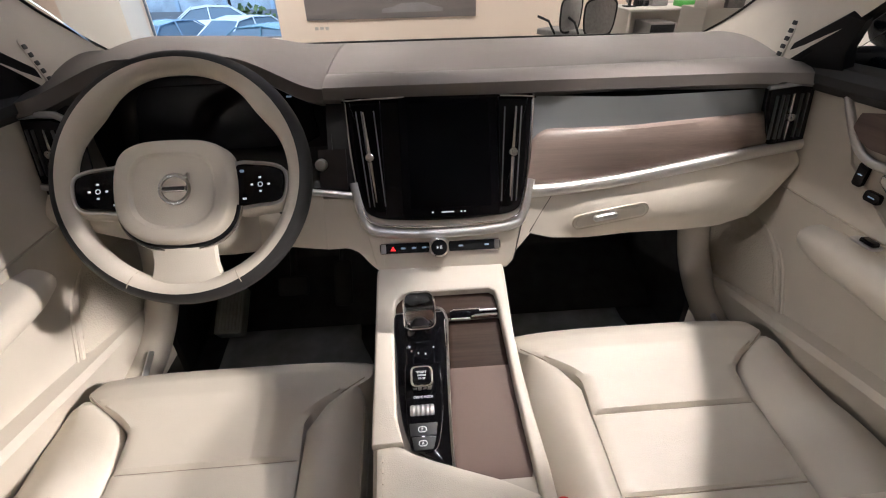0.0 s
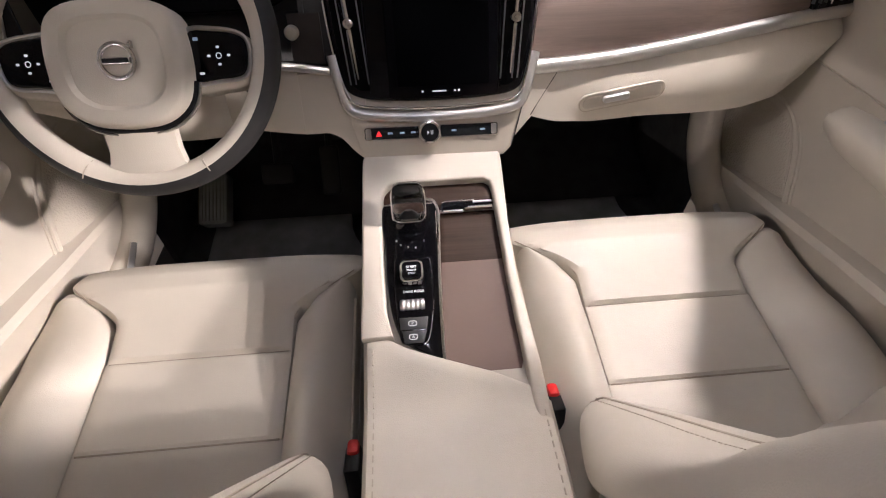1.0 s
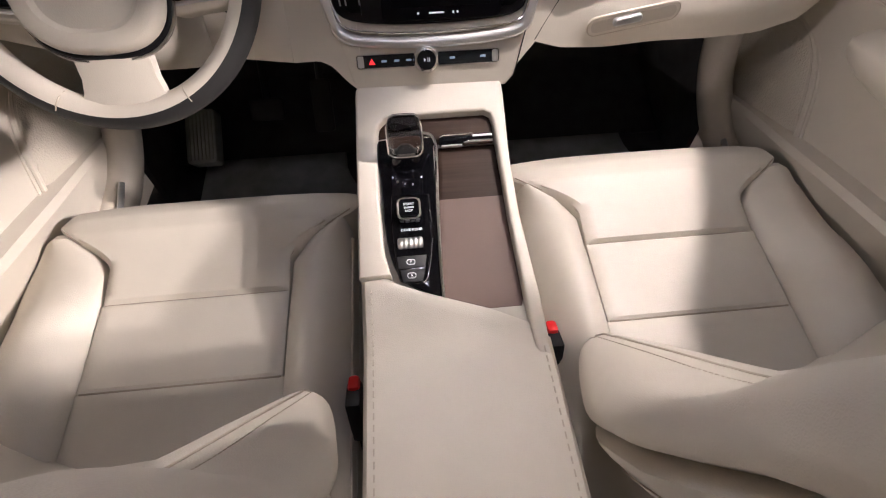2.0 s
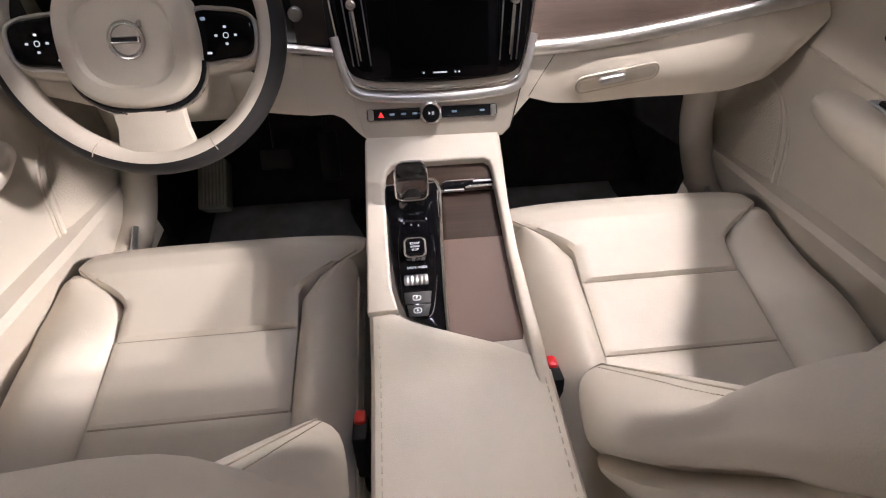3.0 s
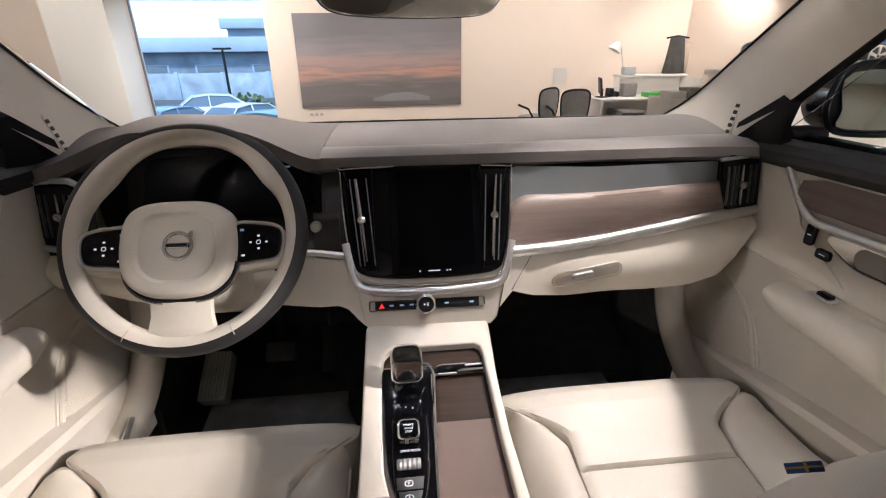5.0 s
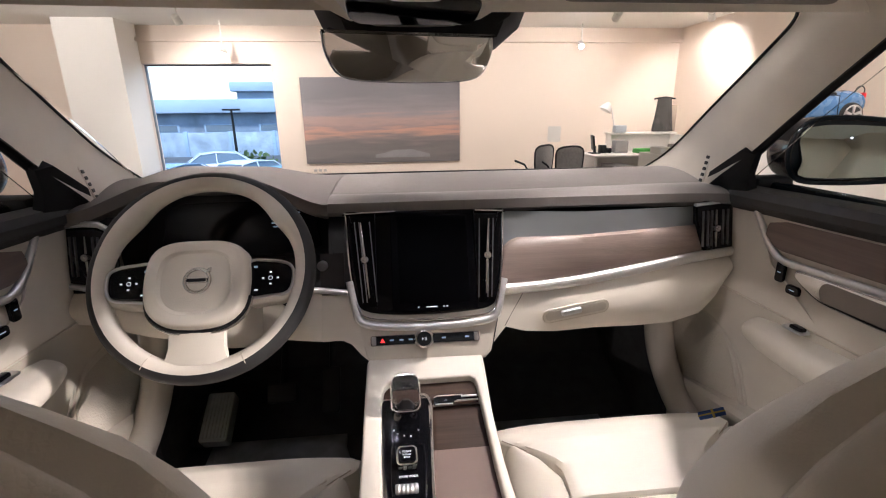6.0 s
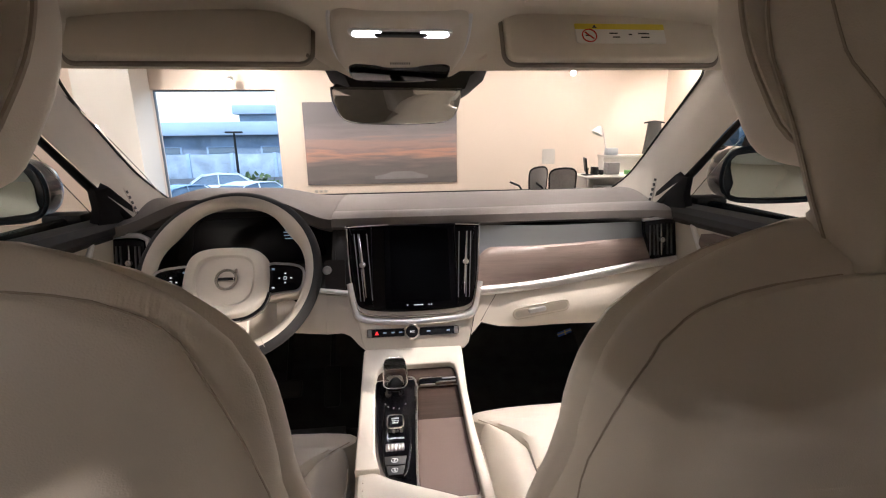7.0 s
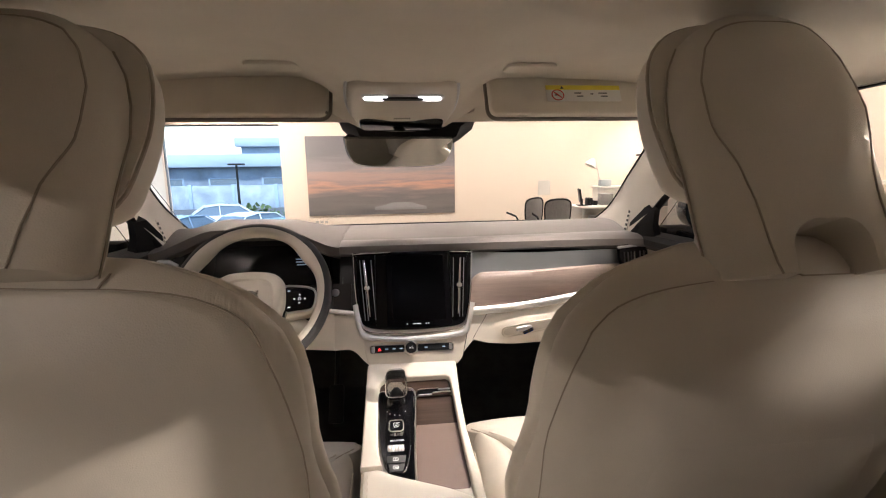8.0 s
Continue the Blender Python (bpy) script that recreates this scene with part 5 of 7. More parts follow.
part("lower_spoke", sheet([[mW @ Vector((x * w, y, z + 0.005 * (1 - (x / 1.0) ** 2))) for x in (-1, -0.9, -0.5, 0, 0.5, 0.9, 1)] + [mW @ Vector((w, y, z - 0.014)), mW @ Vector((-w, y, z - 0.014))] for y, w, z in ((-0.085, 0.046, 0.020), (-0.105, 0.043, 0.014), (-0.125, 0.043, 0.010), (-0.142, 0.047, 0.008), (-0.154, 0.060, 0.008), (-0.163, 0.085, 0.002))], True, True), CREAM, wheel, "cream lower spoke")
part("column_shroud", sheet([[mW @ Vector((c[0] * w + 0.005, c[1] * h - 0.055, z)) for c in rrect(2, 2, 0.6, 4)] for z, w, h in ((0.0, 0.052, 0.05), (-0.03, 0.058, 0.055), (-0.10, 0.06, 0.06), (-0.20, 0.055, 0.055))], True, True), CREAM_PLASTIC, wheel, "cream steering column shroud")
for s in (-1, 1):
    part("stalk", tube([mW @ Vector((s * 0.04, -0.005 - 0.02 * (s > 0), -0.05)), mW @ Vector((s * 0.10, 0.0 - 0.03 * (s > 0), -0.045)), mW @ Vector((s * 0.148, 0.006 - 0.07 * (s > 0), -0.04))], [0.008, 0.007, 0.009], 8), BLACK if s > 0 else SILVER, wheel, "column stalk")

# darkened copy of the cream thread; seam shade is painted into it
SEAM_SHADED = plain("shaded_thread", (0.37, 0.32, 0.26), 0.8)


# ---- front seats ----
def creased(name, at, reach):
    """Cream leather with gathered creases round one worn place."""
    m = leather(name, (0.635, 0.582, 0.505))
    n = m.node_tree.nodes
    tc, mp, no, dist, mask, mul, bump = (n.new("ShaderNode" + k) for k in ("TexCoord", "Mapping", "TexNoise", "VectorMath", "MapRange", "Math", "Bump"))
    mp.inputs["Rotation"].default_value = (0, radians(-50), 0)
    mp.inputs["Scale"].default_value = (150, 30, 28)
    link(m, tc.outputs["Object"], mp.inputs["Vector"]), link(m, mp.outputs[0], no.inputs["Vector"])
    no.inputs["Scale"].default_value, no.inputs["Detail"].default_value = 1.0, 2.0
    dist.operation = "DISTANCE"
    dist.inputs[1].default_value = at
    link(m, tc.outputs["Object"], dist.inputs[0])
    mask.inputs[1].default_value, mask.inputs[2].default_value, mask.inputs[3].default_value, mask.inputs[4].default_value = reach * 0.25, reach, 1.0, 0.0
    link(m, dist.outputs["Value"], mask.inputs[0])
    mul.operation = "MULTIPLY"
    link(m, no.outputs[0], mul.inputs[0]), link(m, mask.outputs[0], mul.inputs[1])
    bump.inputs["Strength"].default_value, bump.inputs["Distance"].default_value = 0.45, 0.008
    link(m, mul.outputs[0], bump.inputs["Height"])
    old = bsdf(m).inputs["Normal"].links[0].from_socket
    link(m, old, bump.inputs["Normal"]), link(m, bump.outputs[0], bsdf(m).inputs["Normal"])
    return m


CREASED = creased("creased_cream_leather", (0.205, 0.01, 1.115), 0.062)


def front_seat(o, at, label, lift, recline, back, wide, neck, aside, legs):
    """A seat whose outboard side is o; lift raises its headrest on legs of a given share, recline tips the back rearward."""
    seat = thing("front_seat", (0, 0, 0.3), label, "car seat", "front seats")
    def cush(x, y):
        return table([(0.10, 0.520), (0.25, 0.528), (0.36, 0.540), (0.49, 0.555), (0.56, 0.574), (0.61, 0.586), (0.645, 0.586), (0.67, 0.578), (0.69, 0.560)], y)


    def ext_half(y):
        return 0.143 + 0.110 * step(0.545, 0.648, y)


    part("thigh_extension", pillow(lambda y: -ext_half(y), ext_half, 0.490, 0.692, lambda x, y: cush(x, y) + 0.006 - 0.012 * (abs(x) / 0.245) ** 4, 0.007, 0.44, 24, 28), CREAM, seat)
    part("seat_pad", pillow(lambda y: -0.144, lambda y: 0.144, 0.356, 0.4895, lambda x, y: cush(x, y) + 0.004, 0.0045, 0.42, 16, 10), CREAM, seat)
    part("seat_pad", pillow(lambda y: -0.146, lambda y: 0.146, 0.10, 0.3555, lambda x, y: cush(x, y) + 0.002, 0.0045, 0.42, 16, 12), CREAM, seat)


    def bol_in(y):
        return 0.1445 + 0.100 * step(0.548, 0.652, y)


    def bol_out(y):
        return 0.306 - 0.025 * step(0.54, 0.65, y) + (0.030 * step(0.56, 0.38, y) if o > 0 else 0.0)

    def bol_inb(y):
        return 0.240 - 0.004 * step(0.45, 0.65, y)


    def bol_top(x, y):
        a, b = bol_in(y), bol_out(y) if x * o > 0 else bol_inb(y)
        u = (abs(x) - a) / max(1e-4, b - a)
        return cush(x, y) + 0.042 * math.sin(math.pi * min(1, max(0, u)) ** 0.8) * (1 - 0.75 * step(0.40, 0.60, y)) - 0.002 - 0.012 * step(0.45, 0.60, y) - 0.03 * u ** 3


    part("cushion_bolster", pillow(bol_in, bol_out if o > 0 else bol_inb, 0.08, 0.628, bol_top, 0.010, 0.36, 12, 24), CREAM, seat)
    part("cushion_bolster", pillow(lambda y: -(bol_out(y) if o < 0 else bol_inb(y)), lambda y: -bol_in(y), 0.08, 0.628, bol_top, 0.010, 0.36, 12, 24), CREAM, seat)
    for s in (-1, 1):
        part("piping", tube(catmull([(s * (0.298 if s == o else 0.238), 0.60 - 0.1 * k, 0.535 - 0.01 * k) for k in range(6)], 3), 0.0025, 6), SEAM, seat)
        part("edge_seam", tube(catmull([(s * (ext_half(y) - 0.004), y, cush(0, y) - 0.006) for y in (0.50, 0.54, 0.57, 0.59, 0.61, 0.63)], 3), 0.0014, 6), SEAM_SHADED, seat)
        part("edge_piping", tube(catmull([(s * (ext_half(y) - 0.012), y, cush(s * (ext_half(y) - 0.012), y) - 0.0008) for y in (0.50, 0.54, 0.57, 0.59, 0.605)], 3), 0.0022, 6), SEAM, seat)
    for y, hw in ((0.4895, 0.139), (0.3557, 0.141)):
        part("pad_seam", tube([(x, y, cush(x, y) - 0.0015) for x in (-hw, -hw / 2, 0, hw / 2, hw)], 0.0017, 6), SEAM_SHADED, seat)
    part("seat_base", rbox((0, 0.36, 0.40), (0.50, 0.56, 0.14), 0.03), CREAM_PLASTIC, seat)
    part("seat_rail", rbox((0.19, 0.36, 0.315), (0.04, 0.6, 0.04), 0.005), BLACK, seat)
    part("seat_rail", rbox((-0.19, 0.36, 0.315), (0.04, 0.6, 0.04), 0.005), BLACK, seat)


    # backrest: rings of a seat-back section stacked along the lean
    def front_y(z):
        return 0.232 - 0.37 * (z - 0.6)


    BW = [(0.46, 0.180), (0.55, 0.205), (0.60, 0.232), (0.65, 0.250), (0.72, 0.262), (0.80, 0.272), (0.85, 0.270), (0.89, 0.262), (0.93, 0.256), (0.98, 0.258), (1.03, 0.257), (1.06, 0.254), (1.09, 0.245), (1.125, 0.218), (1.15, 0.178), (1.166, 0.125), (1.172, 0.06)]
    BT = [(0.46, 0.10), (0.60, 0.125), (0.80, 0.125), (1.0, 0.105), (1.09, 0.09), (1.15, 0.060), (1.172, 0.02)]
    # side bolsters: how far they stand out, and where their ridge runs
    BB = [(0.46, 0.0), (0.55, 0.020), (0.59, 0.052), (0.63, 0.073), (0.68, 0.072), (0.75, 0.049), (0.80, 0.030), (0.84, 0.017), (0.87, 0.014), (0.91, 0.026), (0.96, 0.034), (1.02, 0.030), (1.07, 0.016), (1.11, 0.006), (1.172, 0.0)]
    BR = [(0.46, 0.15), (0.55, 0.17), (0.60, 0.200), (0.68, 0.211), (0.75, 0.188), (0.80, 0.170), (0.84, 0.160), (0.87, 0.165), (0.91, 0.185), (0.96, 0.200), (1.02, 0.198), (1.07, 0.180), (1.11, 0.150), (1.172, 0.03)]


    def rear_y(x, z):
        w, t = table(BW, z), table(BT, z)
        f = min(1.0, abs(x) / w)
        return front_y(z) - t * (1 - 0.55 * f ** 3.2)


    rows = []
    zs = [0.46, 0.50, 0.55, 0.60, 0.64, 0.68, 0.72, 0.76, 0.80, 0.83, 0.86, 0.885, 0.91, 0.94, 0.97, 1.0, 1.03, 1.06, 1.09, 1.11, 1.13, 1.145, 1.157, 1.166, 1.172]
    for z in zs:
        w, t, b = table(BW, z), table(BT, z), table(BB, z)
        y = front_y(z)
        r, g = table(BR, z), 0.022 * step(0.60, 0.66, z) * (1 - step(0.90, 0.96, z))
        half = [(0.0, -t), (0.45 * w, -t * 0.985), (0.75 * w, -t * 0.80), (0.93 * w, -t * 0.55), (w - 0.003, -t * 0.36), (w - 0.008 - g, -t * 0.29), (w - 0.002, -t * 0.20), (w, b * 0.25 - 0.012), (lerp(r, w, 0.72), b * 0.74), (r, b), (r * 0.84, b * 0.72), (r * 0.68, b * 0.12), (0.45 * r, 0.0)]
        ctl = [(px, y + py, z) for px, py in half] + [(0.0, y + 0.004, z)] + [(-px, y + py, z) for px, py in reversed(half[1:])]
        rows.append(catmull(ctl, 3, True))
    part("backrest", sheet(rows, True, True), CREASED if o < 0 else CREAM, seat)


    PANEL_SHARE = [(0.56, 0.93), (0.70, 0.95), (0.92, 0.965), (0.99, 0.94), (1.035, 0.915), (1.085, 0.90), (1.105, 0.88), (1.12, 0.82), (1.13, 0.72), (1.136, 0.58), (1.14, 0.3), (1.1415, 0.12)]
    PANEL_EDGE = [(z, f * table(BW, z)) for z, f in PANEL_SHARE]
    POCKET_EDGE = [(0.50, 0.150), (0.80, 0.158), (0.90, 0.157), (0.925, 0.150), (0.942, 0.136), (0.951, 0.112), (0.955, 0.08), (0.957, 0.02)]

    def rear_patch(edge, zs, lift, soft, rise):
        """A proud upholstered panel on the back of the seat, within the given edge line."""
        out = []
        for z in [q + rise * step(0.8, 1.0, q) for q in zs]:
            hw = table(edge, z - rise)
            row = []
            for j in range(33):
                u = -1 + 2 * j / 32
                u = math.copysign(abs(u) ** 0.75, u)
                e = min(1.0, (1 - abs(u)) * hw / soft, (zs[-1] + rise + 0.002 - z) / soft)
                h = lift * (math.sqrt(max(0, 1 - (1 - e) ** 2)) * 1.25 - 0.25)
                row.append(Vector((u * hw, rear_y(u * hw, z) - h, z)))
            out.append(row)
        return out

    zs_panel = [0.56 + 0.44 * k / 14 for k in range(15)] + [1.015, 1.03, 1.045, 1.06, 1.07, 1.08, 1.09, 1.10, 1.108, 1.115, 1.122, 1.128, 1.132, 1.136, 1.139, 1.1412]
    rp = rear_patch(PANEL_EDGE, zs_panel, 0.007, 0.012, 0.011 if o < 0 else 0.0)
    part("panel_seam", tube([r[0] + Vector((0, -0.0028, 0)) for r in rp[2:]] + [p + Vector((0, -0.0028, 0)) for p in rp[-1][1:-1]] + [r[-1] + Vector((0, -0.0028, 0)) for r in rp[:1:-1]], 0.0009, 6), SEAM_SHADED, seat)
    part("rear_panel", sheet(rp), CREAM, seat, "smooth leather back panel")
    zs_pocket = [0.50 + 0.38 * k / 10 for k in range(11)] + [0.895, 0.91, 0.92, 0.93, 0.938, 0.945, 0.950, 0.9535, 0.956]
    part("map_pocket", sheet(rear_patch(POCKET_EDGE, zs_pocket, 0.008, 0.03, 0.0)), CREAM, seat, "moulded map pocket")
    for s in (-1, 1):
        part("shoulder_seam", tube([(s * x, rear_y(x, z) - 0.0006, z) for x, z in ((0.100, 1.137), (0.104, 1.145), (0.107, 1.152), (0.109, 1.158))], 0.0011, 5), SEAM_SHADED, seat)
        part("bolster_seam", tube([(s * lerp(table(BR, z), table(BW, z), 0.10), front_y(z) + table(BB, z) + 0.0002, z) for z in zs[3:11]], 0.0013, 6), SEAM, seat)
        if s == -o:
            line = [Vector((s * lerp(table(BR, z), table(BW, z), 0.30), front_y(z) + table(BB, z) * 0.965, z)) for z in zs]
            for p, q in zip(line[3:10], line[4:11]):
                along, count = q - p, max(1, round((q - p).length / 0.0058))
                for k in range(count):
                    st = part("stitch", rbox((0, 0, 0), (0.0009, 0.0009, 0.0036), 0), SEAM, seat)
                    st.data.transform(Matrix.Translation(p + along * ((k + 0.5) / count) + Vector((0, 0.0002, 0))) @ along.to_track_quat("Z", "Y").to_matrix().to_4x4())
        part("shoulder_piping", tube(catmull([(s * (table(BW, z) * 0.93), front_y(z) - table(BT, z) * 0.5, z) for z in (0.60, 0.65, 0.70, 0.76, 0.82)], 3), 0.0010, 6), SEAM, seat)
    # headrest, leaning forward, on two legs with a slot between
    mH = basis((aside, 0.012 - back, 1.150 + lift), (1, 0, 0), (0, 0.46, 0.9)) @ Matrix.Diagonal((wide, 1.0, 1, 1))
    HW = [(-0.056, 0.098), (-0.045, 0.105), (-0.02, 0.109), (0.01, 0.111), (0.035, 0.114), (0.065, 0.121), (0.095, 0.129), (0.125, 0.133), (0.16, 0.128), (0.195, 0.117), (0.225, 0.098), (0.245, 0.074), (0.255, 0.05), (0.259, 0.015)]
    HW = [(v, w * lerp(neck, 1.0, step(0.0, 0.11, v))) for v, w in HW]
    HD = [(-0.056, 0.036), (0.0, 0.036), (0.04, 0.035), (0.08, 0.038), (0.13, 0.044), (0.19, 0.042), (0.23, 0.033), (0.25, 0.020), (0.259, 0.004)]

    def h_rear(x, v):
        w = table(HW, v)
        return -0.012 + (table(HD, v) + 0.012) * max(0.0, 1 - (abs(x) / w) ** 3.2) ** 0.55

    def h_ring(xa, xb, v, fr, ra, rb):
        """One closed ring of the headrest between two sides, its edges rounded by ra and rb."""
        out = []
        for j in range(17):
            x = lerp(xa, xb, 0.5 - 0.5 * math.cos(math.pi * j / 16))
            r = 1.0
            for e, q in ((x - xa, ra), (xb - x, rb)):
                if q and e < q:
                    r = min(r, math.sqrt(max(0.0, 1 - (1 - e / q) ** 2)))
            out.append(mH @ Vector((x, v, lerp(-fr, h_rear(x, v), r))))
        for j in range(1, 16):
            x = lerp(xb, xa, j / 16)
            out.append(mH @ Vector((x, v, -fr - 0.004 * math.sin(math.pi * j / 16))))
        return out

    vs = [0.001, 0.006, 0.014, 0.022, 0.035, 0.05, 0.065, 0.08, 0.095, 0.11, 0.125, 0.14, 0.16, 0.18, 0.20, 0.215, 0.23, 0.24, 0.248, 0.254, 0.258]
    hr = part("headrest", sheet([h_ring(-table(HW, v), table(HW, v), v, 0.022, 0.0, 0.0) for v in vs], True, True), CREAM, seat, "winged cream headrest with a slotted neck")
    for s in (-1, 1):
        rows = []
        for v in (-0.050, -0.047, -0.040, -0.032, -0.022, -0.014, -0.007, -0.002, 0.0015):
            a = 0.042 * math.sqrt(max(0.0, 1 - max(0.0, (v + 0.026) / 0.028) ** 2)) + 0.0005
            b = table(HW, v) - (0.010 if v < -0.049 else 0.0)
            v = v * legs if v < 0 else v
            rows.append(h_ring(a, b, v, 0.022, 0.010, 0.0) if s > 0 else h_ring(-b, -a, v, 0.022, 0.0, 0.010))
        part("headrest_leg", sheet(rows, True, True), CREAM, hr)
    face = catmull([(-0.125, 0.06, 0), (-0.140, 0.10, 0), (-0.146, 0.15, 0), (-0.134, 0.212, 0), (-0.10, 0.248, 0), (-0.05, 0.262, 0), (0, 0.264, 0), (0.05, 0.262, 0), (0.10, 0.248, 0), (0.134, 0.212, 0), (0.146, 0.15, 0), (0.140, 0.10, 0), (0.125, 0.06, 0), (0.08, 0.045, 0), (0, 0.040, 0), (-0.08, 0.045, 0)], 3, True)
    mHf = mH @ Matrix.Translation((0, 0, -0.012)) @ pose(0, 0, 0, 180, 0, 0) @ Matrix.Diagonal((1, -1, 1, 1))
    part("headrest_pad", puffy(face, mHf, 0.048, 0.022, 0.010), CREAM, hr, "front pad")
    for s in (-1, 1):
        ln = []
        for v in [-0.05 * legs + (0.22 + 0.05 * legs) * k / 26 for k in range(27)]:
            x = table(HW, v) * table([(-0.05, 0.60), (0.02, 0.62), (0.06, 0.68), (0.10, 0.80), (0.16, 0.82), (0.20, 0.78), (0.22, 0.70)], v)
            ln.append(mH @ Vector((s * x, v, h_rear(x, v) + 0.0003)))
        part("headrest_seam", tube(ln, 0.0011, 5), SEAM_SHADED, hr)
        part("headrest_seam", tube([mH @ Vector((s * (table(HW, v) + 0.0003), v, -0.008)) for v in [-0.045 * legs + (0.225 + 0.045 * legs) * k / 26 for k in range(27)]], 0.0012, 5), SEAM_SHADED, hr)
    part("headrest_seam", tube([mH @ Vector((u * table(HW, 0.22) * 0.70, 0.22 + 0.008 * (1 - abs(u) ** 4), h_rear(u * table(HW, 0.22) * 0.70, 0.22) - 0.0022 * (1 - abs(u) ** 4))) for u in [-1 + k / 8 for k in range(17)]], 0.0011, 5), SEAM_SHADED, hr)
    part("pad_piping", tube([mHf @ Vector((p.x, p.y, 0.004)) for p in inset(face, -0.001)], 0.0022, 6, True), SEAM_SHADED, hr)

    tip = Matrix.Translation((0, 0.22, 0.56)) @ pose(0, 0, 0, recline) @ Matrix.Translation((0, -0.22, -0.56))
    for ob in seat.children_recursive:
        if ob.name.split(".")[0] in ("backrest", "panel_seam", "rear_panel", "map_pocket", "shoulder_seam", "bolster_seam", "shoulder_piping", "stitch", "headrest", "headrest_leg", "headrest_pad", "headrest_seam", "pad_piping"):
            ob.data.transform(tip)
    seat.matrix_basis = pose(*at)
    return seat


front_seat(-1, (-0.395, 0.010, 0.30), "cream leather driver's seat with thigh extension and bolsters", 0.020, -2.0, 0.035, 0.87, 1.16, -0.006, 0.25)
front_seat(1, (0.380, 0.045, 0.308), "cream leather front passenger seat with thigh extension and bolsters", 0.030, 1.0, 0.020, 0.84, 1.15, -0.010, 1.0)
mG = basis((0.115, 0.116, 1.0575), (0.010, -0.006, 0.007), (0.35, 0.55, 0.75))
flag = tagged(part("seat_tag", rbox((0, 0, 0), (0.0135, 0.0042, 0.0012), 0.0004, mG), plain("blue_fabric", (0.02, 0.06, 0.22), 0.8)), "small blue and yellow fabric tag on the seat seam", "tag")
part("cross_bar", rbox((0, 0, 0), (0.0137, 0.0008, 0.0016), 0, mG), plain("yellow_fabric", (0.30, 0.23, 0.05), 0.8), flag)
part("cross_bar", rbox((0.0008, 0, 0), (0.0012, 0.0044, 0.0016), 0, mG), bpy.data.materials["yellow_fabric"], flag)
for x, y, lab in ((-0.146, 0.305, "driver"), (0.146, 0.362, "passenger")):
    bk = thing("seat_belt_buckle", (x, y, 0.5), "black seat belt buckle with a red release button", "buckle", "seat belt buckles")
    m = Matrix.Translation((x, y, 0.50)) @ pose(0, 0, 0, -18)
    part("housing", rbox((0, 0, 0.02), (0.022, 0.045, 0.085), 0.006, m), BLACK, bk)
    part("release_button", rbox((0, 0.014, 0.055), (0.017, 0.024, 0.028), 0.006, m), RED, bk, "red release button")
    part("strap", rbox((0, 0, -0.06), (0.008, 0.03, 0.1), 0.002, m), BLACK, bk)

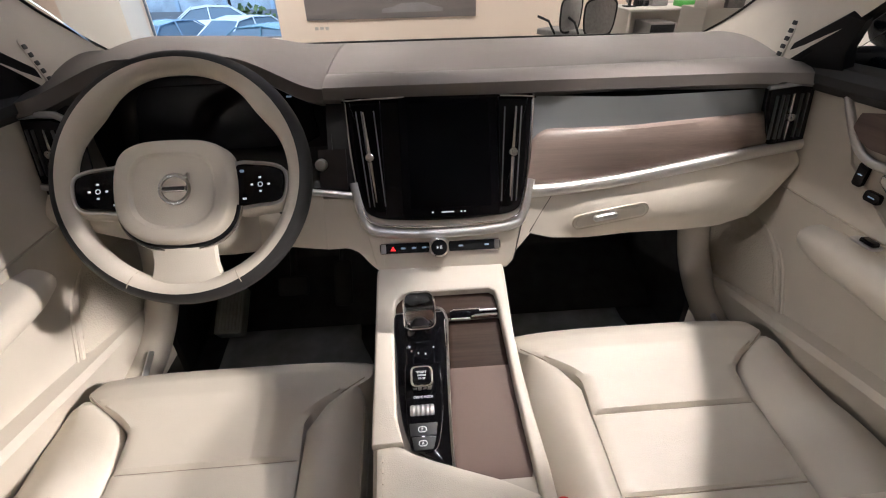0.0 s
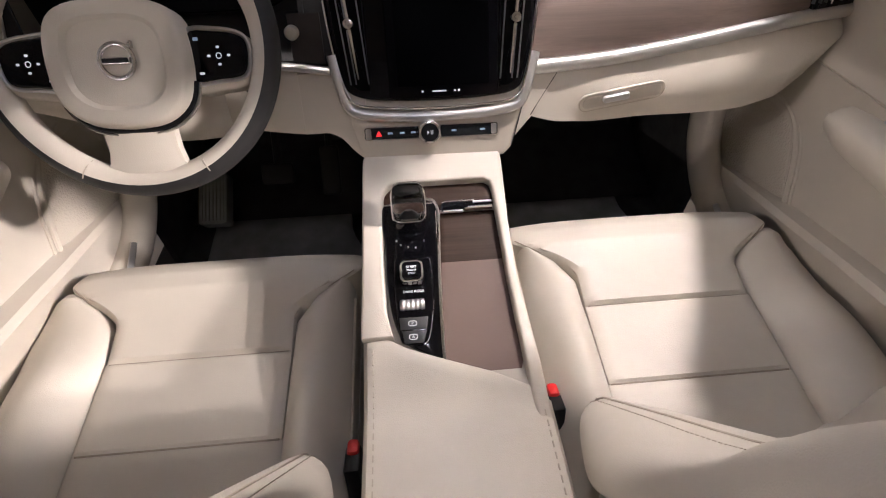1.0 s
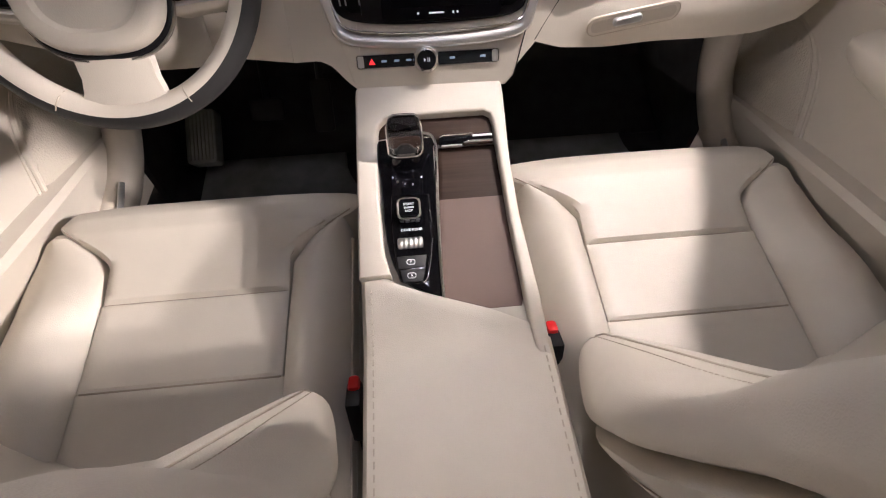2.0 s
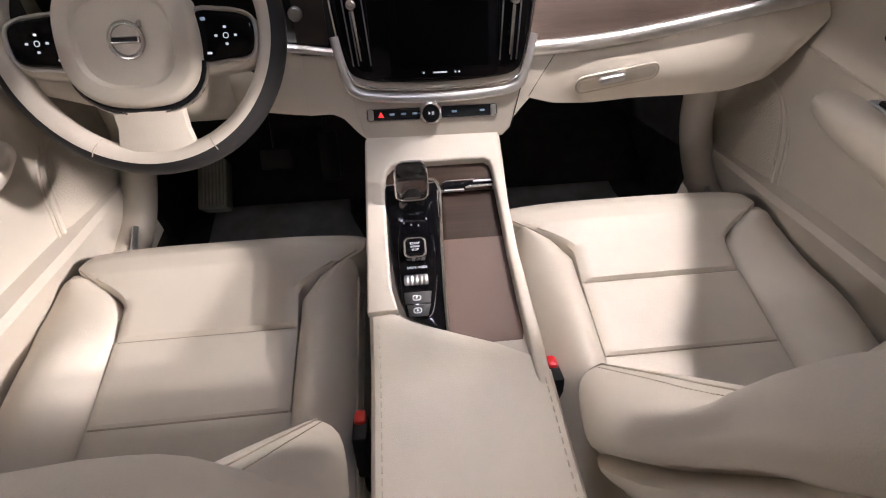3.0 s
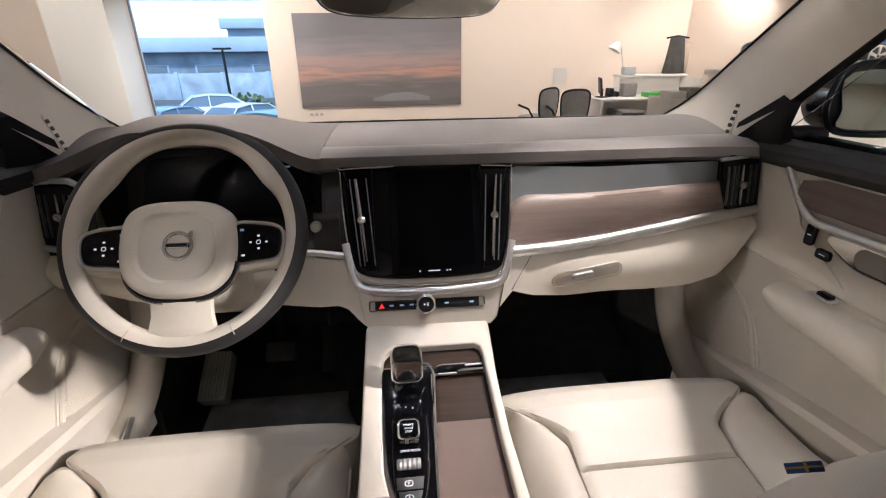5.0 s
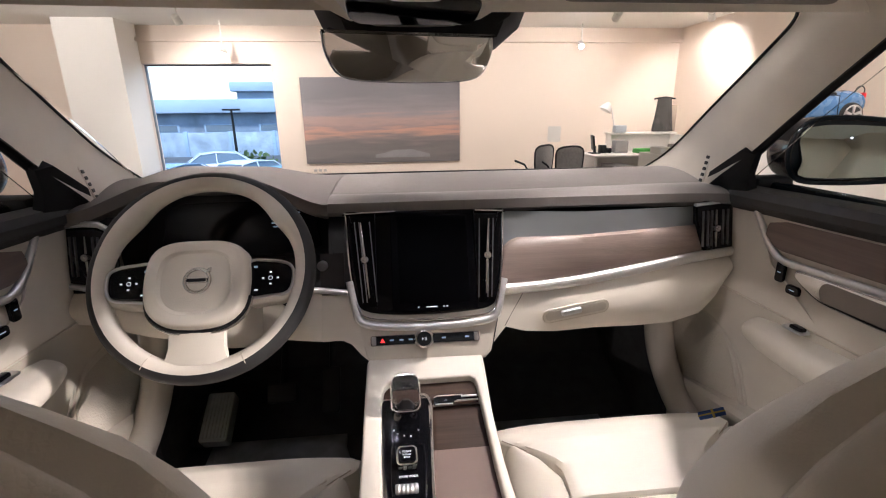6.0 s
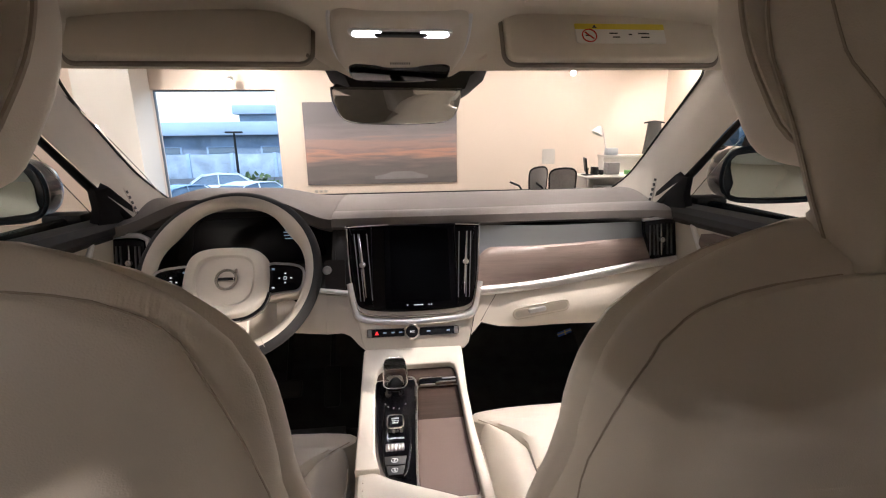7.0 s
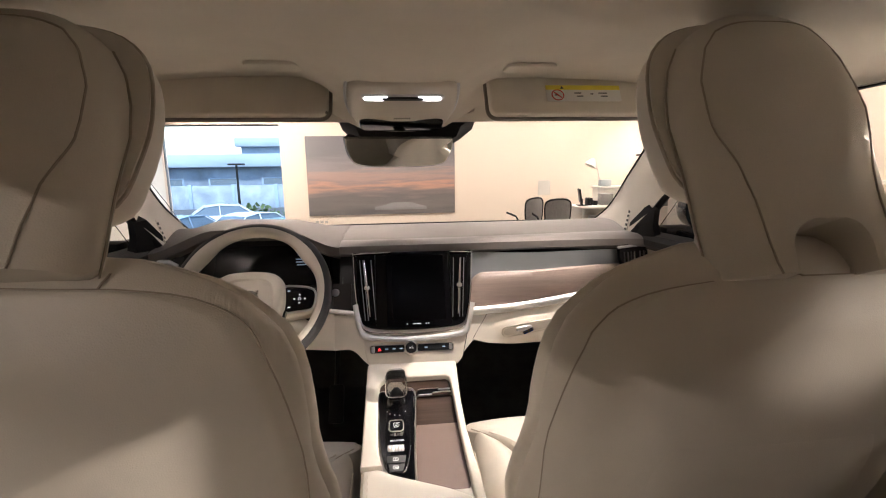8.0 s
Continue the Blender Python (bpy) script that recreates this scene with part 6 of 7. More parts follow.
# ---- doors ----
def car_door(s, label):
    ob = thing("car_door", (s * 0.72, 0.35, 0.3), label, "car door", "front doors")
    Y = [1.02 - 1.24 * k / 26 for k in range(27)]

    def up(y):
        return 0.022 * (0.85 - y)

    def skin(profile, ys, name, mat, lab="", thick=0.006):
        return part(name, sheet([[Vector((s * x, y, z + (up(y) if z > 0.9 else 0))) for x, z in profile] for y in ys], thick=thick), mat, ob, lab)

    skin([(0.745, 1.045), (0.735, 1.056), (0.705, 1.060), (0.680, 1.054), (0.670, 1.040), (0.672, 1.025), (0.690, 1.008), (0.694, 0.985)], Y, "top_pad", CHARCOAL, "charcoal soft top pad")
    skin([(0.694, 1.015), (0.697, 0.97), (0.700, 0.92), (0.698, 0.86), (0.690, 0.832)], Y, "upper_panel", CREAM_PLASTIC)
    skin([(0.690, 0.831), (0.694, 0.822), (0.700, 0.76), (0.706, 0.66), (0.708, 0.56), (0.700, 0.46), (0.69, 0.40)], Y, "lower_panel", CREAM_PLASTIC)
    part("panel_seam", tube([(s * 0.6885, y, 0.8315) for y in Y], 0.0022, 6), SEAM, ob)
    part("outer_skin", rbox((s * 0.80, 0.38, 0.70), (0.03, 1.28, 0.72), 0.01), CAR_PAINT, ob)
    # walnut inlay with its chrome line
    wy = [0.738 - 0.92 * (k / 22) for k in range(23)]
    rows = []
    for i, y in enumerate(wy):
        rnd_ = math.sqrt(max(0, 1 - (1 - min(1, (0.738 - y) / 0.022 + 0.25)) ** 2))
        zt, zl = 1.006 + up(y), 0.952 + up(y) - 0.002
        zm = (zt + zl) / 2
        rows.append([Vector((s * (0.690 - 0.004 * math.sin(math.pi * k / 6)), y, lerp(zm + (zt - zm) * rnd_, zm - (zm - zl) * rnd_, k / 6))) for k in range(7)])
    part("wood_inlay", sheet(rows, thick=0.004), WOOD_X2, ob, "dark walnut door inlay")
    part("chrome_line", tube(catmull([(s * 0.688, 0.775, 1.016), (s * 0.687, 0.755, 0.990), (s * 0.686, 0.728, 0.958), (s * 0.685, 0.695, 0.938), (s * 0.684, 0.64, 0.9365), (s * 0.684, 0.4, 0.945), (s * 0.684, -0.1, 0.955)], 6), 0.0070, 10), SATIN, ob, "satin chrome trim line")
    part("triangle_panel", sheet([[Vector((s * 0.690, 0.79, 1.012)), Vector((s * 0.690, 0.765, 1.012))], [Vector((s * 0.694, 0.74, 0.92)), Vector((s * 0.694, 0.72, 0.92))], [Vector((s * 0.692, 0.655, 0.855)), Vector((s * 0.692, 0.60, 0.845))]], thick=0.005), CREAM_PLASTIC, ob)
    hm = basis((s * 0.694, 0.560, 0.912), (0, -s, 0), (0, 0, 1))
    grip = catmull([(-0.094, 0.016, 0), (-0.080, 0.022, 0), (0.0, 0.026, 0), (0.12, 0.027, 0), (0.13, 0.0, 0), (0.12, -0.026, 0), (0.0, -0.027, 0), (-0.040, -0.024, 0), (-0.088, -0.002, 0), (-0.095, 0.008, 0)], 4, True)
    if s < 0:
        grip = [Vector((-p.x, p.y, 0)) for p in reversed(grip)]
    hp = part("handle_cup", puffy(grip, hm, 0.016, 0.007), CHROME, ob, "satin chrome handle surround")
    part("cup_inside", puffy(rrect(0.150, 0.036, 0.017, 5, s * 0.038, -0.001), hm, 0.0165, 0.001, base=0.003), plain("handle_cup_plastic", (0.22, 0.19, 0.165)), hp)
    for y, z, w, h in ((0.692, 0.912, 0.020, 0.040), (0.657, 0.887, 0.030, 0.018)):
        bt = part("seat_memory_switch" if h < 0.03 else "lock_switch", puffy(rrect(w, h, 0.006), basis((s * 0.6905, y, z), (0, -s, 0), (0, 0, 1)), 0.006, 0.002), PIANO, ob, "glossy black switch")
        part("switch_mark", puffy(rrect(w * 0.4, 0.002, 0.0008, 2), basis((s * 0.6905, y, z), (0, -s, 0), (0, 0, 1)), 0.0066, 0.0003, base=0.004), DIM_MARK, bt)
    # armrest: a rounded console growing out of the panel
    rows = []
    for k in range(25):
        f = k / 24
        y = 0.760 - 0.95 * f
        g = math.sqrt(max(0.0, 1 - (1 - min(1, f / 0.11)) ** 2))
        zt, zl = 0.772 + 0.038 * g + 0.014 * step(0.1, 0.5, f), 0.765 - 0.036 * g - 0.012 * step(0.05, 0.4, f)
        xo = 0.695 - 0.055 * g
        rows.append(catmull([(s * 0.715, y, zt - 0.004), (s * lerp(0.71, xo, 0.45), y, zt + 0.002), (s * (xo + 0.008), y, zt - 0.006), (s * xo, y, lerp(zt, zl, 0.3)), (s * (xo + 0.01), y, lerp(zt, zl, 0.62)), (s * lerp(xo, 0.71, 0.55), y, zl + 0.01), (s * 0.715, y, zl)], 3))
    arm = part("armrest", sheet(rows, thick=0.004), CREAM, ob, "cream leather door armrest")
    wm = Matrix.Translation((s * 0.668, 0.615, 0.8265)) @ pose(0, 0, 0, 0, 0, 0)
    sw = part("window_switch", puffy(rrect(0.024, 0.044, 0.006), wm, 0.004, 0.002), SILVER, arm, "silver window switch")
    part("switch_rocker", puffy(rrect(0.015, 0.026, 0.004, 4, 0, -0.004), wm, 0.010, 0.003, base=0.002), PIANO, sw)
    # speaker grille and map pocket
    gm_ = basis((s * 0.700, 0.84, 0.65), (0, -s, 0), (0, 0, 1))
    go = catmull([(-0.155, 0.03, 0), (-0.12, 0.073, 0), (-0.055, 0.082, 0), (-0.005, 0.072, 0), (0.028, 0.050, 0), (0.055, 0.010, 0), (0.075, -0.03, 0), (0.092, -0.065, 0), (-0.15, -0.13, 0)], 4, True)
    ridge = catmull([(-0.075, 0.092, 0), (-0.035, 0.088, 0), (0.012, 0.074, 0), (0.046, 0.046, 0), (0.072, 0.008, 0), (0.091, -0.032, 0), (0.108, -0.07, 0)], 5)
    if s < 0:
        go, ridge = [Vector((-p.x, p.y, 0)) for p in reversed(go)], [Vector((-p.x, p.y, 0)) for p in ridge]
    part("speaker_grille", puffy(go, gm_, 0.003, 0.002, 0.002), GRILLE, ob, "perforated speaker grille")
    part("grille_edge", tube([gm_ @ Vector((p.x, p.y, 0.001)) for p in ridge], 0.0055, 8), CREAM_PLASTIC, ob, "moulded ridge behind the speaker")
    part("grille_edge", tube([gm_ @ Vector((p.x * 1.0 + s * 0.012, p.y + 0.004, 0.001)) for p in ridge], 0.003, 6), CREAM_PLASTIC, ob)
    rows = []
    for k in range(20):
        f = k / 19
        y = 0.99 - 1.15 * f
        zt = 0.520 + 0.27 * (0.99 - y) - 0.11 * max(0.0, 0.99 - y) ** 2
        rows.append([Vector((s * 0.708, y, zt + 0.006)), Vector((s * (0.690 - 0.018 * step(0, 0.3, f)), y, zt)), Vector((s * (0.684 - 0.02 * step(0, 0.3, f)), y, zt - 0.012)), Vector((s * 0.688, y, zt - 0.08)), Vector((s * 0.695, y, 0.40))])
    part("map_pocket", sheet(rows, thick=0.005), CREAM_PLASTIC, ob, "cream moulded map pocket")
    hide_from_shadow(part("window_glass", sheet([[Vector((s * 0.715, 0.86, 1.05)), Vector((s * 0.715, 0.3, 1.06)), Vector((s * 0.715, -0.20, 1.07))], [Vector((s * 0.675, 0.66, 1.20)), Vector((s * 0.668, 0.3, 1.22)), Vector((s * 0.66, -0.22, 1.23))], [Vector((s * 0.625, 0.46, 1.325)), Vector((s * 0.620, 0.3, 1.355)), Vector((s * 0.62, -0.25, 1.37))]], thick=0.004), GLASS, ob, "clear side window"))
    return ob


WOOD_X2 = wood("dark_walnut_veneer", (0.115, 0.082, 0.068), (0.18, 0.130, 0.110), 1, 0.38)
GRILLE = plain("perforated_cream", (0.50, 0.455, 0.385), 0.7, 0.08, 5.0)
gn = GRILLE.node_tree.nodes
gvo = gn.new("ShaderNodeTexVoronoi")
gvo.inputs["Scale"].default_value = 260.0
link(GRILLE, coords(GRILLE), gvo.inputs["Vector"])
relief(GRILLE, gvo.outputs["Distance"], 0.6, 0.002)
car_door(-1, "closed driver's door with cream panel, chrome line and charcoal top")
car_door(1, "closed passenger door with cream panel, walnut inlay and chrome line")


WING_GLASS = material("wing_mirror_glass", (0.46, 0.56, 0.56), 0.02, 1.0)


def wing_mirror(s, glass):
    ob = thing("wing_mirror", (s * 0.78, 0.88, 1.05), "dark blue wing mirror outside the door window", "wing mirror", "wing mirrors")
    m = basis((s * 0.965, 0.86, 1.125), (1, -s * 0.16, 0), (0, 0, 1)) @ Matrix.Diagonal((0.78, 1, 1, 1))
    o = catmull([(-0.185 * s, 0.0, 0), (-0.165 * s, 0.050, 0), (-0.10 * s, 0.072, 0), (0.06 * s, 0.066, 0), (0.16 * s, 0.040, 0), (0.19 * s, -0.01, 0), (0.165 * s, -0.058, 0), (0.05 * s, -0.070, 0), (-0.12 * s, -0.068, 0), (-0.170 * s, -0.045, 0)][::-s], 4, True)
    back = m @ Matrix.Diagonal((1, 1, -1, 1))
    part("housing", puffy(o, back, 0.11, 0.06, 0.02, base=-0.006), CAR_PAINT, ob)
    part("rim", tube([m @ Vector((p.x * 0.985, p.y * 0.985, 0.006)) for p in o], 0.006, 8, True), CAR_PAINT, ob)
    part("bezel", puffy(inset(o, 0.006), m, 0.004, 0.003, base=-0.01), BLACK, ob)
    if glass:
        part("mirror_glass", puffy(catmull([(-0.142, 0.052, 0), (0.10, 0.050, 0), (0.150, 0.028, 0), (0.158, -0.02, 0), (0.135, -0.052, 0), (-0.132, -0.057, 0), (-0.148, -0.02, 0)][::-1], 4, True), m @ Matrix.Translation((0, 0, 0.010)) @ pose(0, 0, 0, -5, MIRROR_TURN, 0), 0.003, 0.001, base=-0.004), WING_GLASS, ob, "mirror glass")
    part("foot", rbox((s * 0.80, 0.895, 1.055), (0.09, 0.06, 0.03), 0.012), BLACK, ob)
    return ob


MIRROR_TURN = 0.0
wing_mirror(1, True)
wing_mirror(-1, True)

# ---- overhead ----
oc = thing("overhead_console", (-0.02, 0.40, 1.40), "cream overhead console with lit reading lamps", "overhead console")
mO = basis((-0.020, 0.460, 1.3625), (1, 0, 0), (0, -0.977, 0.212))
oo = catmull([(-0.074, 0.112, 0), (-0.04, 0.118, 0), (0.04, 0.118, 0), (0.074, 0.112, 0), (0.088, 0.085, 0), (0.096, 0.0, 0), (0.092, -0.07, 0), (0.078, -0.112, 0), (0.04, -0.124, 0), (-0.04, -0.124, 0), (-0.078, -0.112, 0), (-0.092, -0.07, 0), (-0.096, 0.0, 0), (-0.088, 0.085, 0)], 4, True)
if (mO.to_3x3().col[2]).z > 0:
    mO = basis((-0.020, 0.460, 1.3625), (-1, 0, 0), (0, -0.977, 0.212))
part("housing", puffy(oo, mO, 0.010, 0.012, 0.006, base=-0.018), CREAM_PLASTIC, oc)
part("console_rim", tube([mO @ Vector((p.x * 1.015, p.y * 1.010, -0.006)) for p in oo], 0.0036, 6, True), SILVER, oc, "slim satin rim")
part("lamp_bezel", puffy(rrect(0.136, 0.022, 0.010, 5, 0, 0.072), mO, 0.0145, 0.002, base=-0.01), SILVER, oc)
for s in (-1, 1):
    part("reading_lamp", puffy(rrect(0.040, 0.0165, 0.007, 4, s * 0.043, 0.072), mO, 0.0160, 0.001, base=0.0), READING_LENS, oc, "glowing white reading lamp")
    lo = new("lamp", bpy.data.lights.new("reading", "SPOT"))
    lo.data.energy, lo.data.color, lo.data.spot_size, lo.data.spot_blend, lo.data.shadow_soft_size = READING_WATTS, (1.0, 0.95, 0.98), radians(110), 0.5, 0.012
    lo.parent = oc
    lo.matrix_parent_inverse = WORLDS[oc].inverted()
    at = mO @ Vector((s * 0.043, 0.072, 0.026))
    lo.matrix_basis = look(at, at + Vector((s * 0.15, -0.02, -1)))
part("switch_bar", puffy(rrect(0.070, 0.0120, 0.006, 4, 0, 0.072), mO, 0.0172, 0.002, base=0.0), BLACK, oc)
part("microphone_slots", join(*[puffy(rrect(0.002, 0.008, 0.0008, 2, -0.014 + 0.0035 * k, -0.026), mO, 0.0165, 0.0005, base=0.0) for k in range(9)]), BLACK, oc)
part("sensor_window", puffy(rrect(0.160, 0.076, 0.024, 5, 0, -0.074), mO, 0.0150, 0.003, base=-0.02), PIANO, oc, "glossy black sensor window")
mv = thing("camera_cover", (-0.02, 0.56, 1.33), "black plastic sensor cover behind the mirror", "sensor cover")
part("cover", sheet([[Vector((-0.004 + x * w, yy, zz)) for x, yy, zz in ((-1, y, zt), (-0.9, y - 0.004, (zt + zl) / 2), (-0.55, y, zl), (0.55, y, zl), (0.9, y - 0.004, (zt + zl) / 2), (1, y, zt))] for w, y, zt, zl in ((0.125, 0.600, 1.372, 1.318), (0.150, 0.64, 1.372, 1.302), (0.130, 0.70, 1.338, 1.300), (0.09, 0.78, 1.305, 1.288))], cap=False, thick=0.006), BLACK, mv)
part("front_face", sheet([[Vector((-0.004 + x * 0.125, 0.598, 1.372)) for x in (-1, -0.5, 0, 0.5, 1)], [Vector((-0.004 + x * 0.10, 0.599, 1.315)) for x in (-1, -0.5, 0, 0.5, 1)]], thick=0.004), BLACK, mv)
rm = thing("rear_view_mirror", (-0.024, 0.55, 1.285), "frameless black rear-view mirror under the overhead console", "mirror")
mM = basis((-0.023, 0.545, 1.284), (1, MIRROR_YAW, 0.005), (0, -0.085, 1))
mo = catmull([(-0.1085, 0.024, 0), (-0.100, 0.028, 0), (0, 0.030, 0), (0.100, 0.028, 0), (0.1085, 0.024, 0), (0.106, 0.0, 0), (0.088, -0.024, 0), (0.04, -0.030, 0), (-0.04, -0.030, 0), (-0.088, -0.024, 0), (-0.106, 0.0, 0)][::-1], 4, True)
part("housing", puffy(mo, mM @ Matrix.Diagonal((1, 1, -1, 1)), 0.030, 0.014, 0.004, base=0.0), BLACK, rm)
part("mirror_glass", puffy(inset(mo, 0.0008), mM, 0.004, 0.002), MIRROR, rm, "mirror glass")
part("stem", tube([mM @ Vector((0, 0.005, -0.028)), (-0.02, 0.62, 1.31)], 0.012), BLACK, rm)


def sun_visor(s, label, sticker):
    x0, x1 = (s * 0.148 - 0.004, s * 0.492)
    ob = thing("sun_visor", ((x0 + x1) / 2, 0.52, 1.42), "cream fabric sun visor folded up" + label, "sun visor", "sun visors")
    m = basis(((x0 + x1) / 2, 0.512, 1.392), (1, 0, 0), (0, 0.48, 0.88))
    w = abs(x1 - x0)
    part("visor", puffy(rrect(w, 0.108, 0.016, 5, 0, -0.004), m, 0.014, 0.006), HEADLINER, ob)
    part("edge_welt", tube([m @ Vector((p[0], p[1], 0.001)) for p in rrect(w + 0.004, 0.112, 0.018, 5, 0, -0.004)], 0.004, 6, True), plain("welt_brown", (0.22, 0.19, 0.16)), ob)
    part("top_welt", tube([m @ Vector((-w / 2 + 0.012 + (w - 0.024) * k / 8, 0.050, 0.010)) for k in range(9)], 0.0055, 8), bpy.data.materials["welt_brown"], ob, "dark welt along the top edge")
    part("hinge_clip", rbox((s * 0.168, 0.482, 1.352), (0.030, 0.010, 0.006), 0.0025), bpy.data.materials["welt_brown"], ob)
    if sticker:
        st = part("warning_label", puffy(rrect(0.148, 0.036, 0.003, 2, 0.012, -0.012), m, 0.0152, 0.0004, base=0.012), plain("label_white", (0.75, 0.74, 0.70), 0.5), ob, "airbag warning label")
        part("yellow_band", puffy(rrect(0.148, 0.010, 0.001, 2, 0.012, 0.0005), m, 0.0157, 0.0002, base=0.014), plain("label_yellow", (0.75, 0.62, 0.05), 0.5), st)
        part("red_ring", tube([m @ Vector((-0.040 + 0.0115 * math.cos(t), -0.0165 + 0.0115 * math.sin(t), 0.0156)) for t in (2 * math.pi * k / 24 for k in range(24))], 0.0011, 5, True), plain("label_red", (0.55, 0.03, 0.02), 0.5), st)
        part("red_bar", tube([m @ Vector((-0.047, -0.0105, 0.0158)), m @ Vector((-0.033, -0.0225, 0.0158))], 0.0011, 5), bpy.data.materials["label_red"], st)
        ink = plain("label_black", (0.05, 0.05, 0.05), 0.5)
        for lx_, ly, lw in ((0.0, -0.012, 0.014), (0.004, -0.019, 0.012), (0.028, -0.014, 0.006), (0.050, -0.012, 0.018), (0.052, -0.019, 0.014), (-0.042, -0.0165, 0.008)):
            part("text_bar", puffy(rrect(lw, 0.0022, 0.0005, 2, lx_, ly), m, 0.0158, 0.0002, base=0.014), ink, st)
        part("warning_triangle", puffy([(-0.034, -0.0025), (-0.026, -0.0025), (-0.030, 0.0035)], m, 0.0160, 0.0002, base=0.014), bpy.data.materials["label_black"], st)
    part("roof_pocket", puffy(rrect(0.088, 0.05, 0.012, 4), basis((s * 0.218 - 0.014, 0.432, 1.4235), (1, 0, 0), (0, -1, 0.04)), 0.006, 0.003), HEADLINER, ob, "shallow hinge cover on the headliner")
    return ob


sun_visor(-1, " over the driver's side", False)
sun_visor(1, " with an airbag warning label", True)

# ---- footwells ----
MAT = plain("grey_carpet_mat", (0.20, 0.21, 0.21), 0.95, 0.3, 14.0, 0.8, 420.0)
fr = thing("footrest", (-0.56, 1.05, 0.40), "dark grey ribbed driver's footrest", "footrest")
mF = basis((-0.557, 1.055, 0.425), (1, 0, 0), (0.0, 0.82, 0.57))
part("plate", puffy(rrect(0.072, 0.135, 0.008), mF, 0.012, 0.004, base=-0.03), RUBBER, fr)
for k in range(7):
    part("rib", puffy(rrect(0.005, 0.120, 0.002, 2, -0.027 + 0.009 * k, 0), mF, 0.0145, 0.001, base=0.01), RUBBER, fr)
for x, w, h, lab in ((-0.40, 0.085, 0.055, "wide black brake pedal"), (-0.26, 0.05, 0.13, "tall black accelerator pedal")):
    pd = thing("pedal", (x, 1.15, 0.42), lab, "pedal", "pedals")
    part("pad", puffy(rrect(w, h, 0.01), basis((x, 1.13, 0.44), (1, 0, 0), (0, 0.6, 0.8)), 0.012, 0.004), BLACK, pd)
    part("arm", tube([(x, 1.14, 0.45), (x, 1.25, 0.60), (x, 1.28, 0.75)], 0.010), BLACK, pd)
for x, lab in ((-0.38, "driver's"), (0.38, "passenger's")):
    mt = part("floor_mat", pillow(lambda y: x - 0.21, lambda y: x + 0.21 - 0.05 * step(0.9, 1.05, y), 0.58, 1.08, lambda a, b: 0.312 + 0.02 * step(0.9, 1.1, b), 0.008, 0.295, 10, 10), MAT)
    tagged(mt, "dark grey carpet mat in the " + lab + " footwell", "floor mat", "floor mats")

# ---- office corner of the showroom ----
DESK = plain("white_laminate", (0.72, 0.69, 0.65), 0.45, 0.04, 1.5)
MESH_GREY = plain("grey_mesh_fabric", (0.26, 0.25, 0.245), 0.8, 0.15, 30.0, 0.4, 300.0)
FZ = -0.30
desk = thing("desk", (3.8, 7.3, FZ), "white office desk with a back screen", "desk")
part("desk_top", rbox((3.85, 7.30, 0.545), (1.60, 0.75, 0.03), 0.006), DESK, desk)
for x in (3.1, 4.6):
    part("desk_leg", rbox((x, 7.30, 0.115), (0.04, 0.65, 0.83), 0.004), DESK, desk)
part("modesty_panel", rbox((3.85, 7.60, 0.33), (1.46, 0.02, 0.38), 0.003), DESK, desk)
sd = thing("reception_counter", (4.0, 7.9, FZ), "white raised counter behind the desk", "counter")
part("counter_top", rbox((4.29, 7.90, 0.845), (1.16, 0.34, 0.035), 0.006), DESK, sd)
part("counter_front", rbox((4.29, 7.94, 0.265), (1.12, 0.22, 1.12), 0.006), DESK, sd)
part("side_panel", rbox((4.82, 7.55, 0.265), (0.04, 0.54, 1.12), 0.004), DESK, sd)


def office_chair(x, y, yaw):
    ob = thing("office_chair", (0, 0, 0), "grey mesh-backed office chair at the desk", "chair", "office chairs")
    part("seat", puffy(rrect(0.48, 0.46, 0.10, 5), Matrix.Translation((0, 0, 0.44)), 0.06, 0.025), MESH_GREY, ob)
    part("backrest", sheet([[Vector((u * w, 0.22 + 0.05 * (1 - u * u), z)) for u in (-1, -0.5, 0, 0.5, 1)] for z, w in ((0.50, 0.19), (0.60, 0.22), (0.72, 0.235), (0.80, 0.22), (0.84, 0.17))], thick=0.012), MESH_GREY, ob)
    part("back_frame", tube(catmull([(-0.19, 0.22, 0.50), (-0.235, 0.22, 0.70), (-0.20, 0.23, 0.82), (0, 0.265, 0.85), (0.20, 0.23, 0.82), (0.235, 0.22, 0.70), (0.19, 0.22, 0.50), (0, 0.26, 0.48)], 4, True), 0.013, 8, True), BLACK, ob)
    part("column", tube([(0, 0, 0.08), (0, 0, 0.44)], 0.025), BLACK, ob)
    for k in range(5):
        a = 2 * math.pi * k / 5
        part("chair_foot", tube([(0, 0, 0.09), (0.3 * math.cos(a), 0.3 * math.sin(a), 0.045)], 0.018), BLACK, ob)
        part("castor", lathe([(0.01, -0.012), (0.028, -0.01), (0.028, 0.01), (0.01, 0.012)], Matrix.Translation((0.3 * math.cos(a), 0.3 * math.sin(a), 0.028)) @ pose(0, 0, 0, 90), 12), BLACK, ob)
    for sx in (-1, 1):
        part("arm", tube([(sx * 0.23, 0.15, 0.46), (sx * 0.27, 0.05, 0.60), (sx * 0.27, -0.15, 0.64)], 0.015), BLACK, ob)
    ob.matrix_basis = pose(x, y, FZ + 0.0, 0, 0, yaw) @ Matrix.Diagonal((1, 1, 1.2, 1))
    return ob


office_chair(2.20, 7.35, 215)
office_chair(2.56, 7.0, 190)
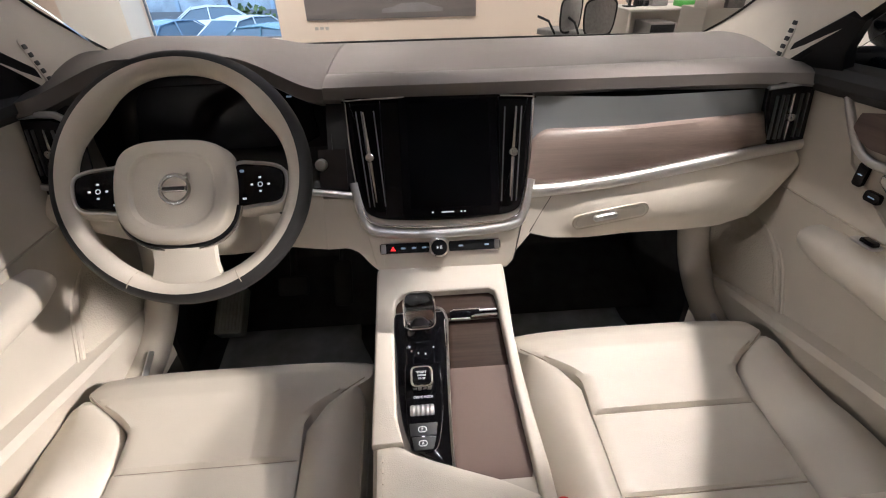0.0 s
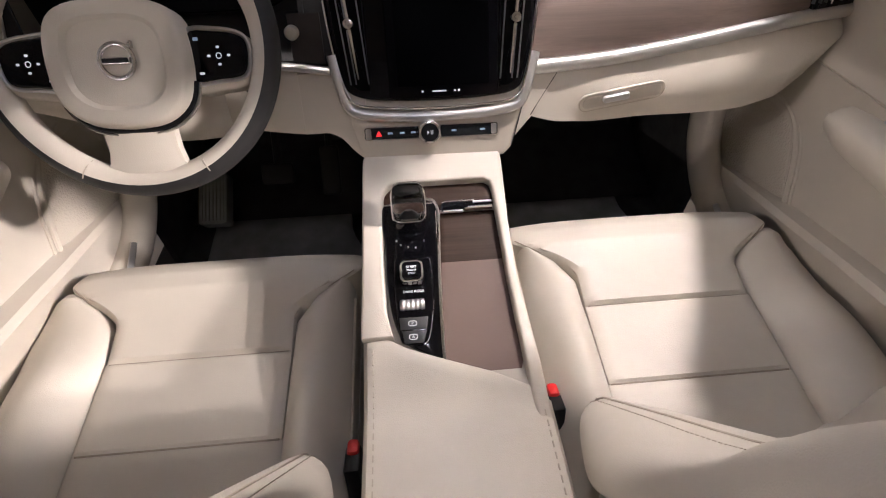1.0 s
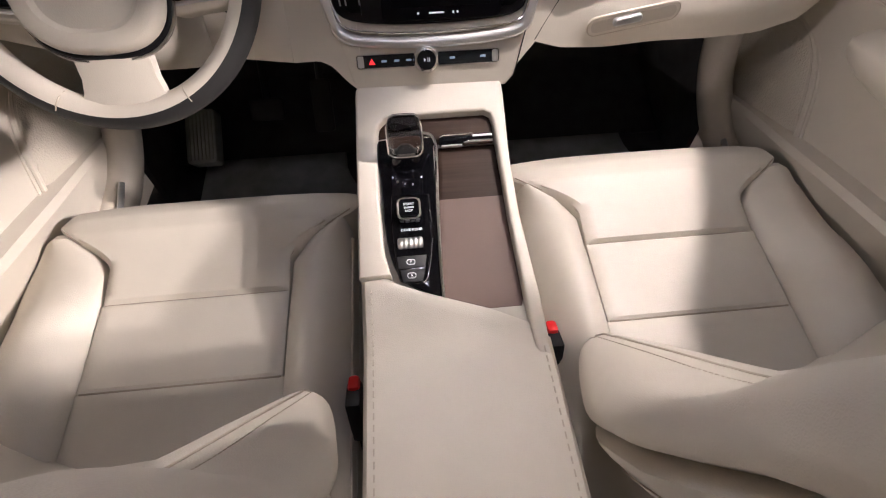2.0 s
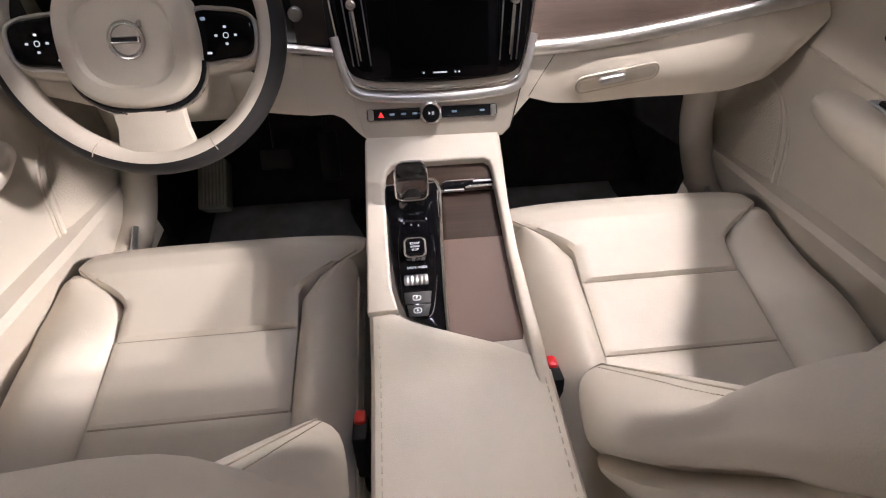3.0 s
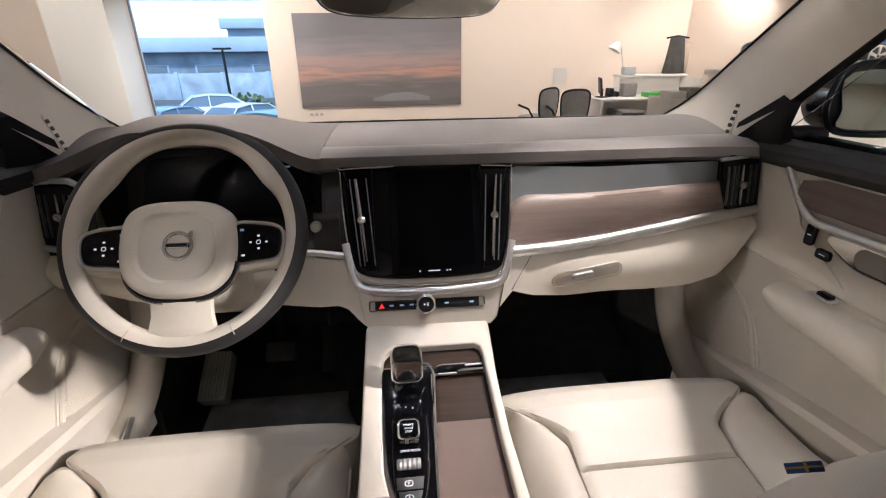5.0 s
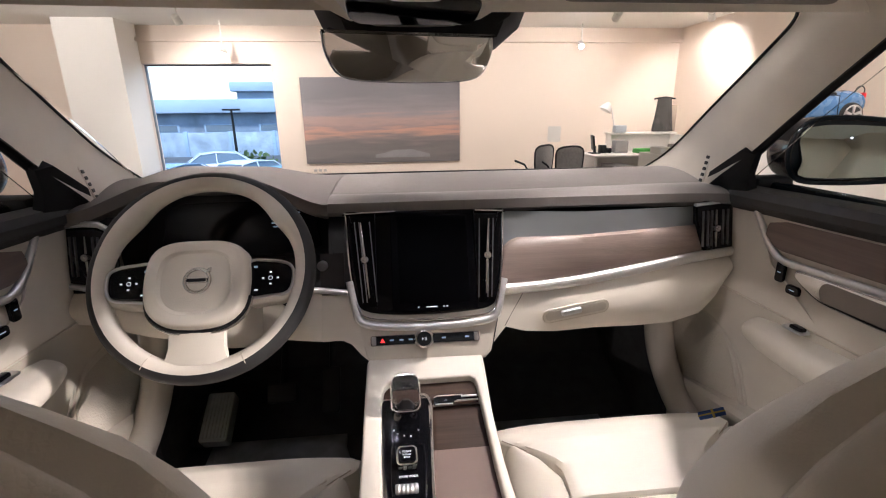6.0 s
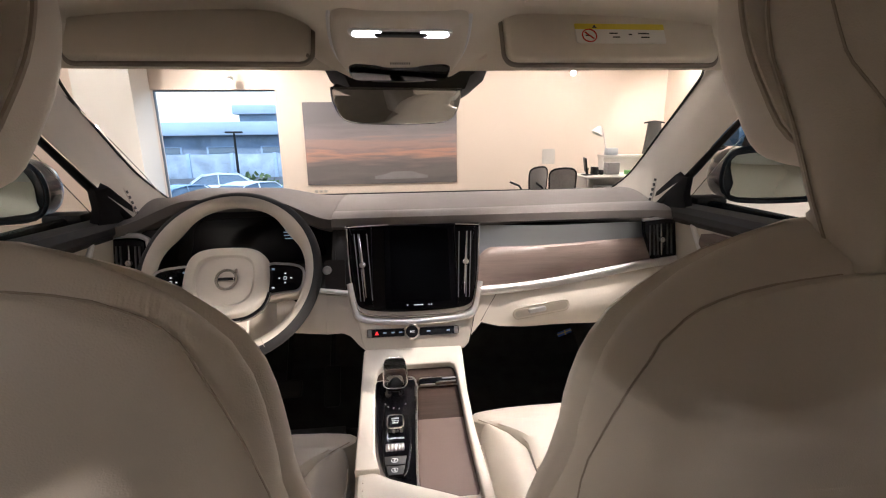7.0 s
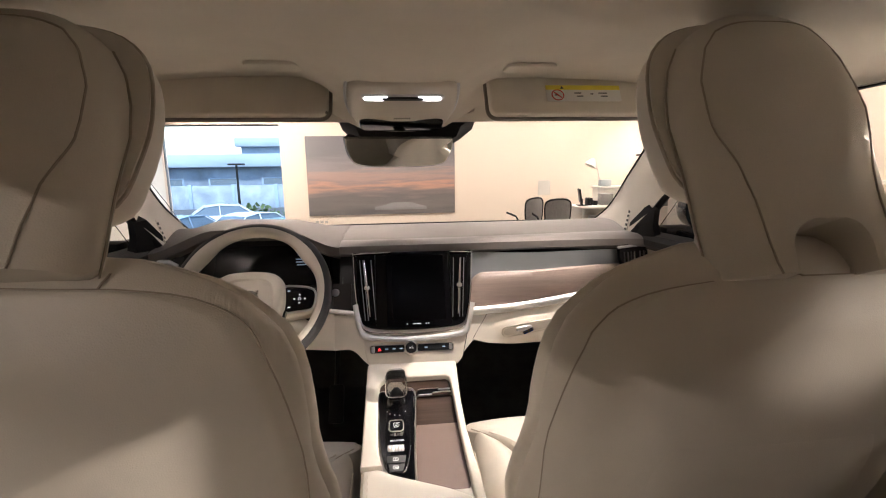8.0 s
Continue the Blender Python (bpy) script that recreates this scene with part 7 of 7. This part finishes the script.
mon = thing("monitor", (3.18, 7.3, 0.56), "thin dark computer monitor seen edge-on on the desk", "monitor")
part("screen", rbox((0, 0, 0.17), (0.03, 0.42, 0.24), 0.006, pose(3.20, 7.3, 0.56, 0, -8, -18)), BLACK, mon)
part("stand", rbox((3.21, 7.3, 0.62), (0.03, 0.06, 0.12), 0.006), BLACK, mon)
part("foot", rbox((3.21, 7.3, 0.567), (0.14, 0.18, 0.014), 0.004), BLACK, mon)
lamp = thing("desk_lamp", (3.60, 7.85, 0.86), "small white desk lamp with a conical shade", "lamp")
part("base", lathe([(0.07, 0.0), (0.07, 0.012), (0.02, 0.02)], Matrix.Translation((3.80, 7.85, 0.863))), DESK, lamp)
part("arm", tube([(3.80, 7.85, 0.87), (3.70, 7.85, 1.27)], 0.009), SILVER, lamp)
part("shade", lathe([(0.02, 0.10), (0.05, 0.08), (0.11, -0.04), (0.105, -0.04), (0.045, 0.075), (0.015, 0.09)], Matrix.Translation((3.60, 7.85, 1.27)) @ pose(0, 0, 0, 0, 28)), DESK, lamp)
box = thing("document_box", (3.58, 7.80, 0.862), "pale grey box on the counter", "box")
part("box_body", rbox((3.84, 7.78, 0.925), (0.20, 0.12, 0.12), 0.006), plain("pale_grey_card", (0.42, 0.45, 0.48)), box)
ft = thing("folder", (4.05, 7.2, 0.56), "bright green folder lying on the desk", "folder")
part("cover", rbox((4.05, 7.2, 0.595), (0.36, 0.24, 0.07), 0.006), plain("green_card", (0.09, 0.42, 0.07), 0.5), ft)
for k, (x, w, h) in enumerate(((3.36, 0.08, 0.13), (3.46, 0.06, 0.08), (3.66, 0.22, 0.20), (4.35, 0.16, 0.03))):
    it = thing("desk_item", (x, 7.35, 0.56), ("dark phone cradle on the desk", "small dark cup on the desk", "grey letter tray on the desk", "dark notebook lying on the desk")[k], ("phone", "cup", "letter tray", "notebook")[k])
    part("item_body", rbox((x, 7.35, 0.561 + h / 2), (w, 0.16, h), 0.012), (BLACK, BLACK, MESH_GREY, BLACK)[k], it)
bn = thing("drawer_unit", (3.4, 7.0, FZ), "dark grey pedestal under the desk", "drawer unit")
part("body", rbox((3.50, 7.02, 0.05), (0.36, 0.5, 0.70), 0.008), MESH_GREY, bn)
part("drawer_front", rbox((3.50, 6.765, 0.30), (0.34, 0.01, 0.16), 0.004), BLACK, bn)
part("drawer_front", rbox((3.50, 6.765, 0.02), (0.34, 0.01, 0.34), 0.004), BLACK, bn)
jk = thing("jacket", (4.66, 7.85, 0.86), "dark grey jacket draped over a stand on the counter", "jacket")
rows = []
for k in range(9):
    f = k / 8
    row = []
    for j in range(32):
        a = 2 * math.pi * j / 32
        r = 0.11 + 0.07 * f + 0.030 * math.sin(5 * a + 2) * f + 0.016 * math.sin(9 * a) * f
        row.append(Vector((4.66 + r * math.cos(a) * (1.15 - 0.15 * f), 7.87 + r * 0.45 * math.sin(a), 1.42 - 0.55 * f - 0.02 * math.cos(2 * a) * (1 - f))))
    rows.append(row)
part("cloth", sheet(rows, True, True), plain("dark_wool", (0.07, 0.065, 0.06), 0.95, 0.3, 12.0, 0.4, 200.0), jk)
part("hanger", tube([(4.47, 7.87, 1.415), (4.66, 7.87, 1.445), (4.85, 7.87, 1.415)], 0.014), BLACK, jk)
bd = thing("display_board", (4.78, 7.9, 0.86), "pale board leaning on the counter", "board")
part("board", rbox((4.84, 7.92, 1.09), (0.18, 0.03, 0.45), 0.004, None), plain("warm_card", (0.42, 0.34, 0.27)), bd)
nt = thing("notice", (2.62, 8.98, 0.9), "small pale notice on the wall", "notice")
part("sheet", rbox((3.10, 8.985, 0.80), (0.26, 0.01, 0.30), 0.002), plain("notice_paper", (0.6, 0.57, 0.53)), nt)

# ---- ride-on toy car on its counter ----
ct = thing("display_counter", (4.1, 4.4, 0), "white display counter under the toy car", "counter")
part("counter_top", rbox((4.20, 4.40, 1.02), (2.1, 0.75, 0.04), 0.008), DESK, ct)
part("counter_body", rbox((4.20, 4.45, 0.35), (2.0, 0.62, 1.3), 0.006), DESK, ct)
st = thing("cabinet", (3.3, 5.3, 0), "white low cabinet with papers on it", "cabinet")
part("cabinet_body", rbox((3.55, 5.35, 0.21), (1.0, 0.5, 1.02), 0.006), DESK, st)
for k in range(4):
    bx = thing("paper_stack", (3.2, 5.2, 0.72), "stack of papers and boxes on the cabinet", "papers", "paper stacks")
    part("papers", rbox((3.15 + 0.22 * k, 5.25, 0.76 + 0.015 * k), (0.18, 0.24, 0.08 + 0.03 * k), 0.004), (DESK, MESH_GREY, DESK, MESH_GREY)[k], bx)
toy = thing("toy_car", (3.9, 4.0, 1.04), "blue ride-on toy car with silver wheels and dark seats", "toy car")
TOY = rough_noise(material("toy_blue", (0.055, 0.135, 0.27), 0.25), 15.0, 0.2, 0.35)
rows = []
for x, zb, zt, w in ((3.33, 1.16, 1.20, 0.20), (3.36, 1.10, 1.29, 0.25), (3.50, 1.09, 1.335, 0.27), (3.68, 1.09, 1.365, 0.28), (3.80, 1.09, 1.36, 0.28), (4.15, 1.09, 1.355, 0.28), (4.30, 1.10, 1.385, 0.27), (4.42, 1.13, 1.37, 0.25), (4.47, 1.20, 1.31, 0.22)):
    rows.append([Vector((x, 4.0 + c[0] * w, (zb + zt) / 2 + c[1] * (zt - zb) / 2)) for c in rrect(2, 2, 0.55, 4)])
tb = part("body", sheet(rows, True, True), TOY, toy)
part("door_line", tube([(3.80, 3.718, 1.12), (3.79, 3.715, 1.33), (4.12, 3.715, 1.335), (4.14, 3.718, 1.12)], 0.004, 6), BLACK, tb)
part("cockpit", rbox((3.96, 4.0, 1.345), (0.42, 0.42, 0.04), 0.015), BLACK, toy)
part("windscreen_frame", tube(catmull([(3.70, 3.78, 1.36), (3.82, 3.80, 1.47), (3.83, 4.0, 1.49), (3.82, 4.20, 1.47), (3.70, 4.22, 1.36)], 4), 0.012, 6), BLACK, toy)
for y in (3.88, 4.12):
    part("toy_seat", sheet([[Vector((4.10 + dz * 0.12 + c[0] * 0.03, y + c[1] * w, 1.36 + dz)) for c in rrect(2, 2, 0.7, 4)] for dz, w in ((0.0, 0.09), (0.06, 0.09), (0.09, 0.05), (0.11, 0.065), (0.15, 0.06), (0.165, 0.03))], True, True), BLACK if y < 4 else TOY, toy)
part("side_mirror", rbox((3.80, 3.70, 1.395), (0.06, 0.05, 0.035), 0.012), SILVER, toy)
part("tail_lamp", rbox((4.455, 3.83, 1.335), (0.03, 0.10, 0.05), 0.01), RED, toy)
for x in (3.525, 4.27):
    for y in (3.74, 4.26):
        m = Matrix.Translation((x, y, 1.155)) @ pose(0, 0, 0, 90)
        w = part("wheel", lathe([(0.07, -0.05), (0.105, -0.05), (0.115, -0.03), (0.115, 0.03), (0.105, 0.05), (0.07, 0.05)], m), TYRE, toy)
        part("rim", join(*[puffy([(-0.010, 0.012), (0.010, 0.012), (0.016, 0.088), (-0.016, 0.088)], m @ pose(0, 0, 0, 0, 0, 72 * k), 0.056, 0.004, base=-0.052) for k in range(5)], tube([m @ Vector((0.088 * math.cos(t), 0.088 * math.sin(t), z)) for z in (0.05,) for t in (2 * math.pi * k / 28 for k in range(28))], 0.008, 6, True)), SILVER, w)
part("spare_ring", tube([(4.62 + 0.05 * math.cos(t), 4.0, 1.38 + 0.05 * math.sin(t)) for t in (2 * math.pi * k / 20 for k in range(20))], 0.006, 6, True), BLACK, toy)
for ob in toy.children_recursive:
    ob.data.transform(Matrix.Translation((0.02, 0.35, 0.0)))
toy.location += Vector((0.02, 0.35, 0.0))
for ob in toy.children:
    ob.matrix_parent_inverse = toy.matrix_basis.inverted()
